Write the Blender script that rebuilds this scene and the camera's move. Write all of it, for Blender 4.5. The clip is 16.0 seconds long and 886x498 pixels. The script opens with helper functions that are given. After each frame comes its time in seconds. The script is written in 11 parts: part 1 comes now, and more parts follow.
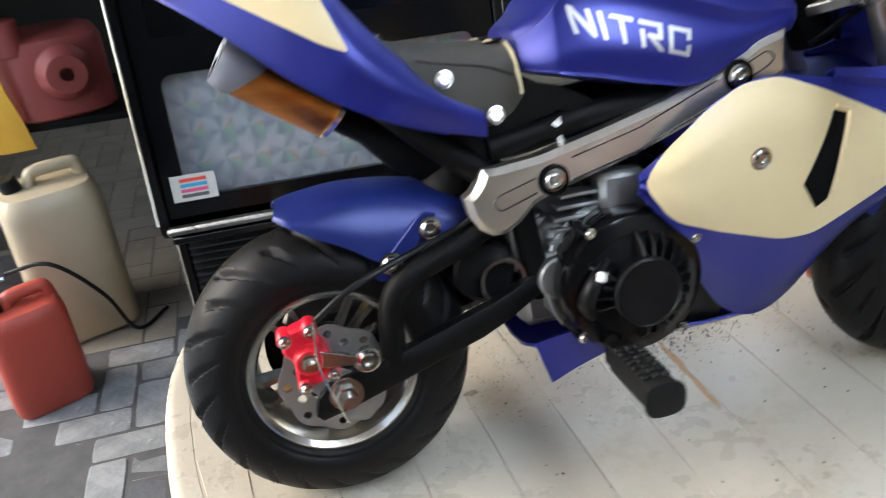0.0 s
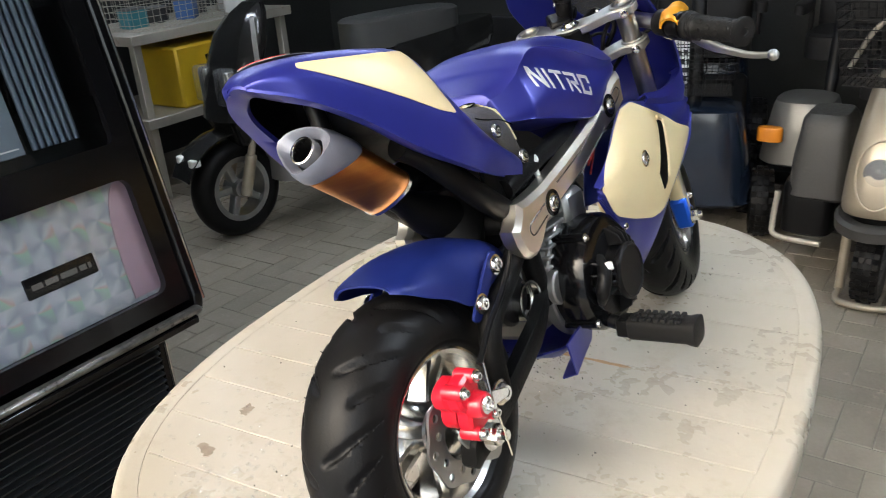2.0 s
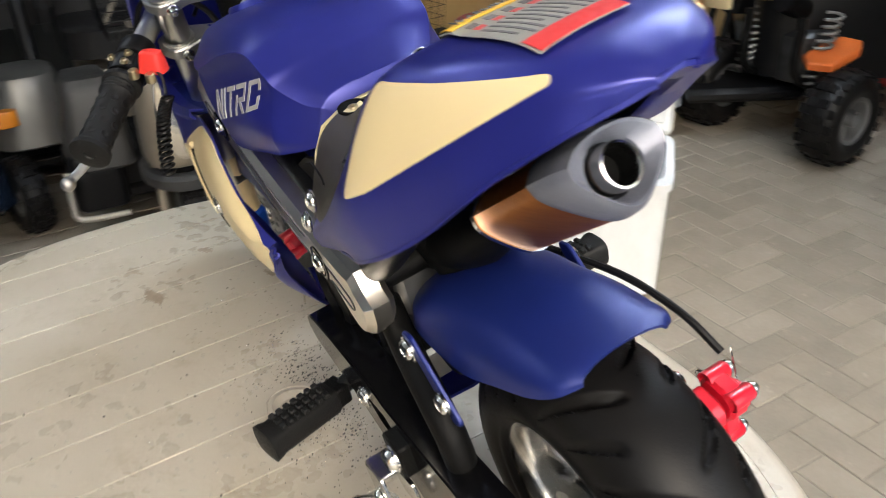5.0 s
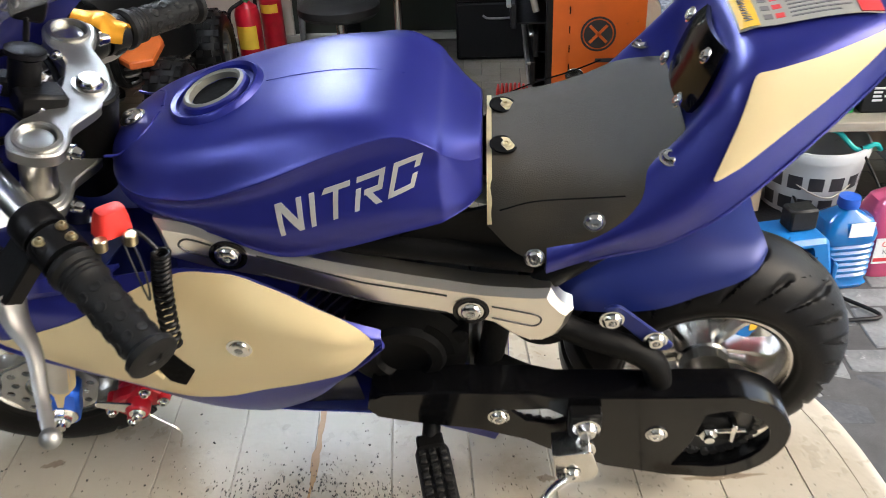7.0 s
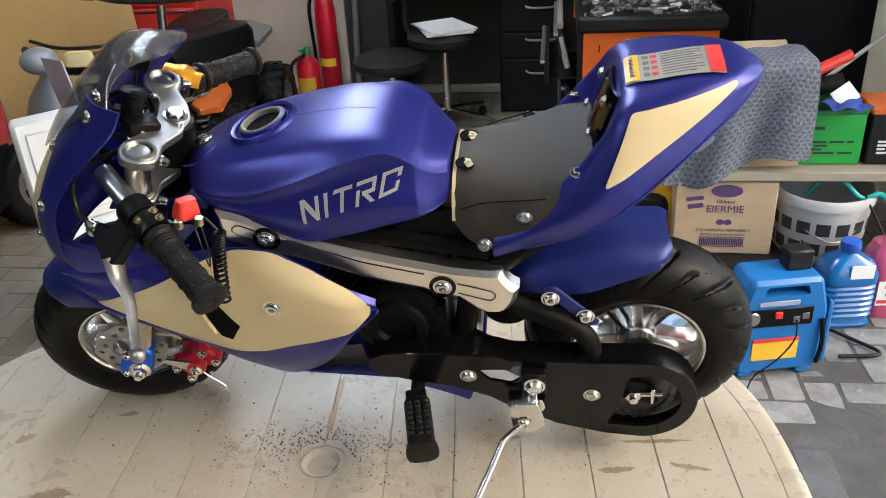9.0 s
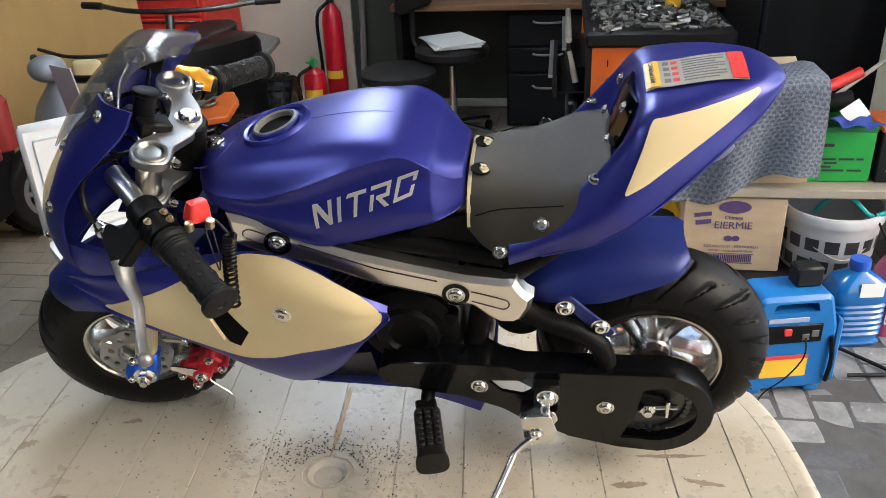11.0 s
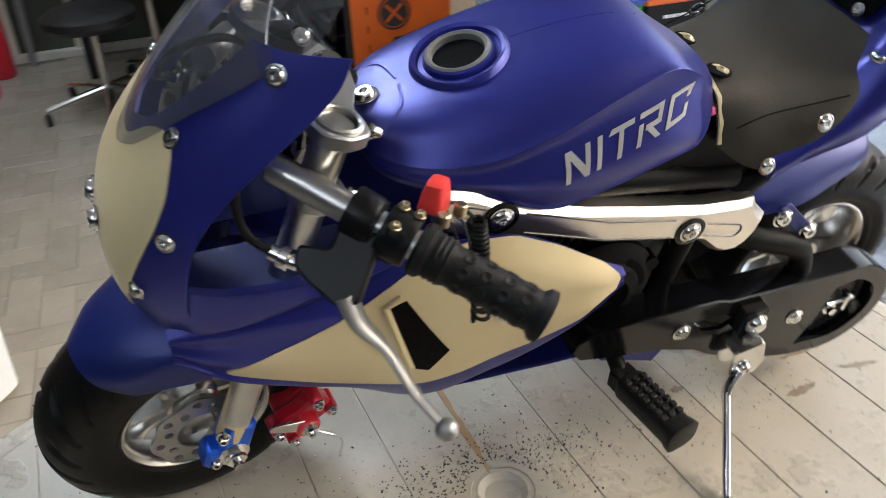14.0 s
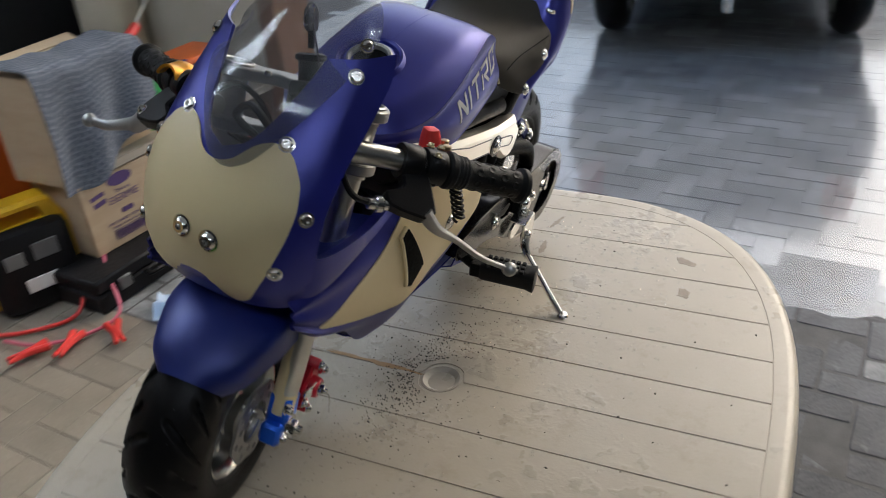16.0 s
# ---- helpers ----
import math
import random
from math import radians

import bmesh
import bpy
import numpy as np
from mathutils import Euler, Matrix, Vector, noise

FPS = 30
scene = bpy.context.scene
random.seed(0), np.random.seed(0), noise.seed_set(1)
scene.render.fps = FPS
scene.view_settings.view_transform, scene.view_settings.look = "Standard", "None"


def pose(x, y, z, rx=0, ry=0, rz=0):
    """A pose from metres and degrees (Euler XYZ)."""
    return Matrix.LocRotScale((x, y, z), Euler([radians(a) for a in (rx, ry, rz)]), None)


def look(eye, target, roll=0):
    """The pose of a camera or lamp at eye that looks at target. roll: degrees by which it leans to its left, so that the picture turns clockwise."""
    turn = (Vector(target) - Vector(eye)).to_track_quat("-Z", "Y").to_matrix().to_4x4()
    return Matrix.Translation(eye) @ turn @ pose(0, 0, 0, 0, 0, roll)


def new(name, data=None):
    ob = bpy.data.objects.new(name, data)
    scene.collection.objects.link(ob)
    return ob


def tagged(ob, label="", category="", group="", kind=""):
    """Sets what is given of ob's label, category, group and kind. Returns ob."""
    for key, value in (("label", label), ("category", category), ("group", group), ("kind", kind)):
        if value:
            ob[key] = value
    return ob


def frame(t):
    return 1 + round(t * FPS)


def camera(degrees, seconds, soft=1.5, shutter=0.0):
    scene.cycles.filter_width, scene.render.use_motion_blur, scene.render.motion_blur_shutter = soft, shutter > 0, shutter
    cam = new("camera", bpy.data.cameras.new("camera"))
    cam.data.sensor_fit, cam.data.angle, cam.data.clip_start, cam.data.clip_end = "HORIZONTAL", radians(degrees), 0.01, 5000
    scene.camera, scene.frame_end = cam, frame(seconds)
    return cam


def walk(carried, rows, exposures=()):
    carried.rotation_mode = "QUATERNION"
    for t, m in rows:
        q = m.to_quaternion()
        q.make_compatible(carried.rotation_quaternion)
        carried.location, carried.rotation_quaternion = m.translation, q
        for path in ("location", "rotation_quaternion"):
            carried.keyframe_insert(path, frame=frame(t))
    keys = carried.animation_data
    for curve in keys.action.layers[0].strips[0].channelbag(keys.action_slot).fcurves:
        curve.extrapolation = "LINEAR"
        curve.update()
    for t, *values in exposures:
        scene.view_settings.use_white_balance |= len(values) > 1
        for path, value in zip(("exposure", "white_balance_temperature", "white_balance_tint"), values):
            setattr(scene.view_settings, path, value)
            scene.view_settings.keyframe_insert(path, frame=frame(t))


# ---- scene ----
cam = camera(56.58, 16.0, soft=0.75, shutter=0.4)
# the camera: metres and degrees, glided from row to row
PATH = [
    (0.0, -0.3818, -0.6756, 1.3753, 59.71, 4.56, -14.13),
    (0.5, -0.5572, -0.5062, 1.3161, 59.10, 2.72, -25.10),
    (1.0, -0.6376, -0.3801, 1.3152, 64.84, 3.84, -39.46),
    (1.5, -0.8237, -0.4049, 1.3489, 67.02, 4.48, -50.88),
    (2.0, -0.9295, -0.4302, 1.3625, 67.05, 4.23, -56.08),
    (2.5, -0.9635, -0.4429, 1.3642, 66.30, 4.02, -57.91),
    (3.0, -0.9593, -0.3990, 1.3426, 65.54, 3.89, -60.68),
    (3.5, -0.8639, -0.2113, 1.3258, 64.64, 4.88, -70.20),
    (4.0, -0.8387, 0.0117, 1.3156, 63.05, 1.72, -85.12),
    (4.2, -0.8415, 0.0953, 1.3351, 62.80, 1.81, -93.70),
    (5.2, -0.6550, 0.4000, 1.3355, 60.92, 2.17, -126.29),
    (6.3, -0.3171, 0.5487, 1.3459, 59.03, 2.53, -162.30),
    (6.5, -0.2690, 0.5839, 1.3489, 58.86, 1.67, -167.18),
    (7.0, -0.1590, 0.7195, 1.4003, 58.85, 2.41, -177.16),
    (7.5, -0.1959, 0.8184, 1.4148, 59.08, 2.23, -177.46),
    (8.0, -0.2456, 0.9130, 1.4418, 59.69, 2.38, -175.65),
    (8.5, -0.2663, 0.9487, 1.4596, 61.17, 2.77, -173.83),
    (9.0, -0.2597, 0.9527, 1.4635, 62.59, 2.86, -172.98),
    (11.5, -0.2338, 0.9379, 1.4422, 63.67, 1.96, -172.47),
    (12.0, -0.2181, 0.9098, 1.4345, 63.58, 1.69, -172.45),
    (12.5, -0.2000, 0.8521, 1.4216, 63.95, 1.44, -172.75),
    (13.0, -0.0819, 0.7974, 1.4063, 62.13, 0.74, -178.58),
    (13.5, 0.0931, 0.7316, 1.4058, 57.42, 2.07, -187.81),
    (14.0, 0.2753, 0.6837, 1.3907, 57.59, 1.95, -199.69),
    (14.5, 0.4850, 0.7001, 1.4207, 59.74, 2.48, -214.80),
    (15.0, 0.6107, 0.7951, 1.4323, 60.42, 1.85, -221.32),
    (15.5, 0.7228, 0.8208, 1.4529, 60.51, 2.27, -225.67),
    (16.0, 0.8009, 0.6273, 1.4474, 59.85, 4.08, -241.04),
]
walk(cam, [(t, pose(*p)) for t, *p in PATH], exposures=[(0.0, 1.85, 5850, 9), (1.5, 1.95, 6250, 9), (3.0, 1.85, 6000, 9), (4.2, 1.6, 6050, 9), (7.0, 1.85, 6150, 10), (8.0, 1.65, 6150, 10), (9.0, 1.65, 6200, 10), (13.0, 1.65, 6100, 10), (14.5, 1.4, 6050, 10), (16.0, 0.85, 6050, 10)])

from mathutils.bvhtree import BVHTree
from mathutils.geometry import tessellate_polygon

V = Vector
I4 = Matrix.Identity(4)


# ---- shapes: every one adds to a Geo, which part() or thing() turns into a mesh ----
class Geo:
    def __init__(self):
        self.v, self.f = [], []

    def add(self, vs, fs, m=None):
        o = len(self.v)
        self.v += [tuple(m @ V(p)) if m else tuple(p) for p in vs]
        self.f += [[i + o for i in f] for f in fs]
        return self


def axis_matrix(p0, p1):
    d = V(p1) - V(p0)
    return Matrix.Translation(p0) @ d.to_track_quat("Z", "Y").to_matrix().to_4x4(), d.length


def box(g, c, s, b=0.0, m=None):
    """A box with its middle at c, size s, edges bevelled by b."""
    h = [x / 2 for x in s]
    b = min(b, min(h) * 0.9)
    if b <= 0:
        vs = [(c[0] + i * h[0], c[1] + j * h[1], c[2] + k * h[2]) for i in (-1, 1) for j in (-1, 1) for k in (-1, 1)]
        return g.add(vs, [(0, 1, 3, 2), (4, 6, 7, 5), (0, 4, 5, 1), (2, 3, 7, 6), (0, 2, 6, 4), (1, 5, 7, 3)], m)
    vs, ix = [], {}
    for i in (-1, 1):
        for j in (-1, 1):
            for k in (-1, 1):
                for a in range(3):
                    q = [h[0] - b, h[1] - b, h[2] - b]
                    q[a] = h[a]
                    ix[i, j, k, a] = len(vs)
                    vs.append((c[0] + i * q[0], c[1] + j * q[1], c[2] + k * q[2]))
    fs = []
    for a in range(3):
        o = [x for x in range(3) if x != a]
        for s1 in (-1, 1):
            f = []
            for s2, s3 in ((-1, -1), (1, -1), (1, 1), (-1, 1)):
                key = [0, 0, 0]
                key[a], key[o[0]], key[o[1]] = s1, s2, s3
                f.append(ix[key[0], key[1], key[2], a])
            fs.append(f)
        for s2 in (-1, 1):
            for s3 in (-1, 1):
                f = []
                for s1, w in ((-1, o[0]), (1, o[0]), (1, o[1]), (-1, o[1])):
                    key = [0, 0, 0]
                    key[a], key[o[0]], key[o[1]] = s1, s2, s3
                    f.append(ix[key[0], key[1], key[2], w])
                fs.append(f)
    for i in (-1, 1):
        for j in (-1, 1):
            for k in (-1, 1):
                fs.append([ix[i, j, k, a] for a in range(3)])
    return g.add(vs, fs, m)


def lathe(g, prof, m=I4, n=32, a0=0.0, a1=360.0):
    """Turns the profile (r, h) round the local z axis."""
    full = abs(a1 - a0) >= 359.9
    cols = n if full else n + 1
    vs, rings = [], []
    for r, h in prof:
        if r < 1e-7:
            rings.append([len(vs)] * cols)
            vs.append((0, 0, h))
        else:
            rings.append(list(range(len(vs), len(vs) + cols)))
            for i in range(cols):
                a = radians(a0 + (a1 - a0) * i / n)
                vs.append((r * math.cos(a), r * math.sin(a), h))
    fs = []
    for p, q in zip(rings, rings[1:]):
        for i in range(n):
            j = (i + 1) % cols
            f = []
            for x in (p[i], p[j], q[j], q[i]):
                if x not in f:
                    f.append(x)
            if len(f) > 2:
                fs.append(f)
    return g.add(vs, fs, m)


def rod(g, p0, p1, r, r2=None, n=16, b=0.0, m=I4):
    k, l = axis_matrix(p0, p1)
    r2 = r if r2 is None else r2
    prof = [(0, 0), (r, 0), (r2, l), (0, l)] if b <= 0 else [(0, 0), (r - b, 0), (r, b), (r2, l - b), (r2 - b, l), (0, l)]
    return lathe(g, prof, m @ k, n)


def spl(p, k):
    """A smooth line or sheet through the control rows of p, k steps from row to row."""
    p = np.array(p, float)
    out = []
    for i in range(len(p) - 1):
        a, b = p[i], p[i + 1]
        z = p[i - 1] if i else 2 * a - b
        c = p[i + 2] if i + 2 < len(p) else 2 * b - a
        for s in range(k):
            t = s / k
            out.append(0.5 * (2 * a + (b - z) * t + (2 * z - 5 * a + 4 * b - c) * t * t + (3 * a - z - 3 * b + c) * t ** 3))
    out.append(p[-1])
    return np.array(out)


def tube(g, pts, r, n=10, k=6, m=I4, flat=1.0):
    """A round bar along the points; r may be a list, flat squeezes it."""
    pts = spl(pts, k) if k > 1 else np.array(pts, float)
    rs = np.interp(np.linspace(0, 1, len(pts)), np.linspace(0, 1, len(r)), r) if isinstance(r, (list, tuple)) else [r] * len(pts)
    vs, fs = [], []
    up = None
    for i, p in enumerate(pts):
        d = V(pts[min(i + 1, len(pts) - 1)] - pts[max(i - 1, 0)]).normalized()
        if up is None:
            up = d.orthogonal().normalized()
        up = (up - d * up.dot(d)).normalized()
        side = d.cross(up)
        for j in range(n):
            a = 2 * math.pi * j / n
            vs.append(V(p) + (up * math.cos(a) + side * math.sin(a) * flat) * rs[i])
    for i in range(len(pts) - 1):
        for j in range(n):
            q = (j + 1) % n
            fs.append((i * n + j, i * n + q, (i + 1) * n + q, (i + 1) * n + j))
    fs += [list(range(n))[::-1], list(range((len(pts) - 1) * n, len(pts) * n))]
    return g.add(vs, fs, m)


def inset(poly, d):
    """The polygon drawn in by d."""
    area = sum(a[0] * b[1] - b[0] * a[1] for a, b in zip(poly, poly[1:] + poly[:1]))
    s = 1 if area > 0 else -1
    out = []
    for i, p in enumerate(poly):
        a, b = poly[i - 1], poly[(i + 1) % len(poly)]
        e1 = V((p[0] - a[0], p[1] - a[1])).normalized()
        e2 = V((b[0] - p[0], b[1] - p[1])).normalized()
        n = V((-e1.y - e2.y, e1.x + e2.x)) * s
        if n.length < 1e-6:
            n = V((-e1.y, e1.x)) * s
        n = n.normalized() / max(0.5, math.sqrt(max(0.05, (1 + e1.dot(e2)) / 2)))
        out.append((p[0] + n.x * d, p[1] + n.y * d))
    return out


def plate(g, poly, m, th, b=0.0, holes=()):
    """The polygon, with its holes, th thick along the local z, edges bevelled by b."""
    poly, holes = [tuple(p) for p in poly], [[tuple(p) for p in h] for h in holes]
    inner = inset(poly, b) if b > 0 else poly
    loops = [inner] + holes
    flat = [p for l in loops for p in l]
    tris = [tuple(t) for t in tessellate_polygon([[V((x, y, 0)) for x, y in l] for l in loops])]
    vs = [(x, y, 0) for x, y in flat] + [(x, y, th) for x, y in flat]
    n = len(flat)
    fs = [t[::-1] for t in tris] + [tuple(i + n for i in t) for t in tris]
    o = 0
    for li, l in enumerate(loops):
        c = len(l)
        if li == 0 and b > 0:
            base = len(vs)
            vs += [(x, y, b) for x, y in poly] + [(x, y, th - b) for x, y in poly]
            for i in range(c):
                j = (i + 1) % c
                fs += [(i, j, base + j, base + i), (base + i, base + j, base + c + j, base + c + i), (base + c + i, base + c + j, n + j, n + i)]
        else:
            for i in range(c):
                j = (i + 1) % c
                fs.append((o + i, o + j, n + o + j, n + o + i))
        o += c
    return g.add(vs, fs, m)


def grid_faces(n, m, wrap=False):
    return [(i * m + j, i * m + (j + 1) % m, (i + 1) * m + (j + 1) % m, (i + 1) * m + j) for i in range(n - 1) for j in range(m if wrap else m - 1)]


def sheet(g, p, th, m=None):
    """A shell: the grid of points p and its copy th behind it, closed round the rim."""
    p = np.array(p, float)
    n, k = p.shape[:2]
    du, dv = np.gradient(p, axis=0), np.gradient(p, axis=1)
    nr = np.cross(du, dv)
    nr /= np.maximum(np.linalg.norm(nr, axis=2, keepdims=True), 1e-9)
    q = p - nr * th
    vs = [tuple(x) for x in p.reshape(-1, 3)] + [tuple(x) for x in q.reshape(-1, 3)]
    o = n * k
    fs = grid_faces(n, k) + [tuple(i + o for i in f[::-1]) for f in grid_faces(n, k)]
    rim = [j for j in range(k)] + [i * k + k - 1 for i in range(1, n)] + [(n - 1) * k + j for j in range(k - 2, -1, -1)] + [i * k for i in range(n - 2, 0, -1)]
    for a, b in zip(rim, rim[1:] + rim[:1]):
        fs.append((a, a + o, b + o, b))
    return g.add(vs, fs, m)


def loft(g, rings, m=None, caps=True):
    """A skin over closed rings of equal length."""
    n, k = len(rings), len(rings[0])
    vs = [tuple(p) for r in rings for p in r]
    fs = grid_faces(n, k, True)
    if caps:
        fs += [list(range(k))[::-1], [(n - 1) * k + j for j in range(k)]]
    return g.add(vs, fs, m)


def ring_xy(rx, ry, z, n=24, e=2.0, cx=0.0, cy=0.0):
    """A rounded outline: e = 2 is an ellipse, larger is boxier."""
    out = []
    for i in range(n):
        a = 2 * math.pi * (i + 0.5) / n
        c, s = math.cos(a), math.sin(a)
        out.append((cx + rx * math.copysign(abs(c) ** (2 / e), c), cy + ry * math.copysign(abs(s) ** (2 / e), s), z))
    return out


def tree_of(g):
    return BVHTree.FromPolygons(g.v, g.f)


def laid(tree, x, z, side, lift):
    """The point of the skin at x, z on the left (1) or right (-1), lifted off it."""
    hit, nor, _, _ = tree.ray_cast(V((x, side * 0.6, z)), V((0, -side, 0)))
    if hit is None:
        hit, nor, _, _ = tree.find_nearest(V((x, side * 0.09, z)))
    if nor.y * side < 0:
        nor = -nor
    return hit + nor * lift


def decal(g, tree, poly, side, lift, rings=7, th=0.0006):
    """A thin film in the outline poly (x, z), lying on the skin."""
    n = len(poly)
    cx, cz = sum(p[0] for p in poly) / n, sum(p[1] for p in poly) / n
    vs, fs = [], []
    for r in range(rings + 1):
        s = 1 - r / rings
        for x, z in poly:
            vs.append(laid(tree, cx + (x - cx) * s, cz + (z - cz) * s, side, lift))
        if r == rings:
            vs = vs[:-n] + [vs[-1]]
    for r in range(rings - 1):
        for i in range(n):
            j = (i + 1) % n
            fs.append((r * n + i, r * n + j, (r + 1) * n + j, (r + 1) * n + i))
    for i in range(n):
        fs.append(((rings - 1) * n + i, (rings - 1) * n + (i + 1) % n, rings * n))
    low = len(vs)
    vs += [laid(tree, x, z, side, lift - 0.002) for x, z in poly]
    fs += [(i, low + i, low + (i + 1) % n, (i + 1) % n) for i in range(n)]
    return g.add(vs, fs)


def dense(poly, step, closed=True):
    """More points along the outline."""
    out = []
    pts = poly + poly[:1] if closed else poly
    for a, b in zip(pts, pts[1:]):
        k = max(1, math.ceil(math.hypot(b[0] - a[0], b[1] - a[1]) / step))
        out += [(a[0] + (b[0] - a[0]) * i / k, a[1] + (b[1] - a[1]) * i / k) for i in range(k)]
    return out


def rounded(poly, r, k=5):
    """The outline with its corners rounded."""
    out = []
    n = len(poly)
    for i in range(n):
        p, a, b = V(poly[i]), V(poly[i - 1]), V(poly[(i + 1) % n])
        d1, d2 = a - p, b - p
        t = min(r, d1.length * 0.45, d2.length * 0.45)
        s, e = p + d1.normalized() * t, p + d2.normalized() * t
        for j in range(k + 1):
            u = j / k
            q = s * (1 - u) ** 2 + p * 2 * u * (1 - u) + e * u * u
            out.append((q.x, q.y))
    return out


def mesh_of(name, g, material, smooth=38):
    me = bpy.data.meshes.new(name)
    me.from_pydata([tuple(p) for p in g.v], [], g.f)
    bm = bmesh.new()
    bm.from_mesh(me)
    bmesh.ops.recalc_face_normals(bm, faces=bm.faces)
    bm.to_mesh(me)
    bm.free()
    if material:
        me.materials.append(material)
    if smooth:
        me.shade_smooth()
        me.set_sharp_from_angle(angle=radians(smooth))
    return me


def part(name, g, material, parent, label="", m=None, smooth=38):
    """One mesh under a thing or under a part of it."""
    ob = new(name, mesh_of(name, g, material, smooth))
    ob.parent = parent
    if m is not None:
        ob.matrix_basis = m
    return tagged(ob, label)


def thing(name, label, category, m=None, g=None, material=None, group="", kind="", smooth=38):
    """A top-level thing: an Empty at its base, or one mesh."""
    ob = new(name, mesh_of(name, g, material, smooth) if g else None)
    if not g:
        ob.empty_display_size = 0.05
    if m is not None:
        ob.matrix_basis = m
    return tagged(ob, label, category, group, kind)


# ---- materials ----
def nodes_of(name):
    ma = bpy.data.materials.new(name)
    ma.use_nodes = True
    nt = ma.node_tree
    bs = nt.nodes["Principled BSDF"]
    return ma, nt, bs


def node(nt, kind, **values):
    nd = nt.nodes.new(kind)
    for key, value in values.items():
        nd.inputs[key.replace("_", " ")].default_value = value
    return nd


def ramp(nt, fac, stops):
    nd = nt.nodes.new("ShaderNodeValToRGB")
    nt.links.new(fac, nd.inputs[0])
    while len(nd.color_ramp.elements) < len(stops):
        nd.color_ramp.elements.new(0.5)
    for e, (p, c) in zip(nd.color_ramp.elements, stops):
        e.position, e.color = p, (*c, 1) if len(c) == 3 else (c[0], c[0], c[0], 1)
    return nd.outputs[0]


def mixed(nt, fac, a, b):
    nd = nt.nodes.new("ShaderNodeMix")
    nd.data_type = "RGBA"
    for sock, val in ((nd.inputs[0], fac), (nd.inputs[6], a), (nd.inputs[7], b)):
        if hasattr(val, "links"):
            nt.links.new(val, sock)
        else:
            sock.default_value = (*val, 1) if isinstance(val, (tuple, list)) else val
    return nd.outputs[2]


def noise_of(nt, scale, detail=4.0, rough=0.55, stretch=None):
    tc = nt.nodes.new("ShaderNodeTexCoord")
    out = tc.outputs["Object"]
    if stretch:
        mp = nt.nodes.new("ShaderNodeMapping")
        mp.inputs["Scale"].default_value = stretch
        nt.links.new(out, mp.inputs[0])
        out = mp.outputs[0]
    nz = node(nt, "ShaderNodeTexNoise", Scale=scale, Detail=detail, Roughness=rough)
    nt.links.new(out, nz.inputs["Vector"])
    return nz.outputs["Fac"]


def surface(name, a, b=None, rough=0.5, metal=0.0, scale=6.0, grain=120.0, bump=0.1, dirt=None, dirt_at=0.62, vary=0.12, coat=0.0, stretch=None, spec=0.5, piece=0.0):
    """Two tones mixed by a coarse noise, a fine grain in the relief and the gloss, and stains."""
    ma, nt, bs = nodes_of(name)
    b = b or tuple(min(1, c * 0.82) for c in a)
    big, fine = noise_of(nt, scale, 5, 0.6, stretch), noise_of(nt, grain, 3, 0.6, stretch)
    col = mixed(nt, ramp(nt, big, [(0.3, (0,)), (0.7, (1,))]), a, b)
    if piece:
        inf = nt.nodes.new("ShaderNodeObjectInfo")
        geo = nt.nodes.new("ShaderNodeNewGeometry")
        ad = nt.nodes.new("ShaderNodeMath")
        ad.operation = "ADD"
        nt.links.new(inf.outputs["Random"], ad.inputs[0])
        nt.links.new(geo.outputs["Random Per Island"], ad.inputs[1])
        fr = nt.nodes.new("ShaderNodeMath")
        fr.operation = "FRACT"
        nt.links.new(ad.outputs[0], fr.inputs[0])
        hs = nt.nodes.new("ShaderNodeHueSaturation")
        nt.links.new(ramp(nt, fr.outputs[0], [(0, (1 - piece,)), (1, (1 + piece,))]), hs.inputs["Value"])
        nt.links.new(col, hs.inputs["Color"])
        col = hs.outputs[0]
    if dirt:
        spots = ramp(nt, noise_of(nt, scale * 2.3, 8, 0.7), [(dirt_at, (0,)), (min(1, dirt_at + 0.12), (1,))])
        col = mixed(nt, spots, col, dirt)
    nt.links.new(col, bs.inputs["Base Color"])
    low, high = max(0.02, rough - vary), min(1, rough + vary)
    if low < 0.295 and high > 0.25:
        low, high = (0.295, max(high, 0.31)) if rough >= 0.275 else (min(low, 0.23), 0.25)
    rg = ramp(nt, fine, [(0.25, (low,)), (0.75, (high,))])
    nt.links.new(rg, bs.inputs["Roughness"])
    bs.inputs["Metallic"].default_value = metal
    bs.inputs["Specular IOR Level"].default_value = spec
    bs.inputs["Coat Weight"].default_value = coat
    bs.inputs["Coat Roughness"].default_value = 0.12
    if bump:
        bp = node(nt, "ShaderNodeBump", Strength=bump, Distance=0.002)
        nt.links.new(fine, bp.inputs["Height"])
        nt.links.new(bp.outputs[0], bs.inputs["Normal"])
    return ma


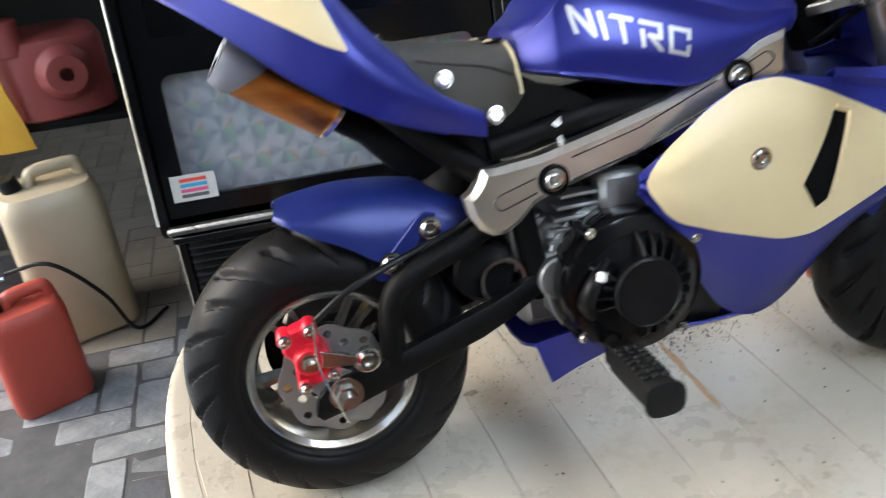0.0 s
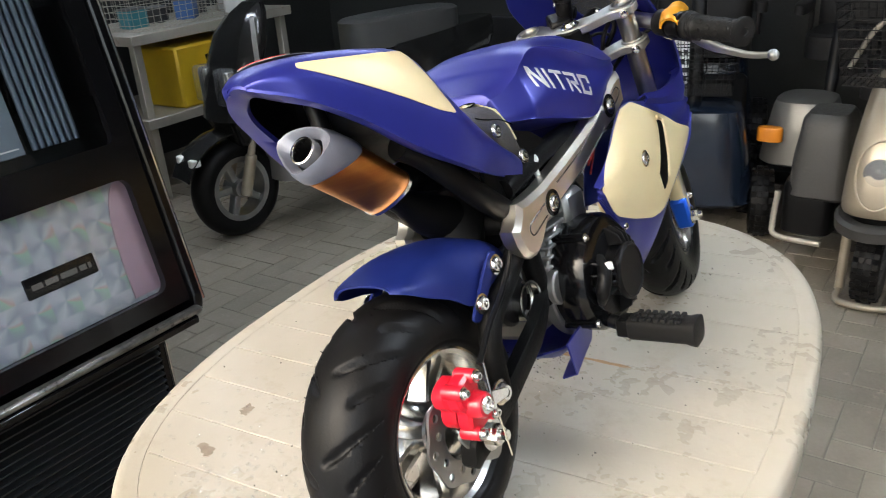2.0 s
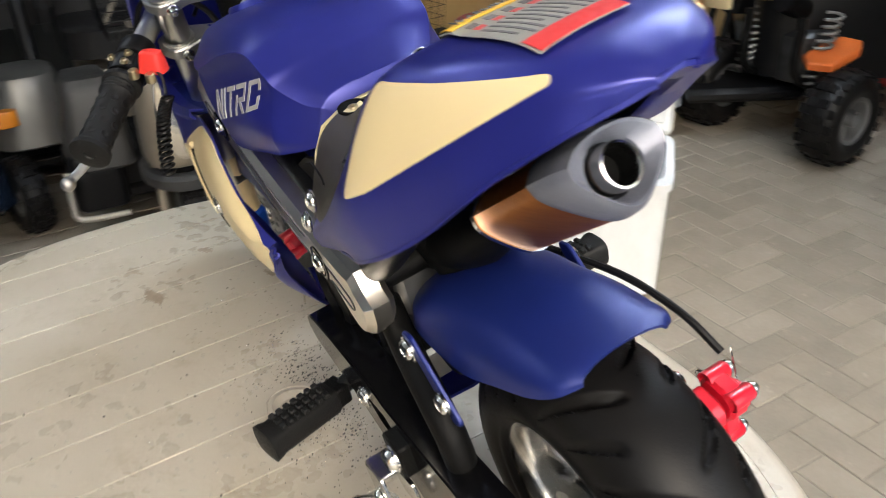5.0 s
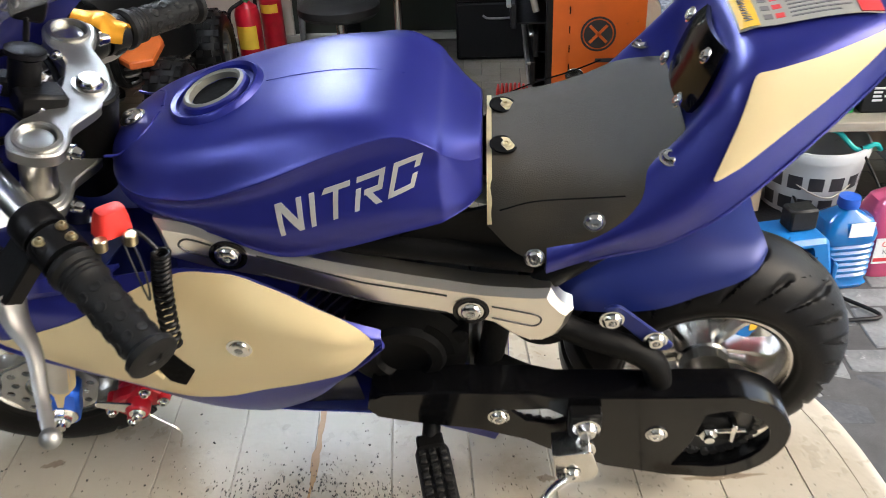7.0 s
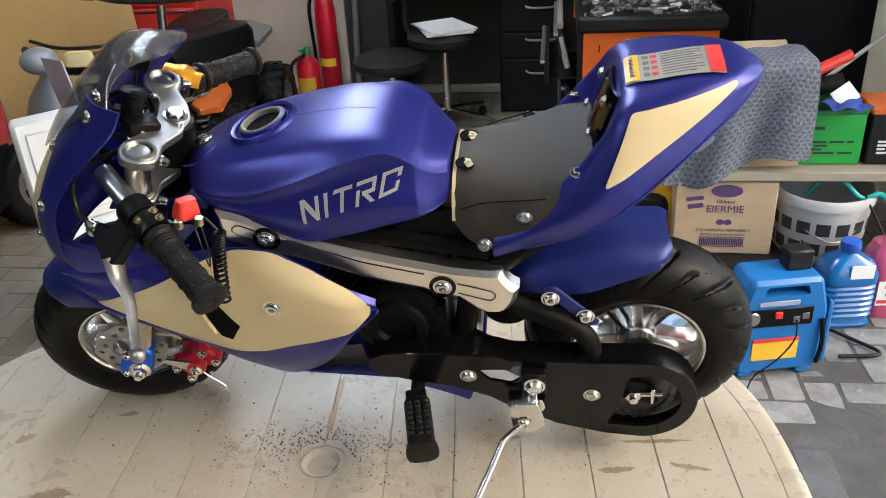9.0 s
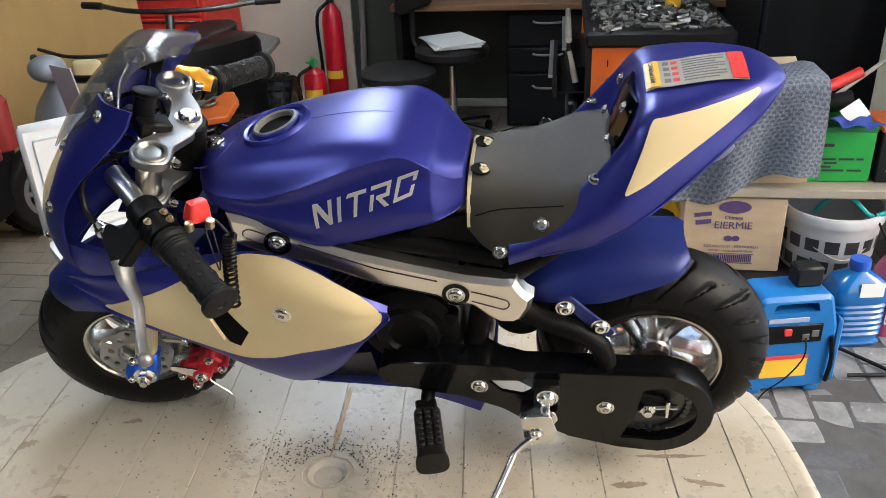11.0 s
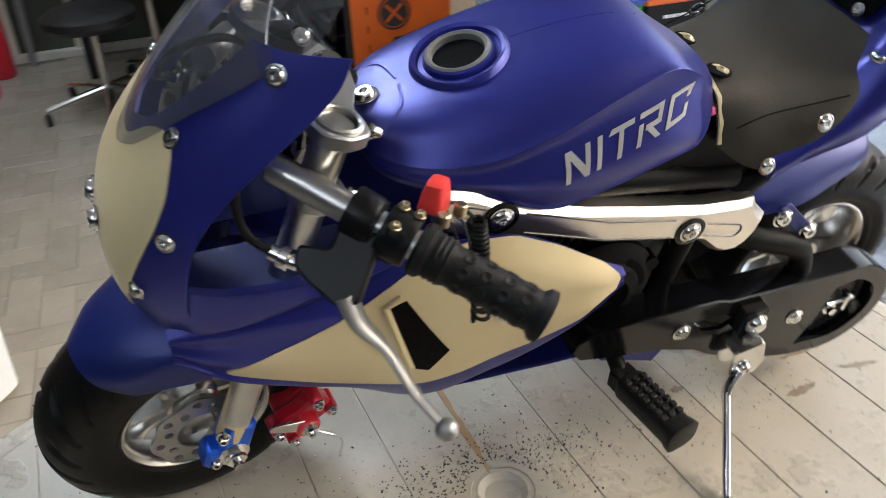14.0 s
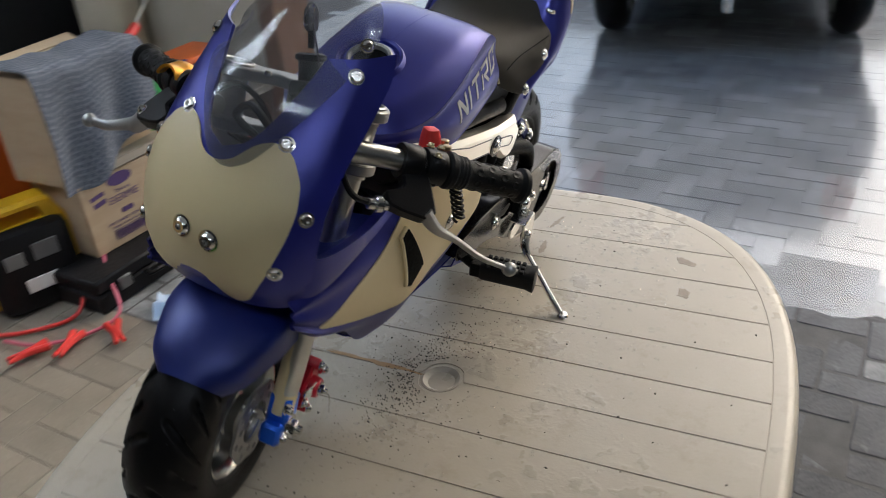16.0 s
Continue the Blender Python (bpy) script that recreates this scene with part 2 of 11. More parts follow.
def clear(name, tint, gloss=0.05, haze=0.0):
    """A clear sheet: it lets light through, and mirrors by the angle."""
    ma, nt, bs = nodes_of(name)
    tr = nt.nodes.new("ShaderNodeBsdfTransparent")
    tr.inputs[0].default_value = (*tint, 1)
    gl = nt.nodes.new("ShaderNodeBsdfGlossy")
    gl.inputs["Roughness"].default_value = gloss
    lw = nt.nodes.new("ShaderNodeLayerWeight")
    mx = nt.nodes.new("ShaderNodeMixShader")
    nt.links.new(ramp(nt, lw.outputs["Facing"], [(0.0, (0.025,)), (0.6, (0.06,)), (0.85, (0.22,)), (1.0, (0.6,))]), mx.inputs[0])
    nt.links.new(tr.outputs[0], mx.inputs[1])
    nt.links.new(gl.outputs[0], mx.inputs[2])
    last = mx
    if haze:
        df = nt.nodes.new("ShaderNodeBsdfDiffuse")
        df.inputs[0].default_value = (0.5, 0.5, 0.5, 1)
        last = nt.nodes.new("ShaderNodeMixShader")
        last.inputs[0].default_value = haze
        nt.links.new(mx.outputs[0], last.inputs[1])
        nt.links.new(df.outputs[0], last.inputs[2])
    nt.links.new(last.outputs[0], nt.nodes["Material Output"].inputs[0])
    return ma


def glow(name, colour, strength):
    ma, nt, bs = nodes_of(name)
    bs.inputs["Base Color"].default_value = (*colour, 1)
    bs.inputs["Emission Color"].default_value = (*colour, 1)
    bs.inputs["Emission Strength"].default_value = strength
    return ma


BLUE = surface("satin_blue_paint", (0.021, 0.026, 0.25), (0.017, 0.021, 0.205), rough=0.34, metal=0.40, grain=900, bump=0.04, scale=9, vary=0.03, spec=0.7, coat=0.0, dirt=(0.030, 0.034, 0.23), dirt_at=0.68)
BLUE2 = surface("satin_blue_plastic", (0.011, 0.022, 0.165), (0.008, 0.017, 0.13), rough=0.40, metal=0.25, grain=900, bump=0.06, scale=8, vary=0.05, dirt=(0.03, 0.042, 0.19), dirt_at=0.66)
CREAM = surface("cream_paint", (0.72, 0.588, 0.335), (0.69, 0.558, 0.31), rough=0.40, grain=700, bump=0.03, scale=5, vary=0.05, dirt=(0.55, 0.43, 0.23), dirt_at=0.7)
SILVER = surface("polished_aluminium", (0.60, 0.59, 0.56), (0.50, 0.49, 0.46), rough=0.30, metal=1, grain=260, bump=0.004, scale=14, vary=0.012)
BEAM = surface("polished_beam", (0.90, 0.85, 0.77), (0.84, 0.79, 0.70), rough=0.29, metal=1, grain=260, bump=0.004, scale=14, vary=0.02)
CAST = surface("cast_aluminium", (0.46, 0.46, 0.45), (0.36, 0.36, 0.35), rough=0.47, metal=1, grain=500, bump=0.10, scale=20, vary=0.03)
RIM = surface("machined_rim", (0.66, 0.65, 0.62), (0.56, 0.55, 0.53), rough=0.23, metal=1, grain=600, bump=0.02, scale=18, vary=0.03)
CHROME = surface("zinc_plated_steel", (0.78, 0.77, 0.74), (0.66, 0.65, 0.62), rough=0.18, metal=1, grain=220, bump=0.004, scale=40, vary=0.012)
BRASSY = surface("yellow_zinc", (0.66, 0.55, 0.34), rough=0.3, metal=1, grain=300, bump=0.05, scale=30, vary=0.02)
DARKMETAL = surface("dark_steel", (0.12, 0.12, 0.12), (0.07, 0.07, 0.07), rough=0.35, metal=0.9, grain=300, bump=0.05, scale=25, vary=0.03)
POWDER = surface("black_powder_coat", (0.0045, 0.0045, 0.0045), (0.003, 0.003, 0.003), rough=0.46, grain=900, bump=0.3, scale=10, vary=0.12, spec=0.12)
GLOSSBLACK = surface("gloss_black_paint", (0.004, 0.004, 0.0045), (0.003, 0.003, 0.0035), rough=0.14, grain=500, bump=0.01, scale=7, vary=0.03, dirt=(0.015, 0.015, 0.015), dirt_at=0.74, spec=0.3)
BLACKPLASTIC = surface("black_plastic", (0.004, 0.004, 0.0045), (0.006, 0.006, 0.0065), rough=0.36, grain=500, bump=0.12, scale=12, spec=0.2)
RUBBER = surface("tyre_rubber", (0.0045, 0.0045, 0.005), (0.0075, 0.007, 0.0065), rough=0.42, grain=420, bump=0.12, scale=16, vary=0.08, dirt=(0.026, 0.024, 0.021), dirt_at=0.70, spec=0.17)
GRIPRUBBER = surface("grip_rubber", (0.010, 0.010, 0.010), rough=0.5, grain=600, bump=0.25, scale=20, spec=0.2)
SEATMAT = surface("grained_seat_skin", (0.054, 0.046, 0.033), (0.040, 0.034, 0.024), rough=0.47, grain=1100, bump=0.4, scale=11, vary=0.08, dirt=(0.070, 0.061, 0.046), dirt_at=0.66, spec=0.32)
GOLD = surface("gold_anodised", (0.56, 0.23, 0.045), (0.36, 0.12, 0.025), rough=0.42, metal=1, grain=60, bump=0.01, scale=10, vary=0.015, stretch=(1, 1, 8))
EXCAP = surface("grey_exhaust_cap", (0.22, 0.23, 0.28), (0.17, 0.18, 0.22), rough=0.42, metal=0.35, grain=500, bump=0.1, scale=14)
RED = surface("red_lacquer", (0.62, 0.010, 0.030), (0.50, 0.008, 0.02), rough=0.28, grain=300, bump=0.02, scale=20, coat=0.3, vary=0.03)
REDPLASTIC = surface("red_plastic", (0.72, 0.04, 0.03), rough=0.4, grain=400, bump=0.05, scale=12)
BLUEANO = surface("blue_anodised", (0.02, 0.14, 0.78), (0.02, 0.11, 0.62), rough=0.28, metal=0.55, grain=400, bump=0.05, scale=20, vary=0.03)
ORANGEANO = surface("orange_throttle", (0.80, 0.36, 0.02), rough=0.3, metal=0.5, grain=300, bump=0.05, scale=20)
DECAL = surface("silver_film", (0.58, 0.57, 0.54), (0.54, 0.53, 0.50), rough=0.34, metal=0.35, grain=400, bump=0.02, scale=12)
SCREEN = clear("smoked_windscreen", (0.76, 0.77, 0.79), 0.08, 0.07)
GLASS = clear("window_glass", (0.91, 0.92, 0.93), 0.02)
FOAM = surface("yellowed_foam", (0.72, 0.62, 0.36), rough=0.8, grain=300, bump=0.4, scale=30)
WHITE = surface("white_plastic", (0.78, 0.78, 0.76), (0.74, 0.74, 0.71), rough=0.4, grain=300, bump=0.05, scale=6)


# ---- world, sun and lamps ----
world = bpy.data.worlds.new("world")
scene.world = world
world.use_nodes = True
wn = world.node_tree
sky = wn.nodes.new("ShaderNodeTexSky")
sky.sky_type, sky.sun_disc, sky.sun_elevation, sky.sun_rotation = "NISHITA", False, radians(38), radians(-75)
sky.dust_density, sky.air_density = 4.0, 1.5
wn.links.new(sky.outputs[0], wn.nodes["Background"].inputs[0])
wn.nodes["Background"].inputs[1].default_value = 0.14
sun = new("sun", bpy.data.lights.new("sun", "SUN"))
sun.data.energy, sun.data.angle, sun.data.color = 0.2, radians(30), (1.0, 0.97, 0.92)
sun.matrix_basis = look((-6.0, 1.6, 5.0), (0, 0, 0))
# the sky's light through the open door
DOOR_X, DOOR_Y0, DOOR_Y1, DOOR_H, ROOM_H = -1.75, -1.53, 2.1, 2.75, 3.1
opening = new("door_daylight", bpy.data.lights.new("door_daylight", "AREA"))
opening.data.shape, opening.data.size, opening.data.size_y = "RECTANGLE", DOOR_Y1 - DOOR_Y0, DOOR_H
opening.data.energy, opening.data.color = 3, (0.88, 0.94, 1.0)
opening.matrix_basis = look((DOOR_X - 0.05, (DOOR_Y0 + DOOR_Y1) / 2, DOOR_H / 2), (0, (DOOR_Y0 + DOOR_Y1) / 2, DOOR_H / 2))
# ceiling tubes
# (x, y, tubes side by side)
LAMPS = ((1.5, 1.3, 2), (0.48, -1.35, 4), (0.85, -2.9, 2), (1.3, 3.0, 2))
TUBE = glow("lamp_tube", (0.88, 0.95, 1.04), 16.0)


# ---- floor, walls, ceiling ----
def wet_paver(name, a, b, rough, piece, spec=0.5):
    ma = surface(name, a, b, rough=rough, grain=90, bump=0.5, scale=7, vary=0.16, dirt=tuple(c * 1.35 for c in a), dirt_at=0.6, piece=piece, spec=spec)
    return ma


def rain_film():
    """Still water: clear, mirrors by the angle, with a faint ripple."""
    ma = clear("rain_film", (0.97, 0.975, 0.98), 0.07)
    nt = ma.node_tree
    bp = node(nt, "ShaderNodeBump", Strength=0.10, Distance=0.004)
    nt.links.new(noise_of(nt, 22, 4, 0.6), bp.inputs["Height"])
    for nd in nt.nodes:
        if nd.type == "BSDF_GLOSSY":
            nd.inputs[0].default_value = (0.58, 0.63, 0.72, 1)
            nt.links.new(bp.outputs[0], nd.inputs["Normal"])
    return ma


PAVER_DRY = wet_paver("dry_paver", (0.250, 0.218, 0.172), (0.200, 0.173, 0.135), 0.6, 0.12, 0.4)
PAVER_WET = surface("wet_paver", (0.27, 0.275, 0.28), (0.19, 0.195, 0.20), rough=0.18, grain=45, bump=0.3, scale=4, vary=0.04, dirt=(0.13, 0.137, 0.145), dirt_at=0.6, piece=0.2, spec=0.4)
PAVER_DAMP = surface("damp_paver", (0.115, 0.119, 0.127), (0.070, 0.073, 0.079), rough=0.6, grain=70, bump=0.9, scale=9, vary=0.2, dirt=(0.145, 0.15, 0.157), dirt_at=0.58, piece=0.22, spec=0.18)
PAVER_AIRED = surface("half_dry_paver", (0.27, 0.275, 0.275), (0.14, 0.145, 0.15), rough=0.65, grain=60, bump=0.9, scale=14, vary=0.2, dirt=(0.36, 0.36, 0.355), dirt_at=0.58, piece=0.2, spec=0.2)
SAND = surface("joint_sand", (0.185, 0.160, 0.125), (0.145, 0.125, 0.098), rough=0.85, grain=300, bump=0.6, scale=15)
g = Geo()
box(g, (-3.0, 0, -0.0526), (24, 18, 0.1))
ground = thing("ground", "", "", g=g, material=SAND, kind="structure", smooth=0)
g = Geo()
box(g, (-4.34, 0, -0.006), (7.52, 8.4, 0.008))
part("wet_joints", g, surface("wet_joint_sand", (0.10, 0.10, 0.10), (0.07, 0.07, 0.07), rough=0.6, spec=0.15, grain=300, bump=0.4, scale=15), ground, "wet sand between the pavers", smooth=0)
PL, PW = 0.193, 0.0965
paver_mesh = {}


def paver_geo(g, cx, cy, lx, ly, dz, m=None, j=0.0022, worn=None):
    """One paver: chamfered, and with worn, knocked corners where a random source is given."""
    b, h = 0.0018 if worn is None else 0.0035, 0.05
    x, y = lx / 2 - j, ly / 2 - j
    if worn is None:
        ring = [(sx * x, sy * y) for sx, sy in ((-1, -1), (1, -1), (1, 1), (-1, 1))]
    else:
        ring = []
        for (ax_, ay_), (bx_, by_) in (((-x, -y), (x, -y)), ((x, -y), (x, y)), ((x, y), (-x, y)), ((-x, y), (-x, -y))):
            for t in (0.04, 0.32, 0.66, 0.96):
                d = 1 - worn.uniform(0.0, 0.03) - (0.018 if t in (0.04, 0.96) else 0.0)
                ring.append(((ax_ + (bx_ - ax_) * t) * d, (ay_ + (by_ - ay_) * t) * d))
    n = len(ring)
    tops = [((px - math.copysign(b, px)) if abs(px) > b else px, (py - math.copysign(b, py)) if abs(py) > b else py, 0 if worn is None else -worn.uniform(0, 0.0012)) for px, py in ring]
    vs = [(px, py, -h) for px, py in ring] + [(px, py, -b) for px, py in ring] + tops
    fs = [tuple(2 * n + i for i in range(n))] + [(i, (i + 1) % n, n + (i + 1) % n, n + i) for i in range(n)] + [(n + i, n + (i + 1) % n, 2 * n + (i + 1) % n, 2 * n + i) for i in range(n)]
    g.add([(cx + a, cy + c, dz + d) for a, c, d in vs], fs, m)


rp = random.Random(5)
dry, wet, singles = Geo(), Geo(), []
for i in range(-74, 64):
    for j in range(-84, 84):
        # herringbone: two bricks for each step of the zigzag
        k = (i + j) % 4
        for kind in (0, 1):
            if kind == 0 and k == 0:
                cx, cy, lx, ly = (i + 1) * PW, (j + 0.5) * PW, PL, PW
            elif kind == 1 and k == 2:
                cx, cy, lx, ly = (i + 0.5) * PW, (j + 1) * PW, PW, PL
            else:
                continue
            if not (-6.2 < cx < 3.6 and -3.9 < cy < 3.6):
                continue
            if cx < -3.2 and abs(cy) > 3.0:
                continue
            dz = rp.uniform(-0.0018, 0.0012)
            if -1.72 < cx < -0.58 and -1.95 < cy < 1.45:
                singles.append((cx, cy, kind, dz))
            elif cx < DOOR_X + 0.1:
                paver_geo(wet, cx, cy, lx, ly, dz * 0.6, j=0.0014)
            else:
                paver_geo(dry, cx, cy, lx, ly, dz, j=0.0017)
fl = part("paving", dry, PAVER_DRY, ground, "dry grey pavers laid in herringbone", smooth=0)
fl["kind"] = "stuff"
fl = part("wet_paving", wet, PAVER_WET, ground, "wet shining pavers outside the door", smooth=0)
fl["kind"] = "stuff"

# standing rain water over the paving outside, with a ragged shore
rw = random.Random(12)
shore, drift = [], 0.0
for i in range(96):
    y = -2.6 + 5.2 * i / 95
    drift = drift * 0.82 + rw.uniform(-0.03, 0.03)
    shore.append((-1.43 - 0.10 * max(-y, 0) + 0.035 * math.sin(y * 5.1) + drift, y))
g = Geo()
plate(g, shore + [(-7.2, 2.6), (-7.2, -2.6)], Matrix.Translation((0, 0, 0.0020)), 0.0005)
film_ = part("puddle", g, rain_film(), ground, "thin sheet of rain water lying on the pavers", smooth=0)
film_.visible_shadow = False

WALL_DARK = surface("dark_wall", (0.012, 0.013, 0.012), (0.018, 0.019, 0.018), rough=0.6, grain=80, bump=0.2, scale=2)
WALL_GREEN = surface("dark_green_wall", (0.030, 0.034, 0.024), (0.038, 0.042, 0.030), rough=0.5, grain=80, bump=0.2, scale=2)
WALL_CREAM = surface("cream_wall", (0.55, 0.50, 0.40), (0.50, 0.45, 0.36), rough=0.6, grain=80, bump=0.2, scale=2, dirt=(0.36, 0.32, 0.26))
CEIL = surface("pale_ceiling", (0.62, 0.60, 0.56), rough=0.8, grain=60, bump=0.2, scale=2)
JAMB = surface("brown_timber", (0.24, 0.12, 0.06), (0.18, 0.09, 0.045), rough=0.5, grain=60, bump=0.3, scale=5, stretch=(8, 8, 1))
for name, c, s, mt in (("wall_south", (1.1, -4.05, ROOM_H / 2), (6.0, 0.2, ROOM_H), WALL_GREEN), ("wall_north", (1.1, 4.1, ROOM_H / 2), (6.0, 0.2, ROOM_H), WALL_DARK),
                       ("wall_east", (4.1, 0, ROOM_H / 2), (0.2, 8.0, ROOM_H), WALL_DARK),
                       ("wall_west_1", (DOOR_X - 0.1, (-4.0 + DOOR_Y0 - 0.08) / 2, ROOM_H / 2), (0.2, 4.0 + DOOR_Y0 - 0.08, ROOM_H), WALL_CREAM),
                       ("wall_west_2", (DOOR_X - 0.1, (4.0 + DOOR_Y1) / 2, ROOM_H / 2), (0.2, 4.0 - DOOR_Y1, ROOM_H), WALL_CREAM),
                       ("wall_west_3", (DOOR_X - 0.1, (DOOR_Y0 - 0.08 + DOOR_Y1) / 2, (DOOR_H + ROOM_H) / 2), (0.2, DOOR_Y1 - DOOR_Y0 + 0.08, ROOM_H - DOOR_H), WALL_CREAM),
                       ("ceiling", (1.1, 0, ROOM_H + 0.05), (6.2, 8.4, 0.1), CEIL),
                       ("wall_south_2", (1.791, -3.935, ROOM_H / 2), (1.618, 0.026, ROOM_H), WALL_CREAM),
                       ("baseboard", (0.6, -3.925, 0.02), (3.8, 0.05, 0.04), surface("pale_skirting", (0.50, 0.47, 0.40), rough=0.6, grain=50, bump=0.1)),
                       ("trim", (DOOR_X + 0.0, DOOR_Y0 - 0.04, DOOR_H / 2), (0.22, 0.08, DOOR_H), JAMB)):
    g = Geo()
    box(g, c, s, 0.004 if name in ("trim", "baseboard") else 0)
    thing(name, "", "", g=g, material=mt, kind="structure", smooth=0)
for x, y, tubes in LAMPS:
    lamp = thing("ceiling_lamp", "white fluorescent tube lamp hanging under the ceiling", "ceiling lamp", pose(x, y, ROOM_H - 0.42), group="ceiling lamps")
    g = Geo()
    box(g, (0, 0, 0.05), (0.06 if tubes == 2 else 0.52, 1.25, 0.05), 0.008)
    rod(g, (0, 0.4, 0.07), (0, 0.4, 0.42), 0.006)
    rod(g, (0, -0.4, 0.07), (0, -0.4, 0.42), 0.006)
    part("lamp_body", g, WHITE, lamp)
    for dx in ((-0.045, 0.045) if tubes == 2 else (-0.21, -0.07, 0.07, 0.21)):
        g = Geo()
        rod(g, (dx, -0.6, 0), (dx, 0.6, 0), 0.014, n=12)
        part("tube", g, TUBE, lamp, "glowing fluorescent tube")

# ---- the table ----
def table_plastic():
    ma, nt, bs = nodes_of("stained_table_plastic")
    big, mid, fine = noise_of(nt, 3.5, 6, 0.6), noise_of(nt, 16, 8, 0.72), noise_of(nt, 240, 3, 0.6)
    col = mixed(nt, ramp(nt, big, [(0.35, (0,)), (0.72, (1,))]), (0.46, 0.42, 0.345), (0.40, 0.358, 0.28))
    col = mixed(nt, ramp(nt, mid, [(0.54, (0,)), (0.68, (0.34,))]), col, (0.30, 0.235, 0.155))
    col = mixed(nt, ramp(nt, noise_of(nt, 5.0, 10, 0.78), [(0.55, (0,)), (0.68, (0.20,))]), col, (0.24, 0.195, 0.14))
    col = mixed(nt, ramp(nt, noise_of(nt, 26, 8, 0.8, (1, 6, 1)), [(0.64, (0,)), (0.76, (0.28,))]), col, (0.20, 0.165, 0.125))
    col = mixed(nt, ramp(nt, noise_of(nt, 70, 8, 0.75), [(0.70, (0,)), (0.76, (0.7,))]), col, (0.12, 0.10, 0.08))
    nt.links.new(col, bs.inputs["Base Color"])
    puddle = ramp(nt, noise_of(nt, 7, 3, 0.5), [(0.34, (0,)), (0.68, (1,))])
    rg = mixed(nt, puddle, (0.42, 0.42, 0.42), (0.31, 0.31, 0.31))
    nt.links.new(rg, bs.inputs["Roughness"])
    drops = ramp(nt, noise_of(nt, 48, 2, 0.5), [(0.48, (0,)), (0.66, (1,))])
    wet_mask = ramp(nt, noise_of(nt, 5, 4, 0.6), [(0.49, (0,)), (0.60, (1,))])
    mul = nt.nodes.new("ShaderNodeMath")
    mul.operation = "MULTIPLY"
    nt.links.new(drops, mul.inputs[0])
    nt.links.new(wet_mask, mul.inputs[1])
    ad = nt.nodes.new("ShaderNodeMath")
    ad.operation = "MULTIPLY_ADD"
    ad.inputs[1].default_value = 0.25
    nt.links.new(fine, ad.inputs[0])
    nt.links.new(mul.outputs[0], ad.inputs[2])
    nt.links.new(mixed(nt, mul.outputs[0], rg, (0.12, 0.12, 0.12)), bs.inputs["Roughness"])
    bp = node(nt, "ShaderNodeBump", Strength=0.36, Distance=0.0015)
    nt.links.new(ad.outputs[0], bp.inputs["Height"])
    nt.links.new(bp.outputs[0], bs.inputs["Normal"])
    return ma


TABLE = table_plastic()
GRIME = surface("grimy_plastic", (0.50, 0.46, 0.38), (0.40, 0.35, 0.27), rough=0.5, grain=200, bump=0.1, scale=9)
table = thing("garden_table", "stained wet cream plastic oval garden table under the motorbike", "table")
table_turn = Matrix.Translation((0.046, 0.160, 0)) @ Matrix.Rotation(radians(5.2), 4, "Z") @ Matrix.Translation((-0.046, -0.160, 0))
table.matrix_basis = table_turn
TX, TY, TA, TB, TN = 0.046, 0.160, 0.624, 0.4435, 2.66
HOLE = (0.039, 0.145, 0.025)


def oval(s, z, n=96):
    return ring_xy(TA + s, TB + s, z, n, TN, TX, TY)


g = Geo()
loft(g, [oval(-0.030, 0.660), oval(-0.006, 0.664), oval(0.0, 0.672), oval(0.0, 0.706), oval(-0.003, 0.715), oval(-0.009, 0.7192), oval(-0.016, 0.7196), oval(-0.0325, 0.7192), oval(-0.0335, 0.7165)], caps=False)
part("table_rim", g, TABLE, table, "rounded cream rim")
g = Geo()
hole_ring = [(HOLE[0] + HOLE[2] * math.cos(a), HOLE[1] + HOLE[2] * math.sin(a)) for a in np.linspace(0, 2 * math.pi, 33)[:-1]]
plate(g, [(x, y) for x, y, _ in oval(-0.020, 0)], Matrix.Translation((0, 0, 0.700)), 0.0184, 0, [hole_ring])
top = part("tabletop", g, GRIME, table, "grimy grooves between the planks", smooth=0)
g = Geo()
hk = Matrix.Translation((HOLE[0], HOLE[1], 0.70))
lathe(g, [(HOLE[2] + 0.004, 0.0175), (HOLE[2] + 0.004, 0.0195), (HOLE[2] + 0.001, 0.0198), (HOLE[2] - 0.003, 0.0165), (HOLE[2] - 0.006, 0.0140), (0, 0.0135)], hk, 32)
part("umbrella_socket", g, TABLE, table, "shallow plugged umbrella hole")
for i in range(-8, 8):
    x0, x1 = HOLE[0] + i * 0.088 + 0.0008, HOLE[0] + (i + 1) * 0.088 - 0.0008
    xs = [x for x in np.linspace(x0, x1, 9)]
    up, dn = [], []
    for x in xs:
        u = abs((x - TX) / (TA - 0.034))
        if u < 1:
            h = (TB - 0.034) * (1 - u ** TN) ** (1 / TN)
            if h > 0.02:
                up.append((x, TY + h))
                dn.append((x, TY - h))
    if len(up) < 3:
        continue
    poly = dn + up[::-1]
    if i in (-1, 0):
        e = x1 if i == -1 else x0
        rr = HOLE[2] + 0.008
        half = math.sqrt(rr * rr - (e - HOLE[0]) ** 2)
        notch = []
        for a in np.linspace(-1, 1, 9):
            y = half * a
            notch.append((HOLE[0] + (-1 if i == -1 else 1) * math.sqrt(max(rr * rr - y * y, 0)) if abs(a) < 0.999 else e, HOLE[1] + y))
        if i == -1:
            poly = dn + notch + up[::-1]
        else:
            poly = dn + up[::-1] + notch[::-1]
    g = Geo()
    plate(g, poly, Matrix.Translation((0, 0, 0.7155)), 0.0045, 0.0006)
    part("plank", g, TABLE, table, smooth=0)
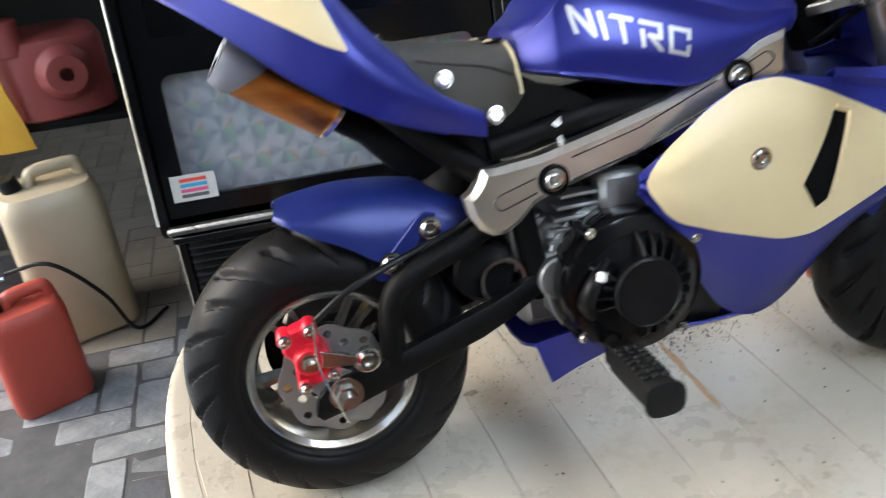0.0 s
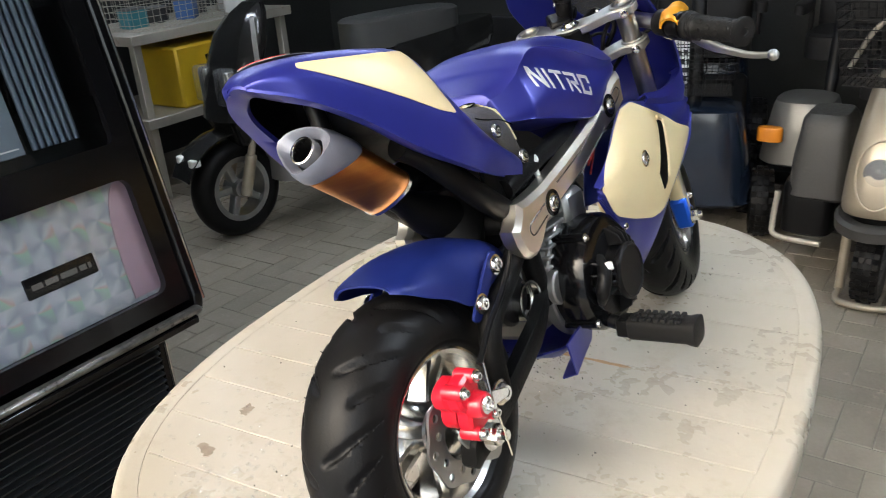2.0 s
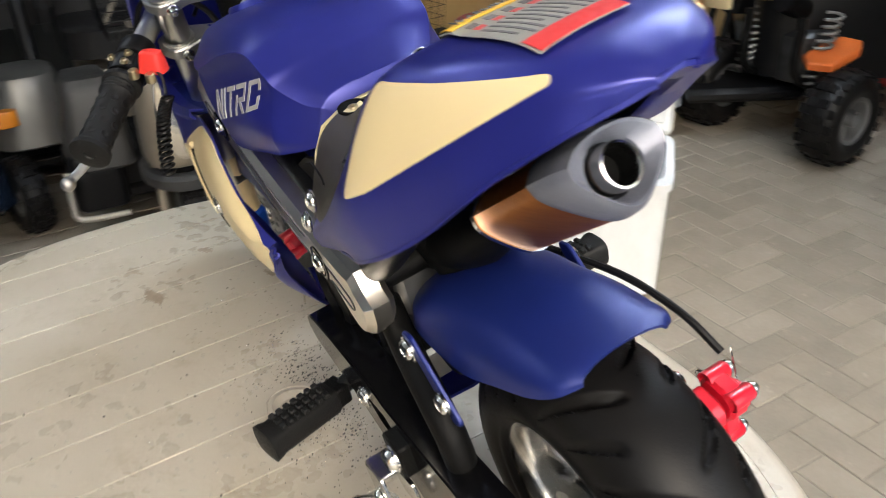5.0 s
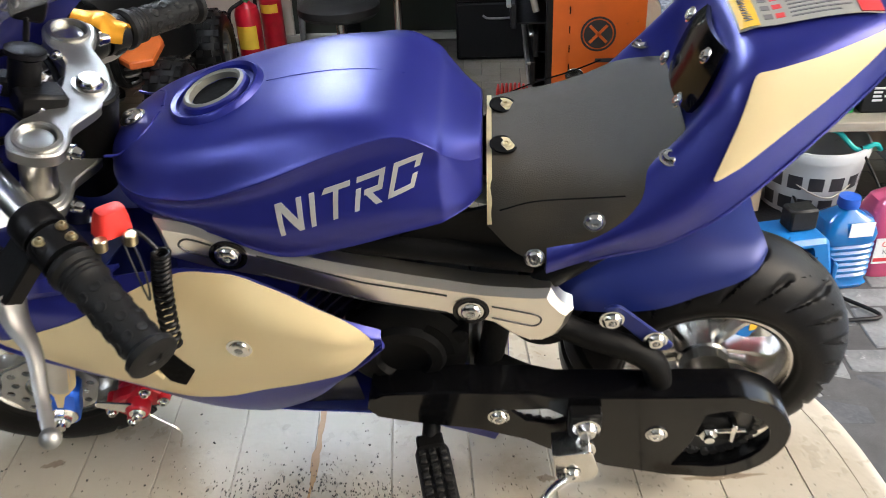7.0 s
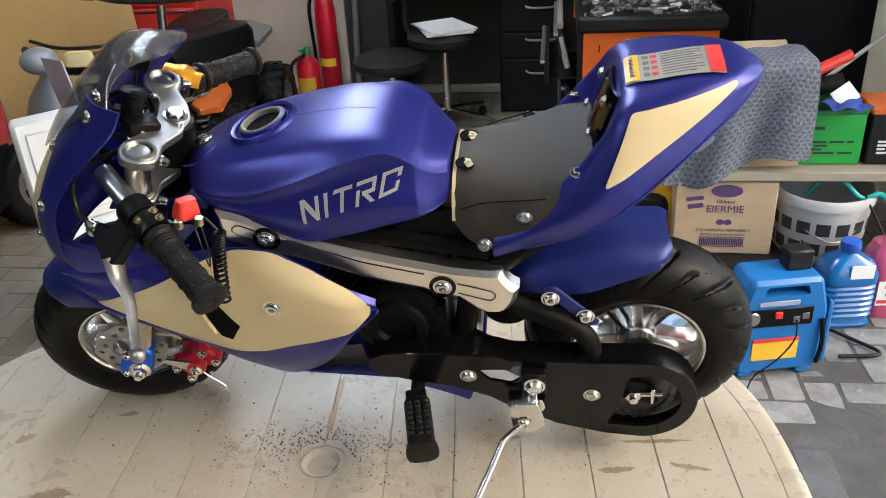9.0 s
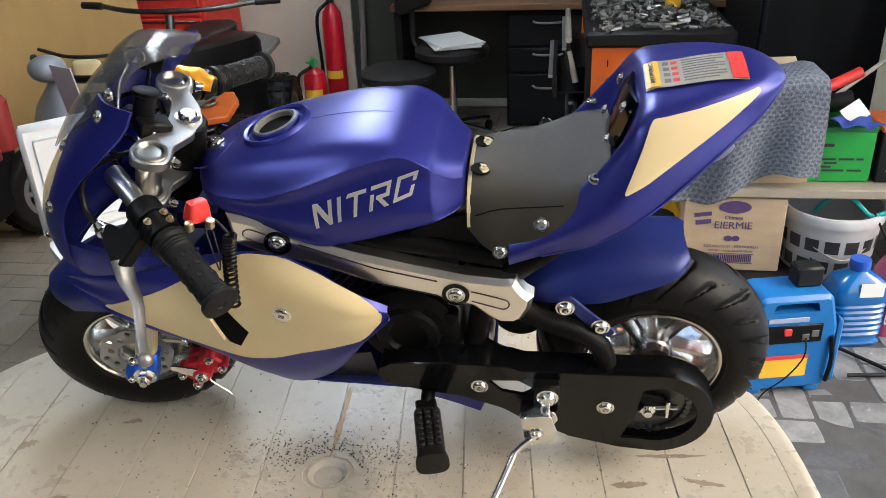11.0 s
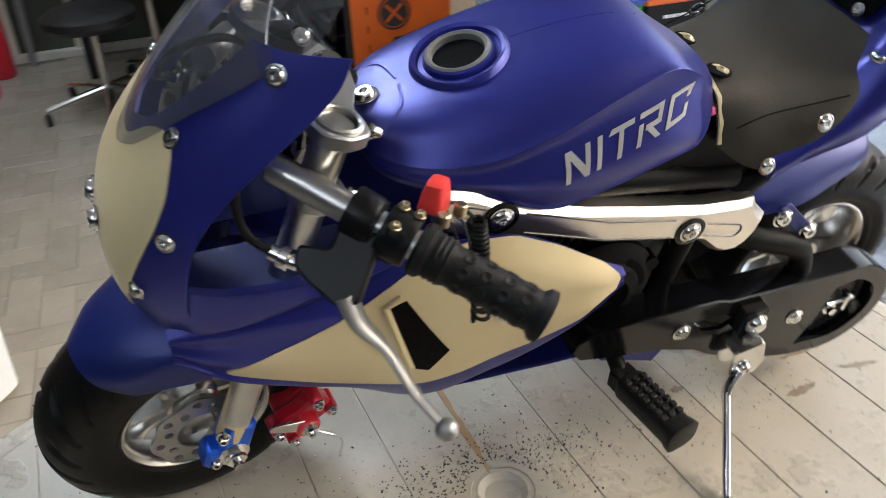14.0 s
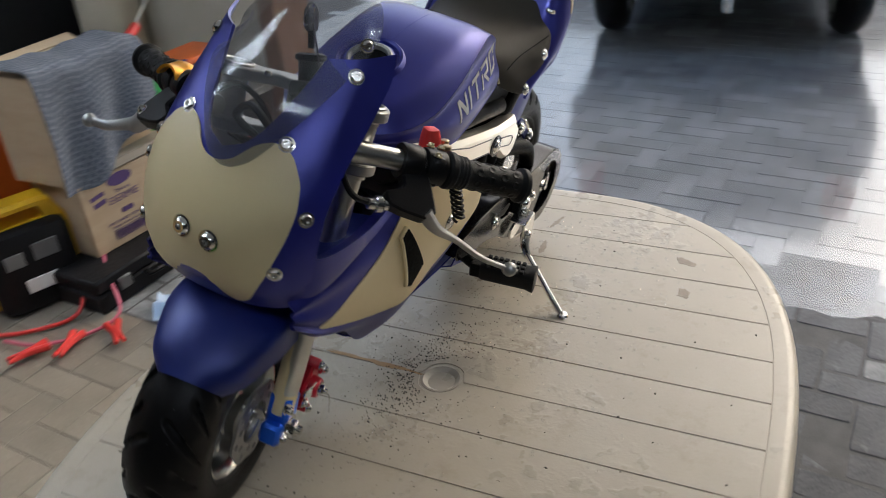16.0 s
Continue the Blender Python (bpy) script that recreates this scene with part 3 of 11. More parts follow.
for sx in (-1, 1):
    for sy in (-1, 1):
        g = Geo()
        loft(g, [ring_xy(0.030, 0.030, 0.705, 16, 4, TX + sx * 0.40, TY + sy * 0.24), ring_xy(0.024, 0.024, 0.0, 16, 4, TX + sx * 0.46, TY + sy * 0.29)])
        part("leg", g, TABLE, table)

# grit on the table
GRIT = surface("dark_grit", (0.055, 0.05, 0.045), (0.10, 0.09, 0.08), rough=0.7, grain=200, bump=0.3, piece=0.5)
rg = random.Random(8)
g = Geo()
for n_, cx, cy, sx, sy, big in ((620, 0.04, 0.11, 0.06, 0.026, 0.72), (420, 0.05, 0.12, 0.12, 0.045, 0.5), (240, -0.24, 0.08, 0.12, 0.05, 0.5), (140, 0.0, 0.15, 0.36, 0.26, 0.8), (60, 0.28, 0.02, 0.14, 0.10, 0.8)):
    for _ in range(n_):
        x, y = rg.gauss(cx, sx), rg.gauss(cy, sy)
        if (abs((x - TX) / 0.58)) ** 2.25 + (abs((y - TY) / 0.39)) ** 2.25 > 1 or math.hypot(x - HOLE[0], y - HOLE[1]) < 0.04:
            continue
        s = rg.uniform(0.0007, 0.0022) * big
        k = Matrix.Translation((x, y, 0.7198 + s * 0.35)) @ Euler((rg.uniform(0, 3), rg.uniform(0, 3), rg.uniform(0, 3))).to_matrix().to_4x4()
        box(g, (0, 0, 0), (s * rg.uniform(0.8, 2.0), s * 1.1, s), 0, k)
thing("grit", "scattered dark sand grit lying on the table", "grit", g=g, material=GRIT, kind="stuff", smooth=0)
# ragged stains dried onto the planks: x, y, length, width, turn, material
RUST = surface("rust_stain", (0.40, 0.245, 0.11), (0.33, 0.19, 0.08), rough=0.5, grain=200, bump=0.1, scale=30)
SMEAR = surface("brown_smear", (0.20, 0.155, 0.105), (0.30, 0.25, 0.18), rough=0.35, grain=200, bump=0.2, scale=40)
rs_ = random.Random(77)
STAINS = ((0.048, 0.035, 0.17, 0.009, 93, 1), (0.376, 0.23, 0.060, 0.020, 8, 0), (0.474, 0.126, 0.030, 0.018, 40, 0), (-0.344, 0.133, 0.050, 0.012, 10, 0), (-0.437, 0.122, 0.055, 0.010, -8, 0), (-0.399, 0.075, 0.10, 0.008, 5, 0),
          (-0.293, 0.391, 0.030, 0.020, 30, 0), (-0.386, 0.371, 0.045, 0.020, 70, 0), (-0.211, 0.079, 0.022, 0.012, 0, 0), (0.349, 0.064, 0.030, 0.010, 20, 0))
for x, y, l, w, turn, mt in STAINS:
    g = Geo()
    n_ = 40
    ring = [((l / 2) * math.cos(a) * rs_.uniform(0.72, 1.06), (w / 2) * math.sin(a) * rs_.uniform(0.45, 1.25)) for a in np.linspace(0, 2 * math.pi, n_ + 1)[:-1]]
    plate(g, ring, Matrix.Translation((x, y, 0.7200)) @ Matrix.Rotation(radians(turn), 4, "Z"), 0.00025)
    part("stain", g, RUST if mt else SMEAR, table, "rusty streak" if mt else "brown dirt smear", m=table_turn.inverted(), smooth=0)
# beads and short runs of rain water
WATER = clear("rain_water", (0.93, 0.94, 0.95), 0.02)
rd = random.Random(31)
g = Geo()
for n_, cx, cy, sx, sy in ((170, -0.43, 0.27, 0.07, 0.09), (120, -0.36, 0.05, 0.07, 0.06), (150, -0.22, 0.30, 0.12, 0.08), (110, 0.02, 0.24, 0.16, 0.09), (90, -0.10, 0.10, 0.16, 0.05), (60, 0.25, 0.12, 0.12, 0.08)):
    for _ in range(n_):
        x, y = rd.gauss(cx, sx), rd.gauss(cy, sy)
        if (abs((x - TX) / 0.58)) ** 2.4 + (abs((y - TY) / 0.39)) ** 2.4 > 1 or math.hypot(x - HOLE[0], y - HOLE[1]) < 0.04:
            continue
        l, w = rd.uniform(0.0016, 0.0052), rd.uniform(0.0014, 0.003)
        k = Matrix.Translation((x, y, 0.7199)) @ Matrix.Rotation(rd.uniform(0, 6.3), 4, "Z")
        bend = rd.uniform(-0.5, 0.5)
        loft(g, [[(l * f * math.cos(a) + bend * l * (f * math.sin(a)) ** 2, w * f * math.sin(a), z) for a in np.linspace(0, 2 * math.pi, 9)[:-1]] for f, z in ((1.0, 0.0), (0.86, w * 0.35), (0.45, w * 0.55))], k)
thing("water_drops", "clear rain water beads lying on the table", "water", g=g, material=WATER, kind="stuff", smooth=80)


# ---- the pocket bike: built upright, x ahead, y to its left, z up from the table, then leaned on its stand ----
TABLE_TOP = 0.72
LEAN = -12.72
bike = thing("pocket_bike", "blue and cream mini racing motorbike leaning on its stand", "motorbike", pose(0, 0, TABLE_TOP, LEAN, 0, 0))
RAKE, STEER = radians(18.5), radians(11)
_ax = V((-math.sin(RAKE), 0, math.cos(RAKE)))
TURN = Matrix.Translation((0.178, 0, 0.475)) @ Matrix.Rotation(STEER, 4, _ax) @ Matrix.Translation((-0.178, 0, -0.475))


def side_plane(y, sgn):
    """Local x, y to the bike's x, z; the local z goes outwards on that side."""
    return Matrix(((1, 0, 0, 0), (0, 0, sgn, y), (0, 1, 0, 0), (0, 0, 0, 1)))


def bolt(parent, p, d, r=0.008, h=0.005, mt=None, name="bolt", m=None, socket=True):
    """A button-head bolt at p that faces along d."""
    g = Geo()
    k, _ = axis_matrix(p, V(p) + V(d))
    prof = [(r * 1.25, 0), (r * 1.25, h * 0.25), (r, h * 0.3), (r * 0.93, h * 0.7), (r * 0.7, h)]
    prof += [(r * 0.42, h), (r * 0.36, h * 0.35), (0, h * 0.35)] if socket else [(0, h)]
    lathe(g, prof, k, 14)
    return part(name, g, mt or CHROME, parent, "", m)


def hex_nut(parent, p, d, r=0.009, h=0.008, m=None, mt=None):
    g = Geo()
    k, _ = axis_matrix(p, V(p) + V(d))
    lathe(g, [(r * 1.5, 0), (r * 1.5, 0.0015), (0, 0.0015)], k, 18)
    lathe(g, [(r, 0.0015), (r, h * 0.85), (r * 0.9, h), (0, h)], k, 6)
    rod(g, (0, 0, h * 0.8), (0, 0, h * 1.6), r * 0.5, n=10, m=k)
    return part("nut", g, mt or CHROME, parent, "", m)


# -- wheels
def wheel(hub, r, w, lip, spokes, m, label):
    """Tyre with cut treads, rim with a lip, and paired cast spokes, about the y axis."""
    base = Matrix.Translation(hub) @ Matrix.Rotation(radians(-90), 4, "X")
    a = w / 2
    # rim
    g = Geo()
    rr = lip / 1.04
    lathe(g, [(rr * 0.94, -a * 0.76), (rr, -a * 0.84), (rr * 1.035, -a * 0.83), (rr * 1.04, -a * 0.74), (rr * 0.97, -a * 0.55), (rr * 0.955, 0), (rr * 0.97, a * 0.55),
              (rr * 1.04, a * 0.74), (rr * 1.035, a * 0.83), (rr, a * 0.84), (rr * 0.94, a * 0.76), (rr * 0.90, a * 0.5), (rr * 0.90, -a * 0.5), (rr * 0.94, -a * 0.76)], base, 72)
    rim = part("rim", g, RIM, bike, "machined aluminium rim", m)
    g = Geo()
    lathe(g, [(0, -a * 1.0), (0.022, -a * 1.0), (0.024, -a * 0.97), (0.024, -a * 0.55), (0.0265, -a * 0.5), (0.0265, a * 0.5), (0.024, a * 0.55), (0.024, a * 0.8), (0, a * 0.8)], base, 40)
    part("hub", g, RIM, rim, "turned aluminium hub")
    for i in range(spokes):
        ang = 2 * math.pi * i / spokes + 0.3
        k = base @ Matrix.Rotation(ang, 4, "Z")
        g = Geo()
        for o in (-0.0085, 0.0085):
            loft(g, [[(0.020, o * 0.8 + y * 0.0030, z * a * 0.26) for y, z in ((-1, -1), (1, -1), (1, 1), (-1, 1))],
                     [(0.05, o + y * 0.0026, z * a * 0.20) for y, z in ((-1, -1), (1, -1), (1, 1), (-1, 1))],
                     [(rr * 0.915, o * 1.5 + y * 0.0035, z * a * 0.26) for y, z in ((-1, -1), (1, -1), (1, 1), (-1, 1))]], k)
        part("spoke", g, RIM, rim, "")
    # tyre: a crown over upright side walls, with slanting cuts sunk into it
    crown, nb, segs = a * 0.90, 22, 440
    lean = Matrix.Rotation(radians(LEAN), 4, "X") @ (m or I4)
    back = lean.inverted()
    prof = [(-1.0, rr * 1.02, -a * 0.80), (-1.0, rr * 1.06, -a * 0.90), (-1.0, rr * 1.10, -a * 0.935), (-1.0, rr * 1.115, -a * 0.93), (-1.0, rr * 1.13, -a * 0.955)]
    for t in np.linspace(-1.0, 1.0, 53):
        q = t * math.pi / 2
        prof.append((t, r - crown + crown * math.cos(q) ** 0.95, a * math.copysign(abs(math.sin(q)) ** 0.95, t)))
    prof += [(1.0, rad, -y) for _, rad, y in prof[4::-1]]
    vs = []
    for t, rad, y in prof:
        for i in range(segs):
            ang = 2 * math.pi * i / segs
            cut = 0.0
            u = abs(t)
            if 0.06 < u < 0.86:
                turn_ = ang / (2 * math.pi) * nb - 1.55 * u ** 1.25 + (0.5 if t > 0 else 0.0)
                even = int(math.floor(turn_ + 0.5)) % 2 == 0
                off = abs(turn_ - math.floor(turn_ + 0.5)) * 2 * math.pi * r / nb
                ends = min(1.0, (u - (0.06 if even else 0.34)) / 0.06, (0.86 - u) / 0.08)
                wide = 0.0056 * (0.55 + 0.45 * math.sin(min(1, u / 0.8) * math.pi))
                cut = 0.0058 * max(0.0, ends) * max(0.0, min(1.0, (wide - off) / 0.0012))
            p = base @ V(((rad - cut) * math.cos(ang), (rad - cut) * math.sin(ang), y))
            q = lean @ p
            if q.z < 0.0004:
                q.z = 0.0004
                p = back @ q
            vs.append(p)
    g = Geo()
    g.add(vs, grid_faces(len(prof), segs, True))
    tyre = part("tyre", g, RUBBER, bike, label, m, smooth=60)
    # mould hairs left on the tread
    rh = random.Random(int(r * 1e5))
    g = Geo()
    for _ in range(34):
        t, ang = rh.uniform(-0.6, 0.6), rh.uniform(0, 2 * math.pi)
        q = t * math.pi / 2
        rad, y = r - crown + crown * math.cos(q), a * math.sin(q)
        n_ = V((math.cos(ang) * math.cos(q), math.sin(ang) * math.cos(q), math.sin(q)))
        p = V((rad * math.cos(ang), rad * math.sin(ang), y))
        if (lean @ (base @ p)).z > 0.02:
            rod(g, base @ (p - n_ * 0.001), base @ (p + n_ * rh.uniform(0.002, 0.0045)), 0.0005, n=5)
    hair = part("mould_hair", g, RUBBER, tyre, "short rubber mould hairs")
    hair["kind"] = "stuff"
    return rim


# near-black that paints in the darkness of holes, slots, mouths and creases
HOLLOW_SHADE = surface("hollow_shade", (0.003, 0.003, 0.003), rough=0.8, grain=300, bump=0.1, spec=0.1)
REAR, FRONT = (-0.369, -0.011, 0.1430), (0.3225, -0.0115, 0.1330)
wheel(REAR, 0.1450, 0.098, 0.0850, 5, None, "wide black rear tyre with wet curved treads")
wheel(FRONT, 0.1365, 0.086, 0.0725, 5, TURN, "black front tyre with curved treads")

# -- brake discs
def brake_disc(hub, y, r, m):
    outer = [(hub[0] + r * (1 + 0.035 * math.cos(8 * a)) * math.cos(a), hub[2] + r * (1 + 0.035 * math.cos(8 * a)) * math.sin(a)) for a in np.linspace(0, 2 * math.pi, 96)[:-1]]
    holes = [[(hub[0] + r * 0.52 * math.cos(a), hub[2] + r * 0.52 * math.sin(a)) for a in np.linspace(0, 2 * math.pi, 32)[:-1]]]
    for i in range(16):
        c = 2 * math.pi * i / 16
        d = r * (0.70 if i % 2 else 0.86)
        holes.append([(hub[0] + d * math.cos(c) + 0.0045 * math.cos(a), hub[2] + d * math.sin(c) + 0.0045 * math.sin(a)) for a in np.linspace(0, 2 * math.pi, 10)[:-1]])
    g = Geo()
    plate(g, outer, side_plane(y, 1), 0.003, 0, holes)
    part("brake_disc", g, CAST, bike, "drilled wavy brake disc", m)


brake_disc(REAR, -0.066, 0.054, None)
brake_disc(FRONT, 0.034, 0.048, TURN)


def caliper(c, sgn, ang, m, label):
    """Two red casting halves with corner ears, a boss, bolts and a cable arm."""
    base = Matrix.Translation(c) @ Matrix.Rotation(ang, 4, "Y") @ Matrix.Scale(0.88, 4)
    outline = rounded([(-0.019, -0.030), (0.006, -0.034), (0.020, -0.026), (0.022, -0.010), (0.017, 0.004), (0.021, 0.018), (0.017, 0.033), (-0.006, 0.035), (-0.018, 0.028), (-0.021, 0.012), (-0.014, 0.0), (-0.022, -0.014)], 0.005, 4)
    g = Geo()
    plate(g, outline, side_plane(-0.002 * sgn, sgn), 0.020, 0.0035)
    body = part("brake_caliper", g, RED, bike, label, (m or I4) @ base)
    g = Geo()
    plate(g, [(x * 0.92, z * 0.80) for x, z in outline], side_plane(-0.024 * sgn, sgn), 0.020, 0.003)
    part("inner_half", g, RED, body, "red inner casting half")
    g = Geo()
    lathe(g, [(0, 0.016), (0.0125, 0.016), (0.0145, 0.013), (0.0155, 0)], side_plane(0.016 * sgn, sgn), 24)
    part("piston_boss", g, RED, body, "round red boss")
    for x, z in ((-0.017, -0.027), (0.014, -0.028), (0.015, 0.027), (-0.012, 0.029)):
        g = Geo()
        lathe(g, [(0, 0.0235), (0.0068, 0.0235), (0.0080, 0.022), (0.0086, 0)], Matrix.Translation((x, 0, z)) @ side_plane(-0.001 * sgn, sgn), 16)
        ear = part("bolt_ear", g, RED, body)
        bolt(ear, (x, sgn * 0.023, z), (0, sgn, 0), 0.0056, 0.006, CHROME)
    hex_nut(body, (0, sgn * 0.032, 0), (0, sgn, 0), 0.0065, 0.007)
    g = Geo()
    plate(g, rounded([(-0.008, -0.006), (0.04, -0.028), (0.045, -0.02), (0.004, 0.012)], 0.004), side_plane(sgn * 0.026, sgn), 0.003, 0.0006)
    part("lever_arm", g, CHROME, body, "zinc plated arm")
    return body


cal = caliper((-0.390, -0.094, 0.189), -1, radians(-18), None, "red lacquered rear brake caliper with chrome bolts")
g = Geo()
tube(g, [(-0.378, -0.117, 0.225), (-0.343, -0.112, 0.246), (-0.29, -0.10, 0.262), (-0.22, -0.07, 0.275), (-0.16, -0.03, 0.30)], 0.0032, 8)
part("brake_cable", g, BLACKPLASTIC, bike, "black brake cable")
g = Geo()
tube(g, [(-0.379, -0.128, 0.233), (-0.382, -0.130, 0.191), (-0.375, -0.128, 0.156), (-0.362, -0.12, 0.11)], 0.0011, 6)
part("cable_wire", g, CHROME, cal, "", (Matrix.Translation((-0.390, -0.094, 0.189)) @ Matrix.Rotation(radians(-18), 4, "Y")).inverted())
# hanger plate behind the rear caliper
g = Geo()
plate(g, rounded([(-0.372, 0.112), (-0.345, 0.100), (-0.330, 0.118), (-0.342, 0.15), (-0.372, 0.165), (-0.40, 0.155)], 0.008), side_plane(-0.082, -1), 0.004, 0.0008)
part("caliper_bracket", g, CAST, bike, "")
hex_nut(bike, (-0.362, -0.096, 0.139), (0, -1, 0), 0.011, 0.012)
bolt(bike, (-0.338, -0.100, 0.172), (0, -1, 0), 0.0105, 0.010, CHROME)
g = Geo()
rod(g, (-0.361, -0.10, 0.137), (-0.361, 0.10, 0.135), 0.007, n=16)
part("rear_axle", g, CHROME, bike)

caliper((0.232, 0.046, 0.118), 1, radians(-60), TURN, "red lacquered front brake caliper")
g = Geo()
tube(g, [(0.232, 0.062, 0.125), (0.225, 0.066, 0.10), (0.20, 0.075, 0.075), (0.205, 0.08, 0.05)], 0.0012, 6, m=TURN)
part("loose_wire", g, CHROME, bike)

# -- fork, clamps and bars (steered)
for sd in (1, -1):
    g = Geo()
    rod(g, (0.191, sd * 0.072, 0.482), (0.2945, sd * 0.059, 0.168), 0.0135, n=24, b=0.001)
    part("fork_tube", g, SILVER, bike, "polished fork tube", TURN)
    g = Geo()
    rod(g, (0.262, sd * 0.062, 0.265), (0.303, sd * 0.0575, 0.142), 0.0138, n=24, b=0.002)
    part("fork_sleeve", g, CREAM, bike, "pale dust sleeve", TURN)
    g = Geo()
    k = Matrix.Translation((0.301, sd * 0.058, 0.139)) @ Matrix.Rotation(RAKE * -1, 4, "Y")
    box(g, (0, 0, 0), (0.030, 0.026, 0.056), 0.004, k)
    box(g, (0.012, 0, -0.018), (0.030, 0.024, 0.026), 0.004, k)
    br = part("axle_bracket", g, BLUEANO, bike, "blue anodised fork foot", TURN)
    for z in (0.016, -0.02):
        bolt(br, k @ V((0.016, sd * 0.010, z)), (0.3, sd, 0.1), 0.0055, 0.008, CHROME)
    hex_nut(bike, (0.306, sd * 0.070, 0.127), (0, sd, 0), 0.010, 0.010, TURN)
g = Geo()
rod(g, (0.306, -0.072, 0.127), (0.306, 0.072, 0.127), 0.006, n=16)
part("front_axle", g, CHROME, bike, "", TURN)
for k0, wd in ((0.0, 0.012), (-0.055, 0.012)):
    # triple clamps: a waisted plate with two bored ends
    g = Geo()
    c = V((0.191, 0, 0.477)) + _ax * k0
    mt = Matrix.Translation(c) @ Matrix.Rotation(-RAKE, 4, "Y")
    out = [(0.0, 0.094), (0.018, 0.088), (0.022, 0.072), (0.017, 0.055), (-0.004, 0.03), (-0.006, 0.0), (-0.004, -0.03), (0.017, -0.055), (0.022, -0.072), (0.018, -0.088), (0.0, -0.094),
           (-0.018, -0.088), (-0.022, -0.072), (-0.02, -0.055), (-0.036, -0.028), (-0.044, 0.0), (-0.036, 0.028), (-0.02, 0.055), (-0.022, 0.072), (-0.018, 0.088)]
    hole = [[(0.0145 * math.cos(a), sd * 0.072 + 0.0145 * math.sin(a)) for a in np.linspace(0, 2 * math.pi, 24)[:-1]] for sd in (1, -1)]
    plate(g, rounded(out, 0.006, 3), mt @ Matrix.Translation((0, 0, -wd / 2)), wd, 0.0015, hole)
    cl = part("triple_clamp", g, CAST, bike, "cast aluminium fork clamp", TURN)
    for sd in (1, -1):
        bolt(cl, mt @ V((-0.023, sd * 0.076, 0)), mt.to_3x3() @ V((-1, sd * 0.3, 0)), 0.005, 0.009)
        g = Geo()
        lathe(g, [(0.0145, -0.004), (0.0175, -0.004), (0.0175, 0.008), (0.0150, 0.009), (0.0135, 0.008), (0.0132, -0.012), (0.0, -0.012)], mt @ Matrix.Translation((0, sd * 0.072, 0)), 28)
        part("fork_cap", g, SILVER, cl, "")
    if k0 == 0:
        bolt(cl, mt @ V((-0.026, 0, wd / 2)), _ax, 0.011, 0.008, CHROME, socket=False)
        for sd in (1, -1):
            bolt(cl, mt @ V((0.004, sd * 0.036, wd / 2 - 0.002)), _ax, 0.0045, 0.004, CHROME)
g = Geo()
rod(g, V((0.166, 0, 0.474)) - _ax * 0.10, V((0.166, 0, 0.474)) - _ax * 0.0, 0.024, n=28, b=0.002)
part("steering_head", g, POWDER, bike, "black steering head tube")
# ignition lock and key
g = Geo()
lk = Matrix.Translation((0.200, 0.012, 0.506)) @ Matrix.Rotation(radians(-22), 4, "Y") @ Matrix.Rotation(radians(14), 4, "X")
lathe(g, [(0, -0.022), (0.011, -0.022), (0.012, -0.018), (0.012, 0.008), (0.015, 0.010), (0.015, 0.014), (0.011, 0.016), (0, 0.015)], lk, 24)
box(g, (-0.008, 0.012, -0.022), (0.036, 0.030, 0.020), 0.003, lk @ Matrix.Rotation(radians(24), 4, "Z"))
box(g, (0.012, -0.004, -0.018), (0.018, 0.022, 0.016), 0.003, lk)
lock = part("ignition_lock", g, BLACKPLASTIC, bike, "black key lock with the key in it", TURN)
g = Geo()
box(g, (0, 0, 0.030), (0.004, 0.006, 0.02), 0.001, lk)
plate(g, rounded([(-0.012, 0.036), (0.012, 0.036), (0.014, 0.055), (0, 0.064), (-0.014, 0.055)], 0.005), lk @ Matrix.Rotation(radians(90), 4, "X") @ Matrix.Translation((0, 0, -0.0025)), 0.005, 0.001)
part("key", g, BLACKPLASTIC, lock, "black plastic key head")
g = Geo()
lathe(g, [(0.010, -0.0006), (0.0112, 0), (0.010, 0.0006), (0.0088, 0), (0.010, -0.0006)], lk @ Matrix.Translation((0.016, 0.004, 0.05)) @ Matrix.Rotation(radians(70), 4, "X"), 20)
tube(g, [lk @ V((0.02, 0.01, 0.042)), lk @ V((0.025, 0.016, 0.02)), lk @ V((0.022, 0.02, -0.012))], 0.002, 6, flat=0.4)
part("key_ring", g, CHROME, lock, "")

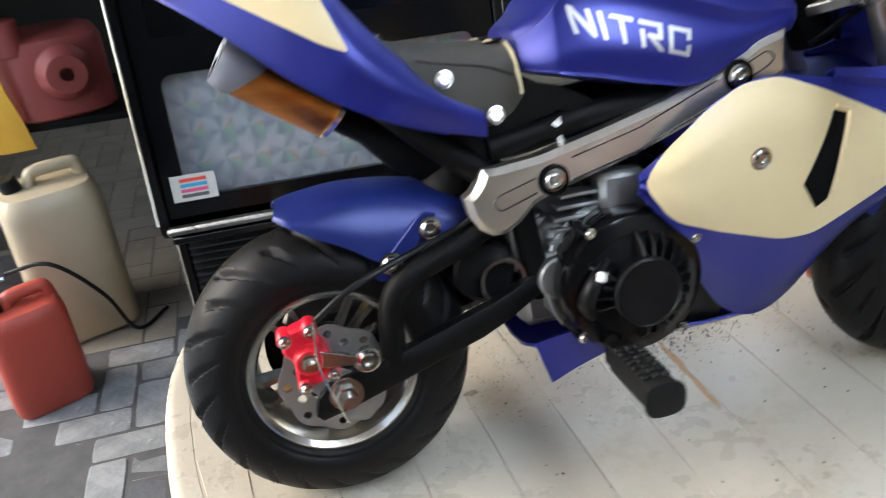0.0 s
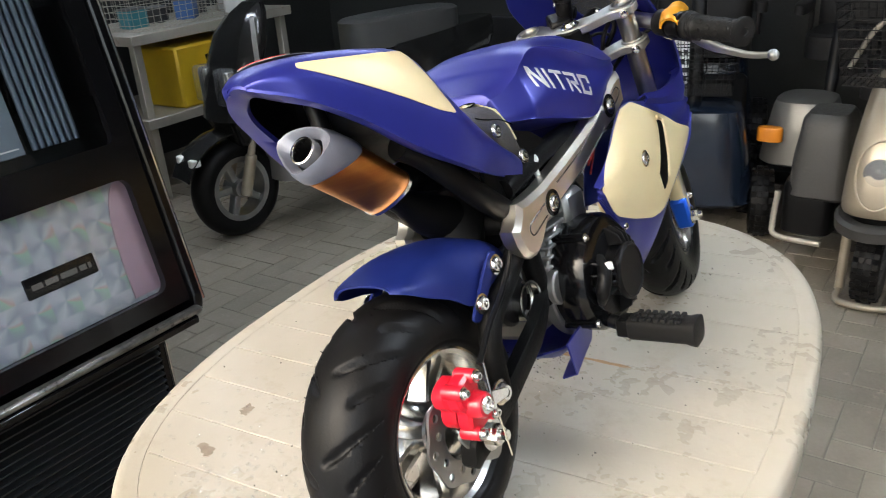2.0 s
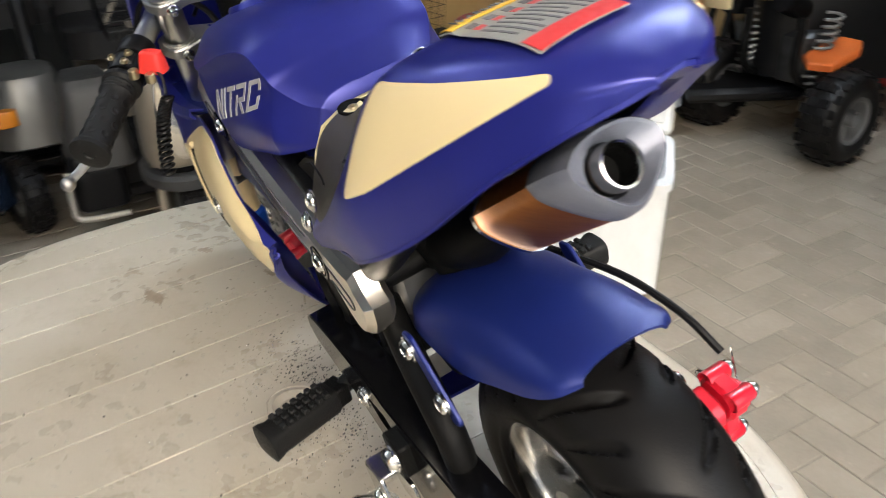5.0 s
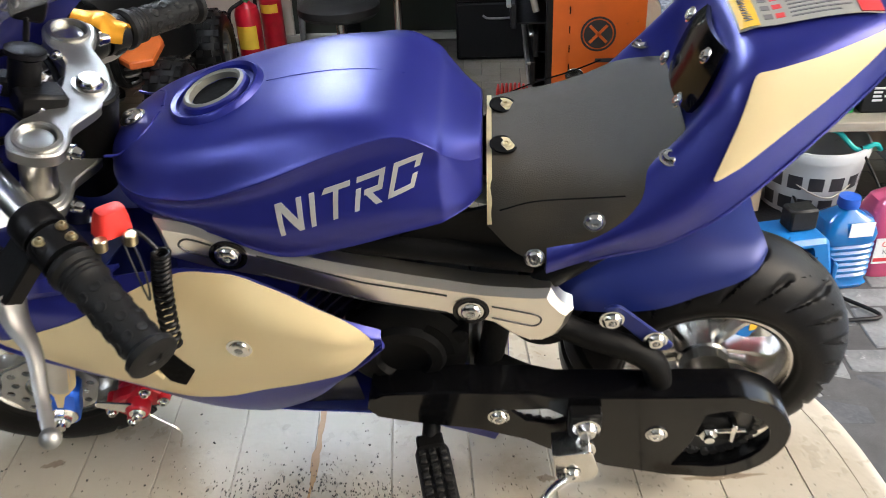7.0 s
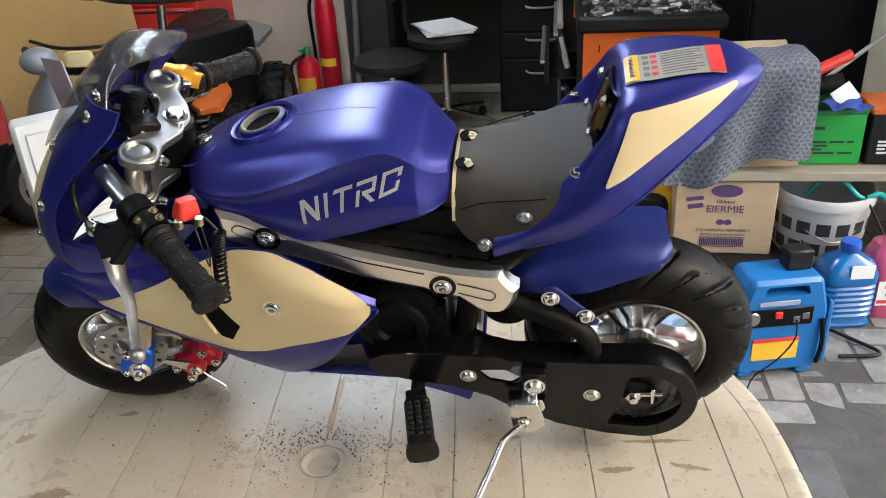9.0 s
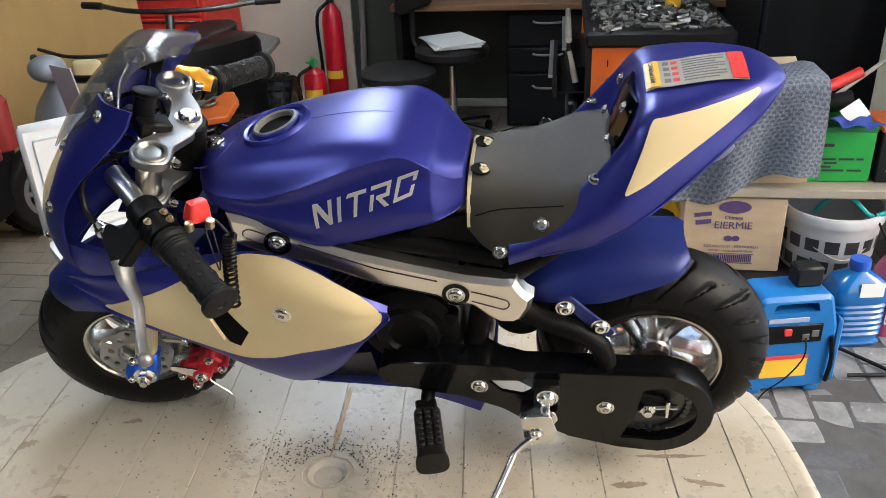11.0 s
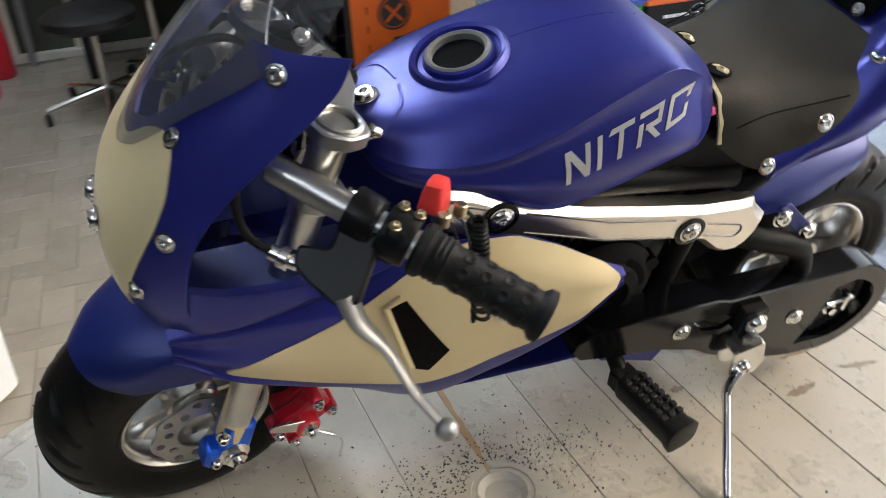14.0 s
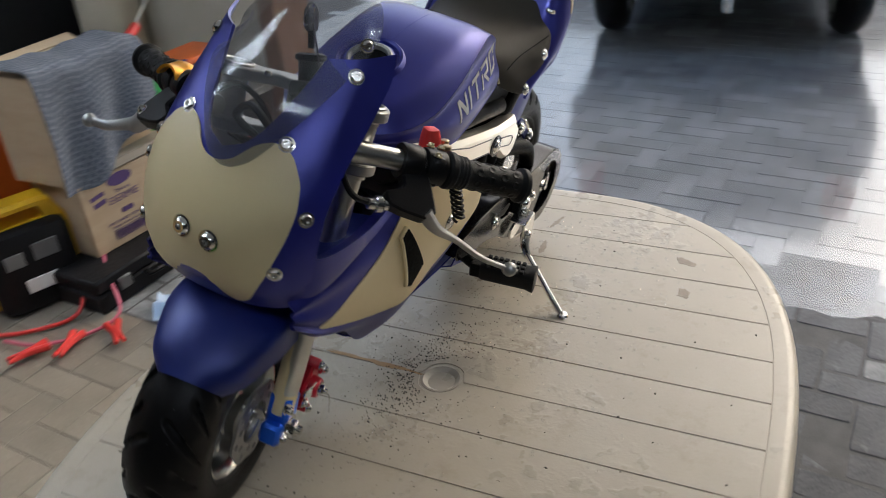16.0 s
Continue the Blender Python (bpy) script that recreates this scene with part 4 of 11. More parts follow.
for sd in (1, -1):
    a, b = V((0.238, sd * 0.068, 0.458)), V((0.113, sd * 0.230, 0.405))
    d = (b - a).normalized()
    g = Geo()
    rod(g, a, a + d * 0.14, 0.011, n=24, b=0.001)
    part("handlebar", g, SILVER, bike, "polished clip-on bar", TURN)
    # rubber grip with rings and raised dots
    g = Geo()
    k, l = axis_matrix(b - d * 0.100, b)
    prof = [(0, 0), (0.017, 0), (0.0195, 0.003), (0.0195, 0.008), (0.0165, 0.011)]
    for i in range(3):
        prof += [(0.0165, 0.013 + i * 0.004), (0.0175, 0.0145 + i * 0.004), (0.0165, 0.016 + i * 0.004)]
    prof += [(0.0150, 0.028), (0.0150, 0.090), (0.017, 0.092), (0.0190, 0.094), (0.0190, 0.099), (0.017, 0.100), (0.006, 0.100), (0.005, 0.0985), (0, 0.0985)]
    lathe(g, prof, k, 28)
    for i in range(4):
        for j in range(8):
            ang = 2 * math.pi * (j + (i % 2) * 0.5) / 8
            c = k @ V((0.0149 * math.cos(ang), 0.0149 * math.sin(ang), 0.036 + i * 0.015))
            kk, _ = axis_matrix(c, c + (k.to_3x3() @ V((math.cos(ang), math.sin(ang), 0))))
            lathe(g, [(0.0044, 0), (0.0040, 0.0006), (0.0026, 0.0006), (0.0020, 0.0002), (0, 0.0002)], kk, 10)
    grip = part("grip", g, GRIPRUBBER, bike, "black dotted rubber grip", TURN)
    # lever bracket
    g = Geo()
    c = b - d * 0.140
    kk, _ = axis_matrix(c - d * 0.011, c + d * 0.011)
    lathe(g, [(0.011, 0), (0.0175, 0), (0.0175, 0.022), (0.011, 0.022)], kk, 24)
    inv = TURN.inverted()
    side = Matrix.Diagonal((1, sd, 1, 1)) @ inv
    pts = {key: side @ V(p) for key, p in (("root", (0.196, 0.156, 0.400)), ("adj", (0.230, 0.122, 0.412)), ("hole", (0.182, 0.139, 0.425)), ("q", (0.191, 0.169, 0.383)), ("mid", (0.177, 0.186, 0.369)), ("low", (0.166, 0.214, 0.352)), ("ball", (0.153, 0.241, 0.343)))}
    piv = pts["root"]
    lathe(g, [(0.0175, 0), (0.0185, 0.002), (0.0185, 0.018), (0.0175, 0.020)], kk, 24)
    brk = part("lever_bracket", g, BLACKPLASTIC, bike, "black lever bracket", TURN)
    # the flat arm from the clamp to the lever's root and the adjuster
    ex = (pts["root"] - c).normalized()
    ey = (pts["adj"] - pts["root"])
    ey = (ey - ex * ey.dot(ex)).normalized()
    arm = Matrix.Translation(c) @ Matrix((ex, ey, ex.cross(ey))).transposed().to_4x4()
    loc = arm.inverted()
    lr, la = (loc @ pts["root"]).to_2d(), (loc @ pts["adj"]).to_2d()
    poly = [(0.0, -0.014), (lr.x * 0.5, -0.014), (lr.x + 0.006, -0.010), (lr.x + 0.010, 0.004), (la.x * 0.4 + lr.x * 0.6 + 0.004, la.y * 0.55), (la.x + 0.004, la.y * 0.80), (la.x - 0.010, la.y * 0.80), (lr.x * 0.5, 0.016), (0.0, 0.012)]
    g = Geo()
    plate(g, rounded(poly, 0.004), arm @ Matrix.Translation((0, 0, -0.008)), 0.016, 0.002)
    part("perch", g, BLACKPLASTIC, brk, "black lever perch")
    bolt(brk, pts["root"] + arm.to_3x3() @ V((0, 0, 0.008)), arm.to_3x3() @ V((0, 0, 1)), 0.005, 0.004, CHROME)
    bolt(brk, pts["hole"] + arm.to_3x3() @ V((0, 0, 0.008 if sd > 0 else -0.012)), arm.to_3x3() @ V((0, 0, 1)), 0.0045, 0.003, DARKMETAL)
    adj = pts["adj"]
    ad = ((adj - pts["root"]).normalized() * 0.7 + (arm.to_3x3() @ V((0, 1, 0))) * 0.3).normalized()
    g = Geo()
    rod(g, adj - ad * 0.012, adj + ad * 0.010, 0.0058, n=14, b=0.001)
    rod(g, adj - ad * 0.006, adj + ad * 0.002, 0.0085, n=14, b=0.001)
    part("cable_adjuster", g, CHROME, brk, "chrome cable adjuster")
    g = Geo()
    ball = pts["ball"]
    tube(g, [tuple(pts[key]) for key in ("root", "q", "mid", "low", "ball")], [0.0135, 0.0105, 0.0068, 0.0055, 0.0048], 12, 6, flat=0.55)
    lathe(g, [(0, -0.0078)] + [(0.0078 * math.cos(t), 0.0078 * math.sin(t)) for t in np.linspace(-1.3, 1.3, 9)] + [(0, 0.0078)], Matrix.Translation(ball), 18)
    part("brake_lever", g, CAST, bike, "polished brake lever with a ball end", TURN)
    # switch housing
    c = b - d * 0.113
    g = Geo()
    kk, _ = axis_matrix(c - d * 0.012, c + d * 0.010)
    lathe(g, [(0.011, 0), (0.018, 0), (0.0185, 0.002), (0.0185, 0.020), (0.018, 0.022), (0.011, 0.022)], kk, 24)
    box(g, (0.010 * 0, 0, 0.011), (0.030, 0.034, 0.018), 0.004, kk)
    sw = part("switch_housing", g, BLACKPLASTIC, bike, "", TURN)
    if sd > 0:
        for u, vv in ((0.02, 0.006), (0.02, 0.018), (-0.018, 0.008)):
            bolt(sw, kk @ V((u * 0.5, 0.017, vv)), kk.to_3x3() @ V((0.3, 1, 0)), 0.0035, 0.004, BRASSY)
        rs = TURN.inverted() @ V((0.120, 0.116, 0.438))
        g = Geo()
        km = Matrix.Translation(rs) @ Matrix.Rotation(radians(40), 4, "Z") @ Matrix.Rotation(radians(-15), 4, "Y")
        loft(g, [ring_xy(0.0135, 0.010, -0.012, 20, 4), ring_xy(0.012, 0.0085, 0.000, 20, 4), ring_xy(0.010, 0.0065, 0.0075, 20, 4), ring_xy(0.006, 0.005, 0.0085, 20, 3)], km)
        part("kill_switch_cap", g, REDPLASTIC, sw, "red kill switch cap")
        g = Geo()
        for dx, dy in ((0.016, 0.012), (-0.004, 0.018)):
            rod(g, km @ V((dx, dy, -0.016)), km @ V((dx, dy, -0.006)), 0.005, n=12, b=0.001)
        part("switch_screw", g, BRASSY, sw)
        # coiled tether and its strap
        g = Geo()
        coil = []
        for i in range(220):
            t = i / 219
            ang = t * 2 * math.pi * 17
            cpt = TURN.inverted() @ V((0.090 + 0.003 * t, 0.121 + 0.030 * t, 0.407 - 0.075 * t + 0.012 * math.sin(3.1 * t)))
            coil.append((cpt.x + 0.0062 * math.cos(ang), cpt.y + 0.0062 * math.sin(ang), cpt.z))
        tube(g, coil, 0.0018, 6, 1)
        coil_ob = part("tether_coil", g, BLACKPLASTIC, bike, "black coiled safety cord", TURN)
        g = Geo()
        tube(g, [rs + V((-0.006, 0.004, -0.010)), rs + V((-0.016, 0.004, -0.016)), TURN.inverted() @ V((0.092, 0.121, 0.410))], 0.0016, 6)
        tube(g, [rs + V((-0.004, 0.008, -0.012)), rs + V((-0.008, 0.020, -0.034)), rs + V((-0.012, 0.030, -0.062)), rs + V((-0.016, 0.026, -0.040)), rs + V((-0.012, 0.012, -0.014))], 0.0009, 6)
        part("tether_ring", g, DARKMETAL, coil_ob)
    else:
        g = Geo()
        kq = TURN.inverted() @ Matrix.Translation((0.209, -0.135, 0.457)) @ Matrix.Rotation(radians(-21), 4, "Y")
        saddle = []
        for x in np.linspace(-0.024, 0.024, 11):
            w = 0.017 * (1 - 0.35 * (x / 0.024) ** 2)
            saddle.append([tuple(kq @ V((x, w * math.sin(q), 0.013 * math.cos(q) - 0.009 + 0.004 * math.exp(-(x / 0.008) ** 2)))) for q in np.linspace(-1.35, 1.35, 11)])
        sheet(g, saddle, -0.003)
        part("throttle_stop", g, ORANGEANO, sw, "orange throttle stop")
        g = Geo()
        tube(g, [b - d * 0.14, (0.20, -0.13, 0.45), (0.22, -0.06, 0.42), (0.17, -0.02, 0.38)], 0.0035, 8)
        part("throttle_cable", g, BLACKPLASTIC, sw, "black cable")
    # brake cable loop
    g = Geo()
    tube(g, [adj, adj + V((0.018, -0.02 * sd, 0.015)), (0.262, sd * 0.075, 0.465), (0.215, sd * 0.058, 0.475), (0.20, sd * 0.03, 0.44), (0.21, sd * 0.02, 0.38)], 0.0032, 8)
    part("brake_cable", g, BLACKPLASTIC, bike, "black cable", TURN)

# -- fenders
g = Geo()
rows = []
for th in np.linspace(50, 150, 15):
    t = radians(th)
    e = math.sin(math.pi * (th - 50) / 100)
    row = []
    for y, rr in ((-0.064, 0.128 - 0.018 * e), (-0.062, 0.142), (-0.052, 0.153), (-0.03, 0.161), (0, 0.164), (0.03, 0.161), (0.052, 0.153), (0.062, 0.142), (0.064, 0.128 - 0.018 * e)):
        yy = y * (0.50 + 0.5 * math.sqrt(min(1, (th - 50) / 32)))
        row.append((0.303 + rr * math.cos(t) * 0.94, yy - 0.004, 0.132 + rr * math.sin(t)))
    rows.append(row)
p = spl(rows, 2)
p = np.swapaxes(spl(np.swapaxes(p, 0, 1), 3), 0, 1)
sheet(g, p, 0.0022)
part("front_fender", g, BLUE2, bike, "satin blue front mudguard", TURN)
for sd in (1, -1):
    g = Geo()
    rod(g, (0.268, sd * 0.055, 0.226), (0.268, sd * 0.070, 0.226), 0.009, n=18, b=0.001)
    part("fender_bolt", g, DARKMETAL, bike, "", TURN)

rear_rows = []
for x, zt, yl, yr, zl, zr in ((-0.205, 0.286, 0.046, -0.052, 0.262, 0.262), (-0.232, 0.300, 0.056, -0.062, 0.268, 0.262), (-0.265, 0.310, 0.056, -0.068, 0.266, 0.256), (-0.300, 0.316, 0.054, -0.070, 0.268, 0.250),
                              (-0.335, 0.318, 0.048, -0.070, 0.278, 0.272), (-0.366, 0.315, 0.041, -0.067, 0.286, 0.288), (-0.384, 0.312, 0.033, -0.062, 0.294, 0.299), (-0.394, 0.310, 0.018, -0.050, 0.301, 0.304)):
    row = []
    for u, k in ((0, 0.0), (0.03, 0.45), (0.15, 0.82), (0.32, 0.96), (0.5, 1.0), (0.68, 0.96), (0.85, 0.82), (0.97, 0.45), (1, 0.0)):
        ze = zr + (zl - zr) * u
        row.append((x - 0.003 * (1 - math.sin(math.pi * u)), yr + (yl - yr) * u, ze + (zt - ze) * k))
    rear_rows.append(row)
p = spl(rear_rows, 4)
p = np.swapaxes(spl(np.swapaxes(p, 0, 1), 4), 0, 1)
g = Geo()
sheet(g, p, 0.0022)
part("rear_fender", g, BLUE2, bike, "satin blue rear hugger")
for sd in (1, -1):
    g = Geo()
    plate(g, rounded([(-0.249, 0.290), (-0.264, 0.294), (-0.318, 0.240), (-0.308, 0.232), (-0.292, 0.242)], 0.006), side_plane(sd * 0.072, sd), 0.004, 0.001)
    st = part("fender_stay", g, BLUE2, bike, "blue mudguard stay")
    bolt(st, (-0.2585, sd * 0.076, 0.2775), (0, sd, 0), 0.0088, 0.006)
    bolt(st, (-0.299, sd * 0.0765, 0.2505), (0, sd, 0), 0.0088, 0.006)

# -- frame: aluminium side beams, black tubes
beam = [(0.108, 0.408), (0.077, 0.400), (0.037, 0.378), (-0.024, 0.358), (-0.087, 0.342), (-0.149, 0.328), (-0.190, 0.324), (-0.204, 0.325), (-0.209, 0.314), (-0.216, 0.305), (-0.224, 0.300),
        (-0.220, 0.282), (-0.212, 0.268), (-0.200, 0.260), (-0.186, 0.260), (-0.172, 0.268), (-0.155, 0.284), (-0.127, 0.293), (-0.051, 0.313), (0.030, 0.341), (0.074, 0.353), (0.106, 0.366)]
for sd in (1, -1):
    g = Geo()
    plate(g, beam, side_plane(sd * 0.062, sd), 0.027, 0.006)
    fb = part("frame_beam", g, BEAM, bike, "polished aluminium frame beam")
    g = Geo()
    for off, x0, x1 in ((0.011, 0.032, -0.118), (-0.010, 0.032, -0.118)):
        ln = []
        for x in np.linspace(x0, x1, 14):
            zc = np.interp(-x, [-0.108, -0.03, 0.05, 0.127, 0.155], [0.385, 0.359, 0.328, 0.3095, 0.303])
            ln.append((x, sd * 0.0892, zc + off))
        tube(g, ln, 0.0009, 6, 1)
    loop = [(-0.155, 0.309), (-0.18, 0.302), (-0.194, 0.297), (-0.1965, 0.290), (-0.191, 0.2845), (-0.18, 0.287), (-0.155, 0.295)]
    tube(g, [(x, sd * 0.0892, z) for x, z in loop], 0.0009, 6, 4)
    tube(g, [(x, sd * 0.0892, z) for x, z in ((0.066, 0.383), (0.084, 0.390), (0.092, 0.384), (0.086, 0.377), (0.068, 0.369))], 0.0009, 6, 4)
    part("beam_groove", g, DARKMETAL, fb, "dark line")
    for x, z in ((0.0545, 0.372), (-0.1375, 0.3045)):
        g = Geo()
        lathe(g, [(0.0155, 0), (0.0155, 0.0012), (0.0125, 0.0016), (0.0118, 0.0006), (0, 0.0006)], Matrix.Translation((x, 0, z)) @ side_plane(sd * 0.089, sd), 24)
        part("bolt_recess", g, GLOSSBLACK, fb)
        bolt(fb, (x, sd * 0.0895, z), (0, sd, 0), 0.0088, 0.005)
    # black tubes of the rear frame and the swingarm
    for name, pts, r in (("swingarm_brace", [(-0.185, sd * 0.060, 0.272), (-0.235, sd * 0.070, 0.252), (-0.285, sd * 0.078, 0.235), (-0.305, sd * 0.080, 0.21), (-0.312, sd * 0.081, 0.15)], 0.0125),
                         ("frame_post", [(-0.168, sd * 0.058, 0.30), (-0.160, sd * 0.056, 0.25), (-0.150, sd * 0.054, 0.185)], 0.0125),
                         ("seat_tube", [(-0.195, sd * 0.062, 0.315), (-0.240, sd * 0.061, 0.352), (-0.295, sd * 0.056, 0.405), (-0.330, sd * 0.052, 0.43)], 0.0140),
                         ("frame_rail", [(0.10, sd * 0.045, 0.375), (0.02, sd * 0.055, 0.362), (-0.08, sd * 0.060, 0.355), (-0.19, sd * 0.062, 0.338)], 0.0125)):
        g = Geo()
        tube(g, pts, r, 14, 5)
        part(name, g, POWDER, bike, "rough black frame tube")
    g = Geo()
    arm_line = [(-0.150, 0.055, 0.197, 0.013), (-0.185, 0.066, 0.184, 0.015), (-0.215, 0.072, 0.174, 0.0155), (-0.30, 0.082, 0.152, 0.0155), (-0.352, 0.084, 0.139, 0.018), (-0.382, 0.084, 0.132, 0.018), (-0.390, 0.084, 0.130, 0.010)]
    loft(g, [[(x + 0.3 * v, sd * (y + u), z + v) for u, v in ((-0.007, -h), (-0.009, -h + 0.003), (-0.009, h - 0.003), (-0.007, h), (0.007, h), (0.009, h - 0.003), (0.009, -h + 0.003), (0.007, -h))] for x, y, z, h in arm_line])
    part("swingarm", g, POWDER, bike, "black box-section swingarm", smooth=40)
    g = Geo()
    hole1 = [(-0.105, 0.358), (-0.118, 0.365), (-0.165, 0.352), (-0.176, 0.343), (-0.160, 0.342)]
    hole2 = [(-0.182, 0.350), (-0.196, 0.352), (-0.19, 0.34)]
    plate(g, [(-0.055, 0.352), (-0.11, 0.385), (-0.155, 0.398), (-0.225, 0.385), (-0.222, 0.345), (-0.20, 0.326), (-0.149, 0.329), (-0.087, 0.342)], side_plane(sd * 0.060, sd), 0.004, 0.0008, [rounded(hole1, 0.004), rounded(hole2, 0.003)])
    part("side_plate", g, POWDER, bike, "black slotted frame plate")
g = Geo()
for z in (0.335, 0.30):
    rod(g, (-0.19, -0.06, z), (-0.19, 0.06, z), 0.012, n=14)
rod(g, (-0.152, -0.055, 0.19), (-0.152, 0.055, 0.19), 0.015, n=18)
part("cross_tube", g, POWDER, bike)
g = Geo()
tube(g, [(-0.19, 0.0, 0.33), (-0.225, -0.01, 0.29), (-0.225, 0.0, 0.24), (-0.19, 0.0, 0.20)], 0.03, 16, 5)
part("inner_fender", g, POWDER, bike, "black inner mudguard")

# -- chain guard, chain, sprocket
guard = [(-0.036, 0.178), (-0.040, 0.192), (-0.054, 0.201), (-0.110, 0.205), (-0.195, 0.203), (-0.212, 0.197), (-0.300, 0.197), (-0.365, 0.198)]
guard += [(-0.368 + 0.069 * math.cos(a), 0.130 + 0.069 * math.sin(a)) for a in np.linspace(radians(92), radians(262), 18)]
guard += [(-0.330, 0.066), (-0.265, 0.083), (-0.208, 0.112), (-0.186, 0.128), (-0.139, 0.146), (-0.085, 0.155), (-0.045, 0.165)]
win = [(-0.352, 0.172), (-0.378, 0.178)] + [(-0.368 + 0.050 * math.cos(a), 0.130 + 0.048 * math.sin(a)) for a in np.linspace(radians(110), radians(285), 14)] + [(-0.330, 0.084), (-0.345, 0.125)]
slot = [(-0.170, 0.178), (-0.206, 0.180), (-0.226, 0.166), (-0.212, 0.155), (-0.186, 0.160)]
g = Geo()
plate(g, guard, side_plane(0.0965, 1), 0.0045, 0.0015, [rounded(win, 0.004, 3), rounded(slot, 0.003, 3)])
cg = part("chain_guard", g, GLOSSBLACK, bike, "gloss black chain guard")
g = Geo()
top = [(x, z) for x, z in guard[:28]]
loop3 = [[(x, 0.068, z), (x, 0.0985, z), (x + 0.0, 0.0985, z - 0.003), (x, 0.068, z - 0.003)] for x, z in top]
loft(g, loop3)
part("guard_rim", g, GLOSSBLACK, cg, "glossy top edge")
for x, z, y in ((-0.241, 0.168, 0.113), (-0.310, 0.140, 0.101), (-0.160, 0.168, 0.101)):
    bolt(cg, (x, y, z), (0, 1, 0), 0.0085, 0.005)
hex_nut(bike, (-0.360, 0.090, 0.135), (0, 1, 0), 0.010, 0.010)
g = Geo()
rod(g, (-0.362, 0.094, 0.135), (-0.395, 0.094, 0.138), 0.0035, n=10)
box(g, (-0.383, 0.094, 0.137), (0.005, 0.012, 0.026), 0.001)
part("chain_tensioner", g, CHROME, bike)
g = Geo()
teeth = []
for i in range(96):
    a = 2 * math.pi * i / 96
    rr = 0.046 + (0.003 if i % 3 == 0 else -0.001)
    teeth.append((-0.36 + rr * math.cos(a), 0.135 + rr * math.sin(a)))
plate(g, teeth, side_plane(0.080, 1), 0.004, 0, [[(-0.36 + 0.02 * math.cos(a), 0.135 + 0.02 * math.sin(a)) for a in np.linspace(0, 6.28, 20)[:-1]]])
part("sprocket", g, DARKMETAL, bike, "dark steel rear sprocket")
g = Geo()
cpts = [(-0.36 + 0.0485 * math.cos(a), 0.135 + 0.0485 * math.sin(a)) for a in np.linspace(radians(100), radians(262), 34)]
cpts += [(-0.366 + t * 0.29, 0.0865 + t * 0.075) for t in np.linspace(0.03, 0.97, 58)]
cpts = [(-0.075 - t * 0.293, 0.199 - t * 0.016) for t in np.linspace(0.0, 0.97, 58)] + cpts
for i, (x, z) in enumerate(cpts):
    rod(g, (x, 0.077, z), (x, 0.087, z), 0.0033, n=8)
    if i % 2:
        rod(g, (x, 0.0755, z), (x, 0.0885, z), 0.0041, n=8)
part("chain", g, DARKMETAL, bike, "oily black roller chain")

# -- side stand
g = Geo()
box(g, (-0.240, 0.106, 0.168), (0.030, 0.014, 0.034), 0.002)
sb = part("stand_mount", g, POWDER, bike)
bolt(sb, (-0.241, 0.113, 0.168), (0, 1, 0), 0.0105, 0.009, CHROME, socket=False)
g = Geo()
kk = Matrix.Translation((-0.231, 0.125, 0.128)) @ Matrix.Rotation(radians(12), 4, "Y")
plate(g, rounded([(-0.02, 0.026), (0.016, 0.026), (0.020, -0.012), (0.012, -0.024), (-0.012, -0.024), (-0.022, -0.010)], 0.005), kk @ side_plane(0.004, 1), 0.004, 0.001)
plate(g, rounded([(-0.02, 0.006), (0.016, 0.006), (0.020, -0.012), (0.012, -0.022), (-0.012, -0.022), (-0.022, -0.010)], 0.005), kk @ side_plane(-0.018, 1), 0.004, 0.001)
box(g, (-0.001, -0.006, 0.024), (0.036, 0.026, 0.004), 0.001, kk)
part("stand_bracket", g, CHROME, sb, "zinc plated stand bracket")
bolt(sb, (-0.229, 0.134, 0.122), (0, 1, 0), 0.007, 0.005)
g = Geo()
tube(g, [(-0.234, 0.128, 0.120), (-0.212, 0.140, 0.108), (-0.202, 0.150, 0.104)], [0.010, 0.0085, 0.007], 12, 5, flat=0.5)
tube(g, [(-0.204, 0.148, 0.106), (-0.190, 0.178, 0.088), (-0.166, 0.228, 0.059), (-0.164, 0.2355, 0.0565)], [0.0045, 0.0045, 0.0045, 0.006], 12, 5)
lathe(g, [(0, 0), (0.008, 0), (0.009, 0.002), (0.007, 0.005), (0, 0.006)], Matrix.Translation((-0.163, 0.237, 0.0535)) @ Matrix.Rotation(radians(12.7), 4, "X"), 16)
part("side_stand", g, CHROME, bike, "bare steel side stand")

